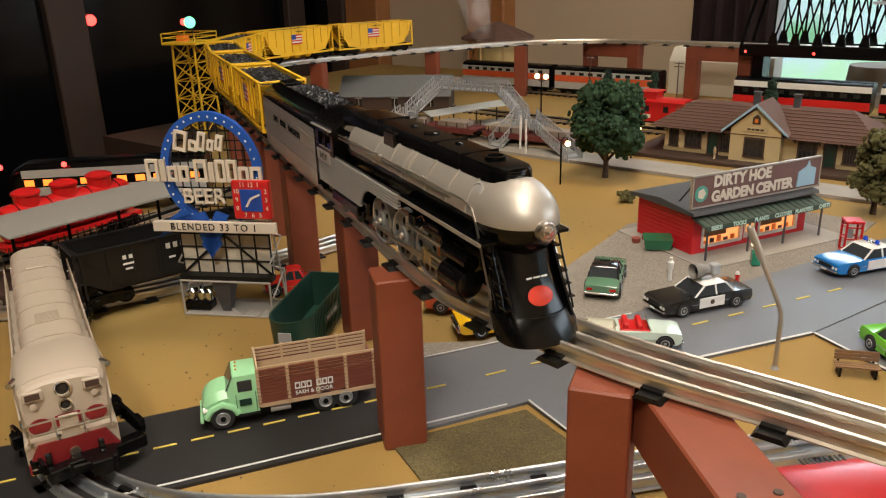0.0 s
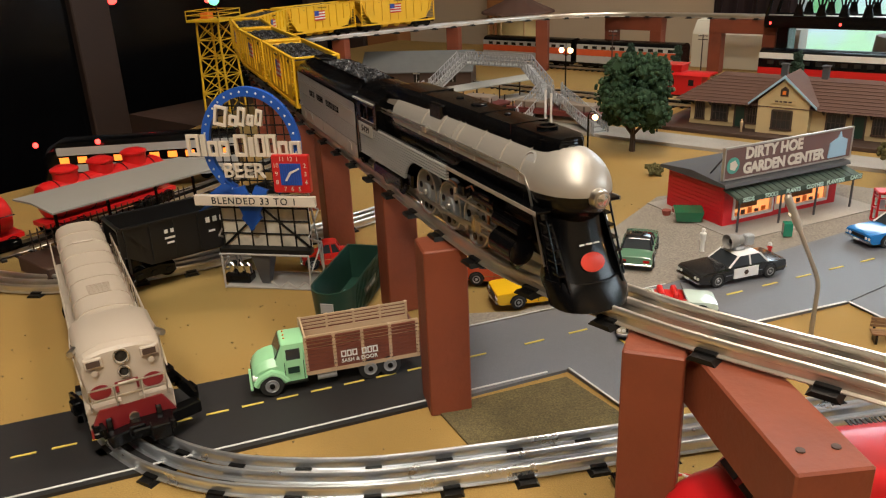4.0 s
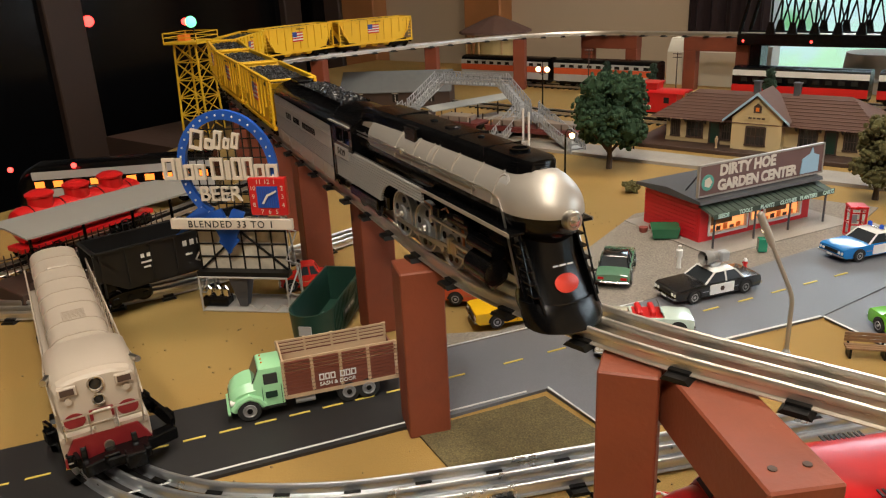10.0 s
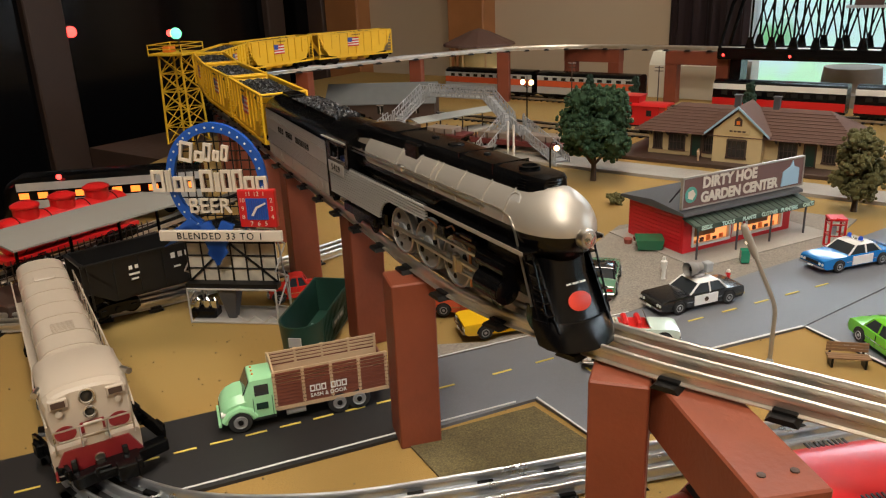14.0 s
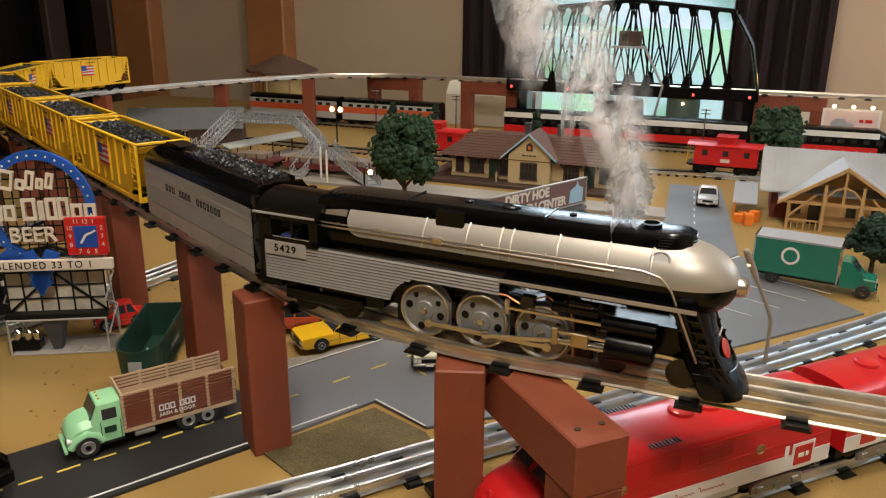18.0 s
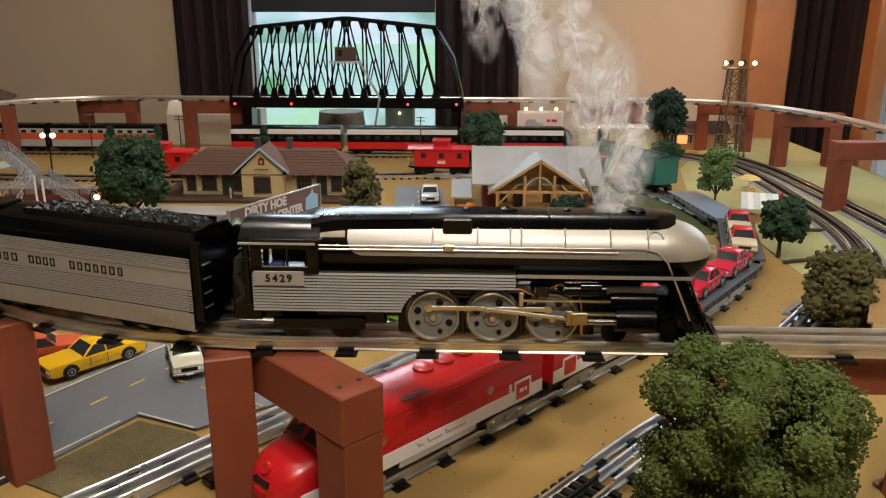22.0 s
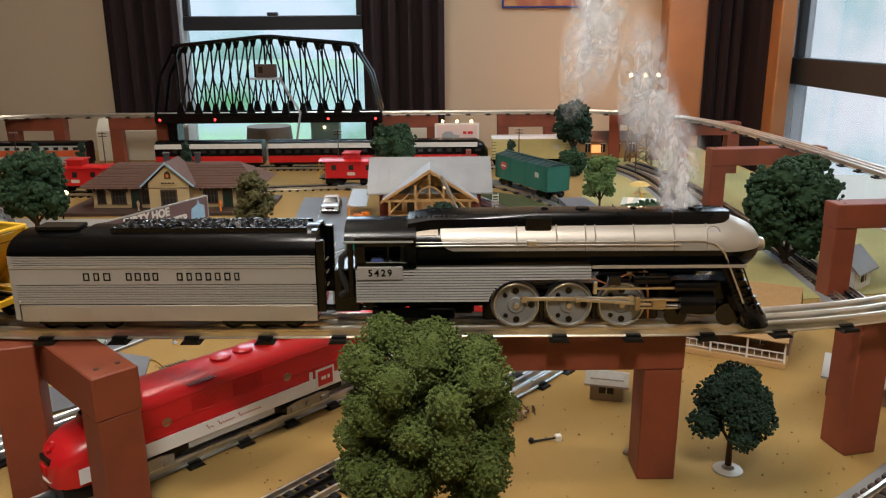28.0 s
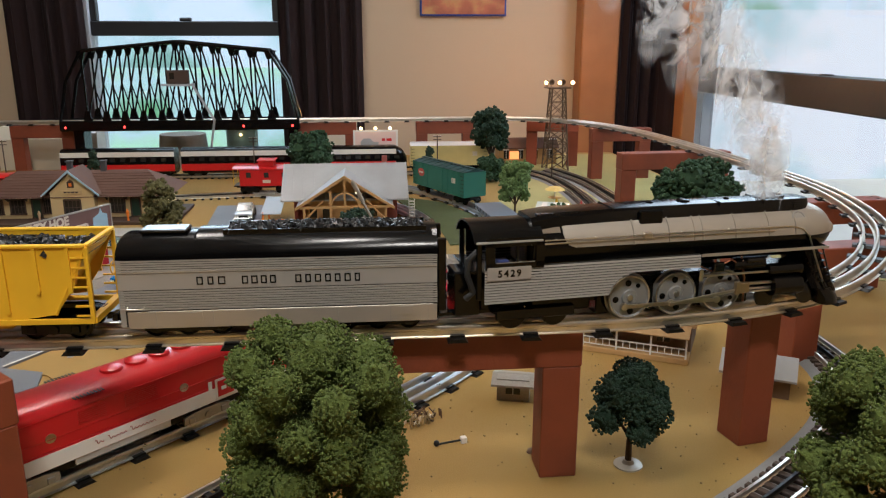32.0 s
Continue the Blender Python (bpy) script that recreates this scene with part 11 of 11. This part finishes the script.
cab = thing("control_cabinet", "small pale teal metal cabinet with a warm lamp", "cabinet", pose(-0.062, 2.40, 0))
teal_metal = mat("teal_metal", (0.22, 0.34, 0.31), 0.5, vary=0.1)
part("body", Geo().box(-0.046, 0.046, -0.03, 0.03, 0.0, 0.112, 0.002), teal_metal, cab)
part("lid", Geo().box(-0.049, 0.049, -0.033, 0.033, 0.112, 0.119, 0.001), teal_metal, cab)
part("lamp", Geo().ball((0.0, -0.032, 0.098), 0.004, 8, 6), M["bulb"], cab, "small warm lamp")
part("skirt_board", Geo().box(-0.075, 0.075, -0.045, 0.045, 0.0, 0.045, 0.001), M["white"], cab)
hut("brick_house", "orange-brown lit house at the back corner", pose(0.86, 2.32, 0), 0.19, 0.07, 0.06, 0.025, mat("ochre_wall", (0.38, 0.22, 0.08), 0.7, vary=0.2, scale=30), M["brown_roof"], 4)
lb = solid("lit_pane", Geo().box(0.80, 0.83, 2.279, 2.2815, 0.02, 0.045), M["lit_window"], "glowing orange house window", "window")
pic = thing("wall_painting", "small colourful painting hung on the wall", "painting", pose(0.695, 2.695, 0.56))
part("frame", Geo().box(-0.155, 0.155, -0.014, 0.0, -0.085, 0.09, 0.003), M["blue_deep"], pic)
part("canvas", Geo().box(-0.148, 0.148, -0.0165, -0.0142, -0.078, 0.083), mat("painted_canvas", (0.40, 0.13, 0.07), 0.6, vary=0.9, scale=14, dirt=(0.5, 0.4, 0.12), dirt_scale=16, dirt_amount=0.9), pic)

# ballast stones between the tracks
rk = random.Random(9)
g = Geo()
POLY = [(0.03, 0.60), (0.115, 0.69), (0.27, 0.875), (0.38, 1.03), (0.45, 1.18), (0.56, 1.15), (0.49, 1.00), (0.395, 0.882), (0.18, 0.66), (0.06, 0.55)]
while len(g.f) < 6 * 3600:
    x, y = rk.uniform(0.02, 0.58), rk.uniform(0.53, 1.2)
    if inside((x, y), POLY):
        k = rk.uniform(0.0008, 0.0021)
        g.box(-k, k, -k * 0.8, k * 0.8, -k * 0.6, k * 0.6, 0, pose(x, y, 0.003, rk.uniform(0, 90), rk.uniform(0, 90), rk.uniform(0, 90)))
solid("ballast", g, mat("ballast_stone", (0.26, 0.23, 0.19), 0.9, vary=0.5, scale=300, bump=0.2), "loose grey-brown ballast stones", "ballast", kind="stuff", smooth=0)
g = Geo()
for i in range(1500):
    x, y = rk.uniform(-0.7, 0.9), rk.uniform(0.15, 1.1)
    k = rk.uniform(0.0003, 0.0008)
    g.box(-k, k, -k, k, -k, k, 0, pose(x, y, 0.0004, rk.uniform(0, 90), rk.uniform(0, 90), rk.uniform(0, 90)))
solid("grit", g, mat("grit", (0.20, 0.14, 0.06), 0.9, vary=0.6, scale=400), "scattered coarse grit on the turf", "grit", kind="stuff", smooth=0)

# ---- smoke ----
def smoke_material():
    """White thin smoke: swirled, with edges that fade out along each curled sheet."""
    m = bpy.data.materials.new("thin_smoke")
    m.use_nodes = True
    n, l = m.node_tree.nodes, m.node_tree.links
    n.remove(n["Principled BSDF"])
    dif, trl, clear = n.new("ShaderNodeBsdfDiffuse"), n.new("ShaderNodeBsdfTranslucent"), n.new("ShaderNodeBsdfTransparent")
    for b in (dif, trl):
        b.inputs["Color"].default_value = (0.95, 0.95, 0.96, 1)
    both, cover = n.new("ShaderNodeMixShader"), n.new("ShaderNodeMixShader")
    l.new(dif.outputs[0], both.inputs[1])
    l.new(trl.outputs[0], both.inputs[2])
    tc, no, info = n.new("ShaderNodeTexCoord"), n.new("ShaderNodeTexNoise"), n.new("ShaderNodeObjectInfo")
    no.noise_dimensions = "4D"
    no.inputs["Scale"].default_value, no.inputs["Detail"].default_value, no.inputs["Distortion"].default_value = 48, 5, 1.6
    tw = n.new("ShaderNodeMath")
    tw.operation = "MULTIPLY"
    tw.inputs[1].default_value = 20
    l.new(info.outputs["Random"], tw.inputs[0])
    l.new(tw.outputs[0], no.inputs["W"])
    l.new(tc.outputs["Object"], no.inputs["Vector"])
    swirl = n.new("ShaderNodeMapRange")
    swirl.inputs[1].default_value, swirl.inputs[2].default_value, swirl.inputs[3].default_value, swirl.inputs[4].default_value = 0.36, 0.62, 0.0, 0.80
    l.new(no.outputs["Fac"], swirl.inputs[0])
    # soft rim: distance from the middle of the sheet, measured along its own axes
    mp, ln, rim = n.new("ShaderNodeMapping"), n.new("ShaderNodeVectorMath"), n.new("ShaderNodeMapRange")
    mp.inputs["Scale"].default_value = (1 / 0.0220, 1 / 0.0220, 1 / 0.060)
    ln.operation = "LENGTH"
    l.new(tc.outputs["Object"], mp.inputs["Vector"])
    l.new(mp.outputs[0], ln.inputs[0])
    l.new(ln.outputs["Value"], rim.inputs[0])
    rim.inputs[1].default_value, rim.inputs[2].default_value, rim.inputs[3].default_value, rim.inputs[4].default_value = 0.25, 1.0, 1.0, 0.0
    mul = n.new("ShaderNodeMath")
    mul.operation = "MULTIPLY"
    l.new(swirl.outputs[0], mul.inputs[0])
    l.new(rim.outputs[0], mul.inputs[1])
    l.new(mul.outputs[0], cover.inputs[0])
    l.new(clear.outputs[0], cover.inputs[1])
    l.new(both.outputs[0], cover.inputs[2])
    l.new(cover.outputs[0], n["Material Output"].inputs["Surface"])
    return m


M["smoke"] = smoke_material()


def smoke_cloud(seed):
    """One rigid wisp: two crossing, curled sheets, wider towards the top."""
    rng = random.Random(seed)
    vs, fs = [], []
    for k in range(2):
        a0, ph = radians(90 * k + rng.uniform(-20, 20)), rng.uniform(0, 6)
        base = len(vs)
        for i in range(19):
            u = i / 18
            z = -0.060 + 0.120 * u
            wide = 0.0220 * math.sqrt(max(0.02, 1 - (2 * u - 1) ** 2)) * (0.6 + 0.4 * u)
            for j in range(9):
                q = (j / 4 - 1) * wide
                out = 0.0045 * math.sin(3.1 * u * 2 + ph + 90 * q) + 0.003 * math.cos(170 * q + ph)
                a = a0 + 1.1 * (u - 0.5)
                vs.append((q * math.cos(a) - out * math.sin(a), q * math.sin(a) + out * math.cos(a), z))
        for i in range(18):
            for j in range(8):
                p = base + i * 9 + j
                fs.append((p, p + 1, p + 10, p + 9))
    me = bpy.data.meshes.new("smoke_wisp")
    me.from_pydata(vs, [], fs)
    me.materials.append(M["smoke"])
    me.polygons.foreach_set("use_smooth", [True] * len(me.polygons))
    return me


WISPS = [smoke_cloud(100 + k) for k in range(6)]
def motions():
    cars = [LOCO, TENDER] + HOPPERS
    for car, off, base in zip(cars, OFFSETS, [0.18, 0.156] + [0.156] * 6):
        walk(car, [(t, TOP.ride(travelled(t) - off, base, RAIL - 0.0008)) for t in TIMES])
    turn = [(t, math.degrees((travelled(t) + 0.020) / (0.0199 * SIZE))) for t in TIMES]
    for w, x, s in WHEELS:
        side = Matrix.Identity(4) if s < 0 else Matrix.Rotation(math.pi, 4, "Z")
        walk(w, [(t, pose(x * SIZE, s * 0.0178 * SIZE, 0.0199 * SIZE, 0, 150 + (a if s < 0 else a + 90), 0) @ side) for t, a in turn])
    for rod, main, cross, s in RODS:
        one, two, three = [], [], []
        for t, a in turn:
            b = radians(150 + (a if s < 0 else a + 90) + (0 if s < 0 else 180))
            dx, dz = 0.0092 * SIZE * math.cos(b), -0.0092 * SIZE * math.sin(b)
            one.append((t, pose(dx, s * 0.0245 * SIZE, 0.0199 * SIZE + dz)))
            px, pz = dx, 0.0199 * SIZE + dz
            cz, rod_length = 0.0215 * SIZE, 0.068 * SIZE
            reach = math.sqrt(rod_length ** 2 - (cz - pz) ** 2)
            two.append((t, pose(px, s * 0.0268 * SIZE, pz, 0, -math.degrees(math.asin((cz - pz) / rod_length)), 0)))
            three.append((t, pose(px + reach, s * 0.0272 * SIZE, cz)))
        walk(rod, one), walk(main, two), walk(cross, three)
    # smoke: each wisp waits inside the boiler, comes out of the stack, rises, drifts and leaves
    births = [-1.9, -1.1, 11.0, 12.0] + [14.2 + 0.20 * i for i in range(89)]
    rnd = random.Random(21)
    for i, t0 in enumerate(births):
        ob = tagged(new("smoke_wisp", WISPS[i % 6]), "soft grey-white wisp of smoke above the stack", "smoke", "engine smoke")
        ax, ay, sp = rnd.uniform(-0.026, 0.022), rnd.uniform(-0.020, 0.024), rnd.uniform(0.105, 0.140)
        wob, turn0, spin = rnd.uniform(0, 6), rnd.uniform(0, 360), rnd.uniform(-30, 30)
        early = [t for t in [0.0, 6.0, 13.0] + [13.4 + 0.6 * k for k in range(31)] if t < t0 - 0.3]
        late = [t0 + k for k in (0, 0.15, 0.3, 0.5, 0.8, 1.2, 1.6, 2.1, 2.6, 3.2, 4, 5, 6.5, 8, 10)]
        rows = []
        for t in sorted({*early, *[q for q in late if 0 <= q <= 32], 0.0, 32.0}):
            age = t - t0
            if age <= 0:
                rows.append((t, TOP.ride(travelled(t) - 0.178, 0.18, RAIL) @ pose(0.045, 0, 0.066, 0, 90, 0)))
                continue
            heading = TOP.ride(travelled(max(t0, 0)) - 0.178, 0.18, RAIL)
            at = heading @ Vector((0.106, 0, 0.066))
            k = min(age, 10.0)
            far = max(0.0, k - 0.45) ** 1.15
            p = at + Vector(((ax - 0.034) * far + 0.006 * math.sin(2.3 * k + wob) * min(k, 1.5), ay * far + 0.006 * math.cos(2.0 * k + wob) * min(k, 1.5), sp * k + 0.022 * (1 - math.exp(-5 * k))))
            lie = max(0.0, 1 - age / 0.24)
            back = heading.to_3x3() @ Vector((-0.05 * lie, 0, 0))
            rows.append((t, Matrix.Translation(p + back) @ Matrix.Rotation(heading.to_euler().z, 4, "Z") @ pose(0, 0, 0, 0, 85 * lie, 0) @ pose(0, 0, 0, 9 * math.sin(wob + k), 9 * math.cos(wob + k), turn0 * (1 - lie) * 0.2 + spin * k)))
        walk(ob, rows)


motions()
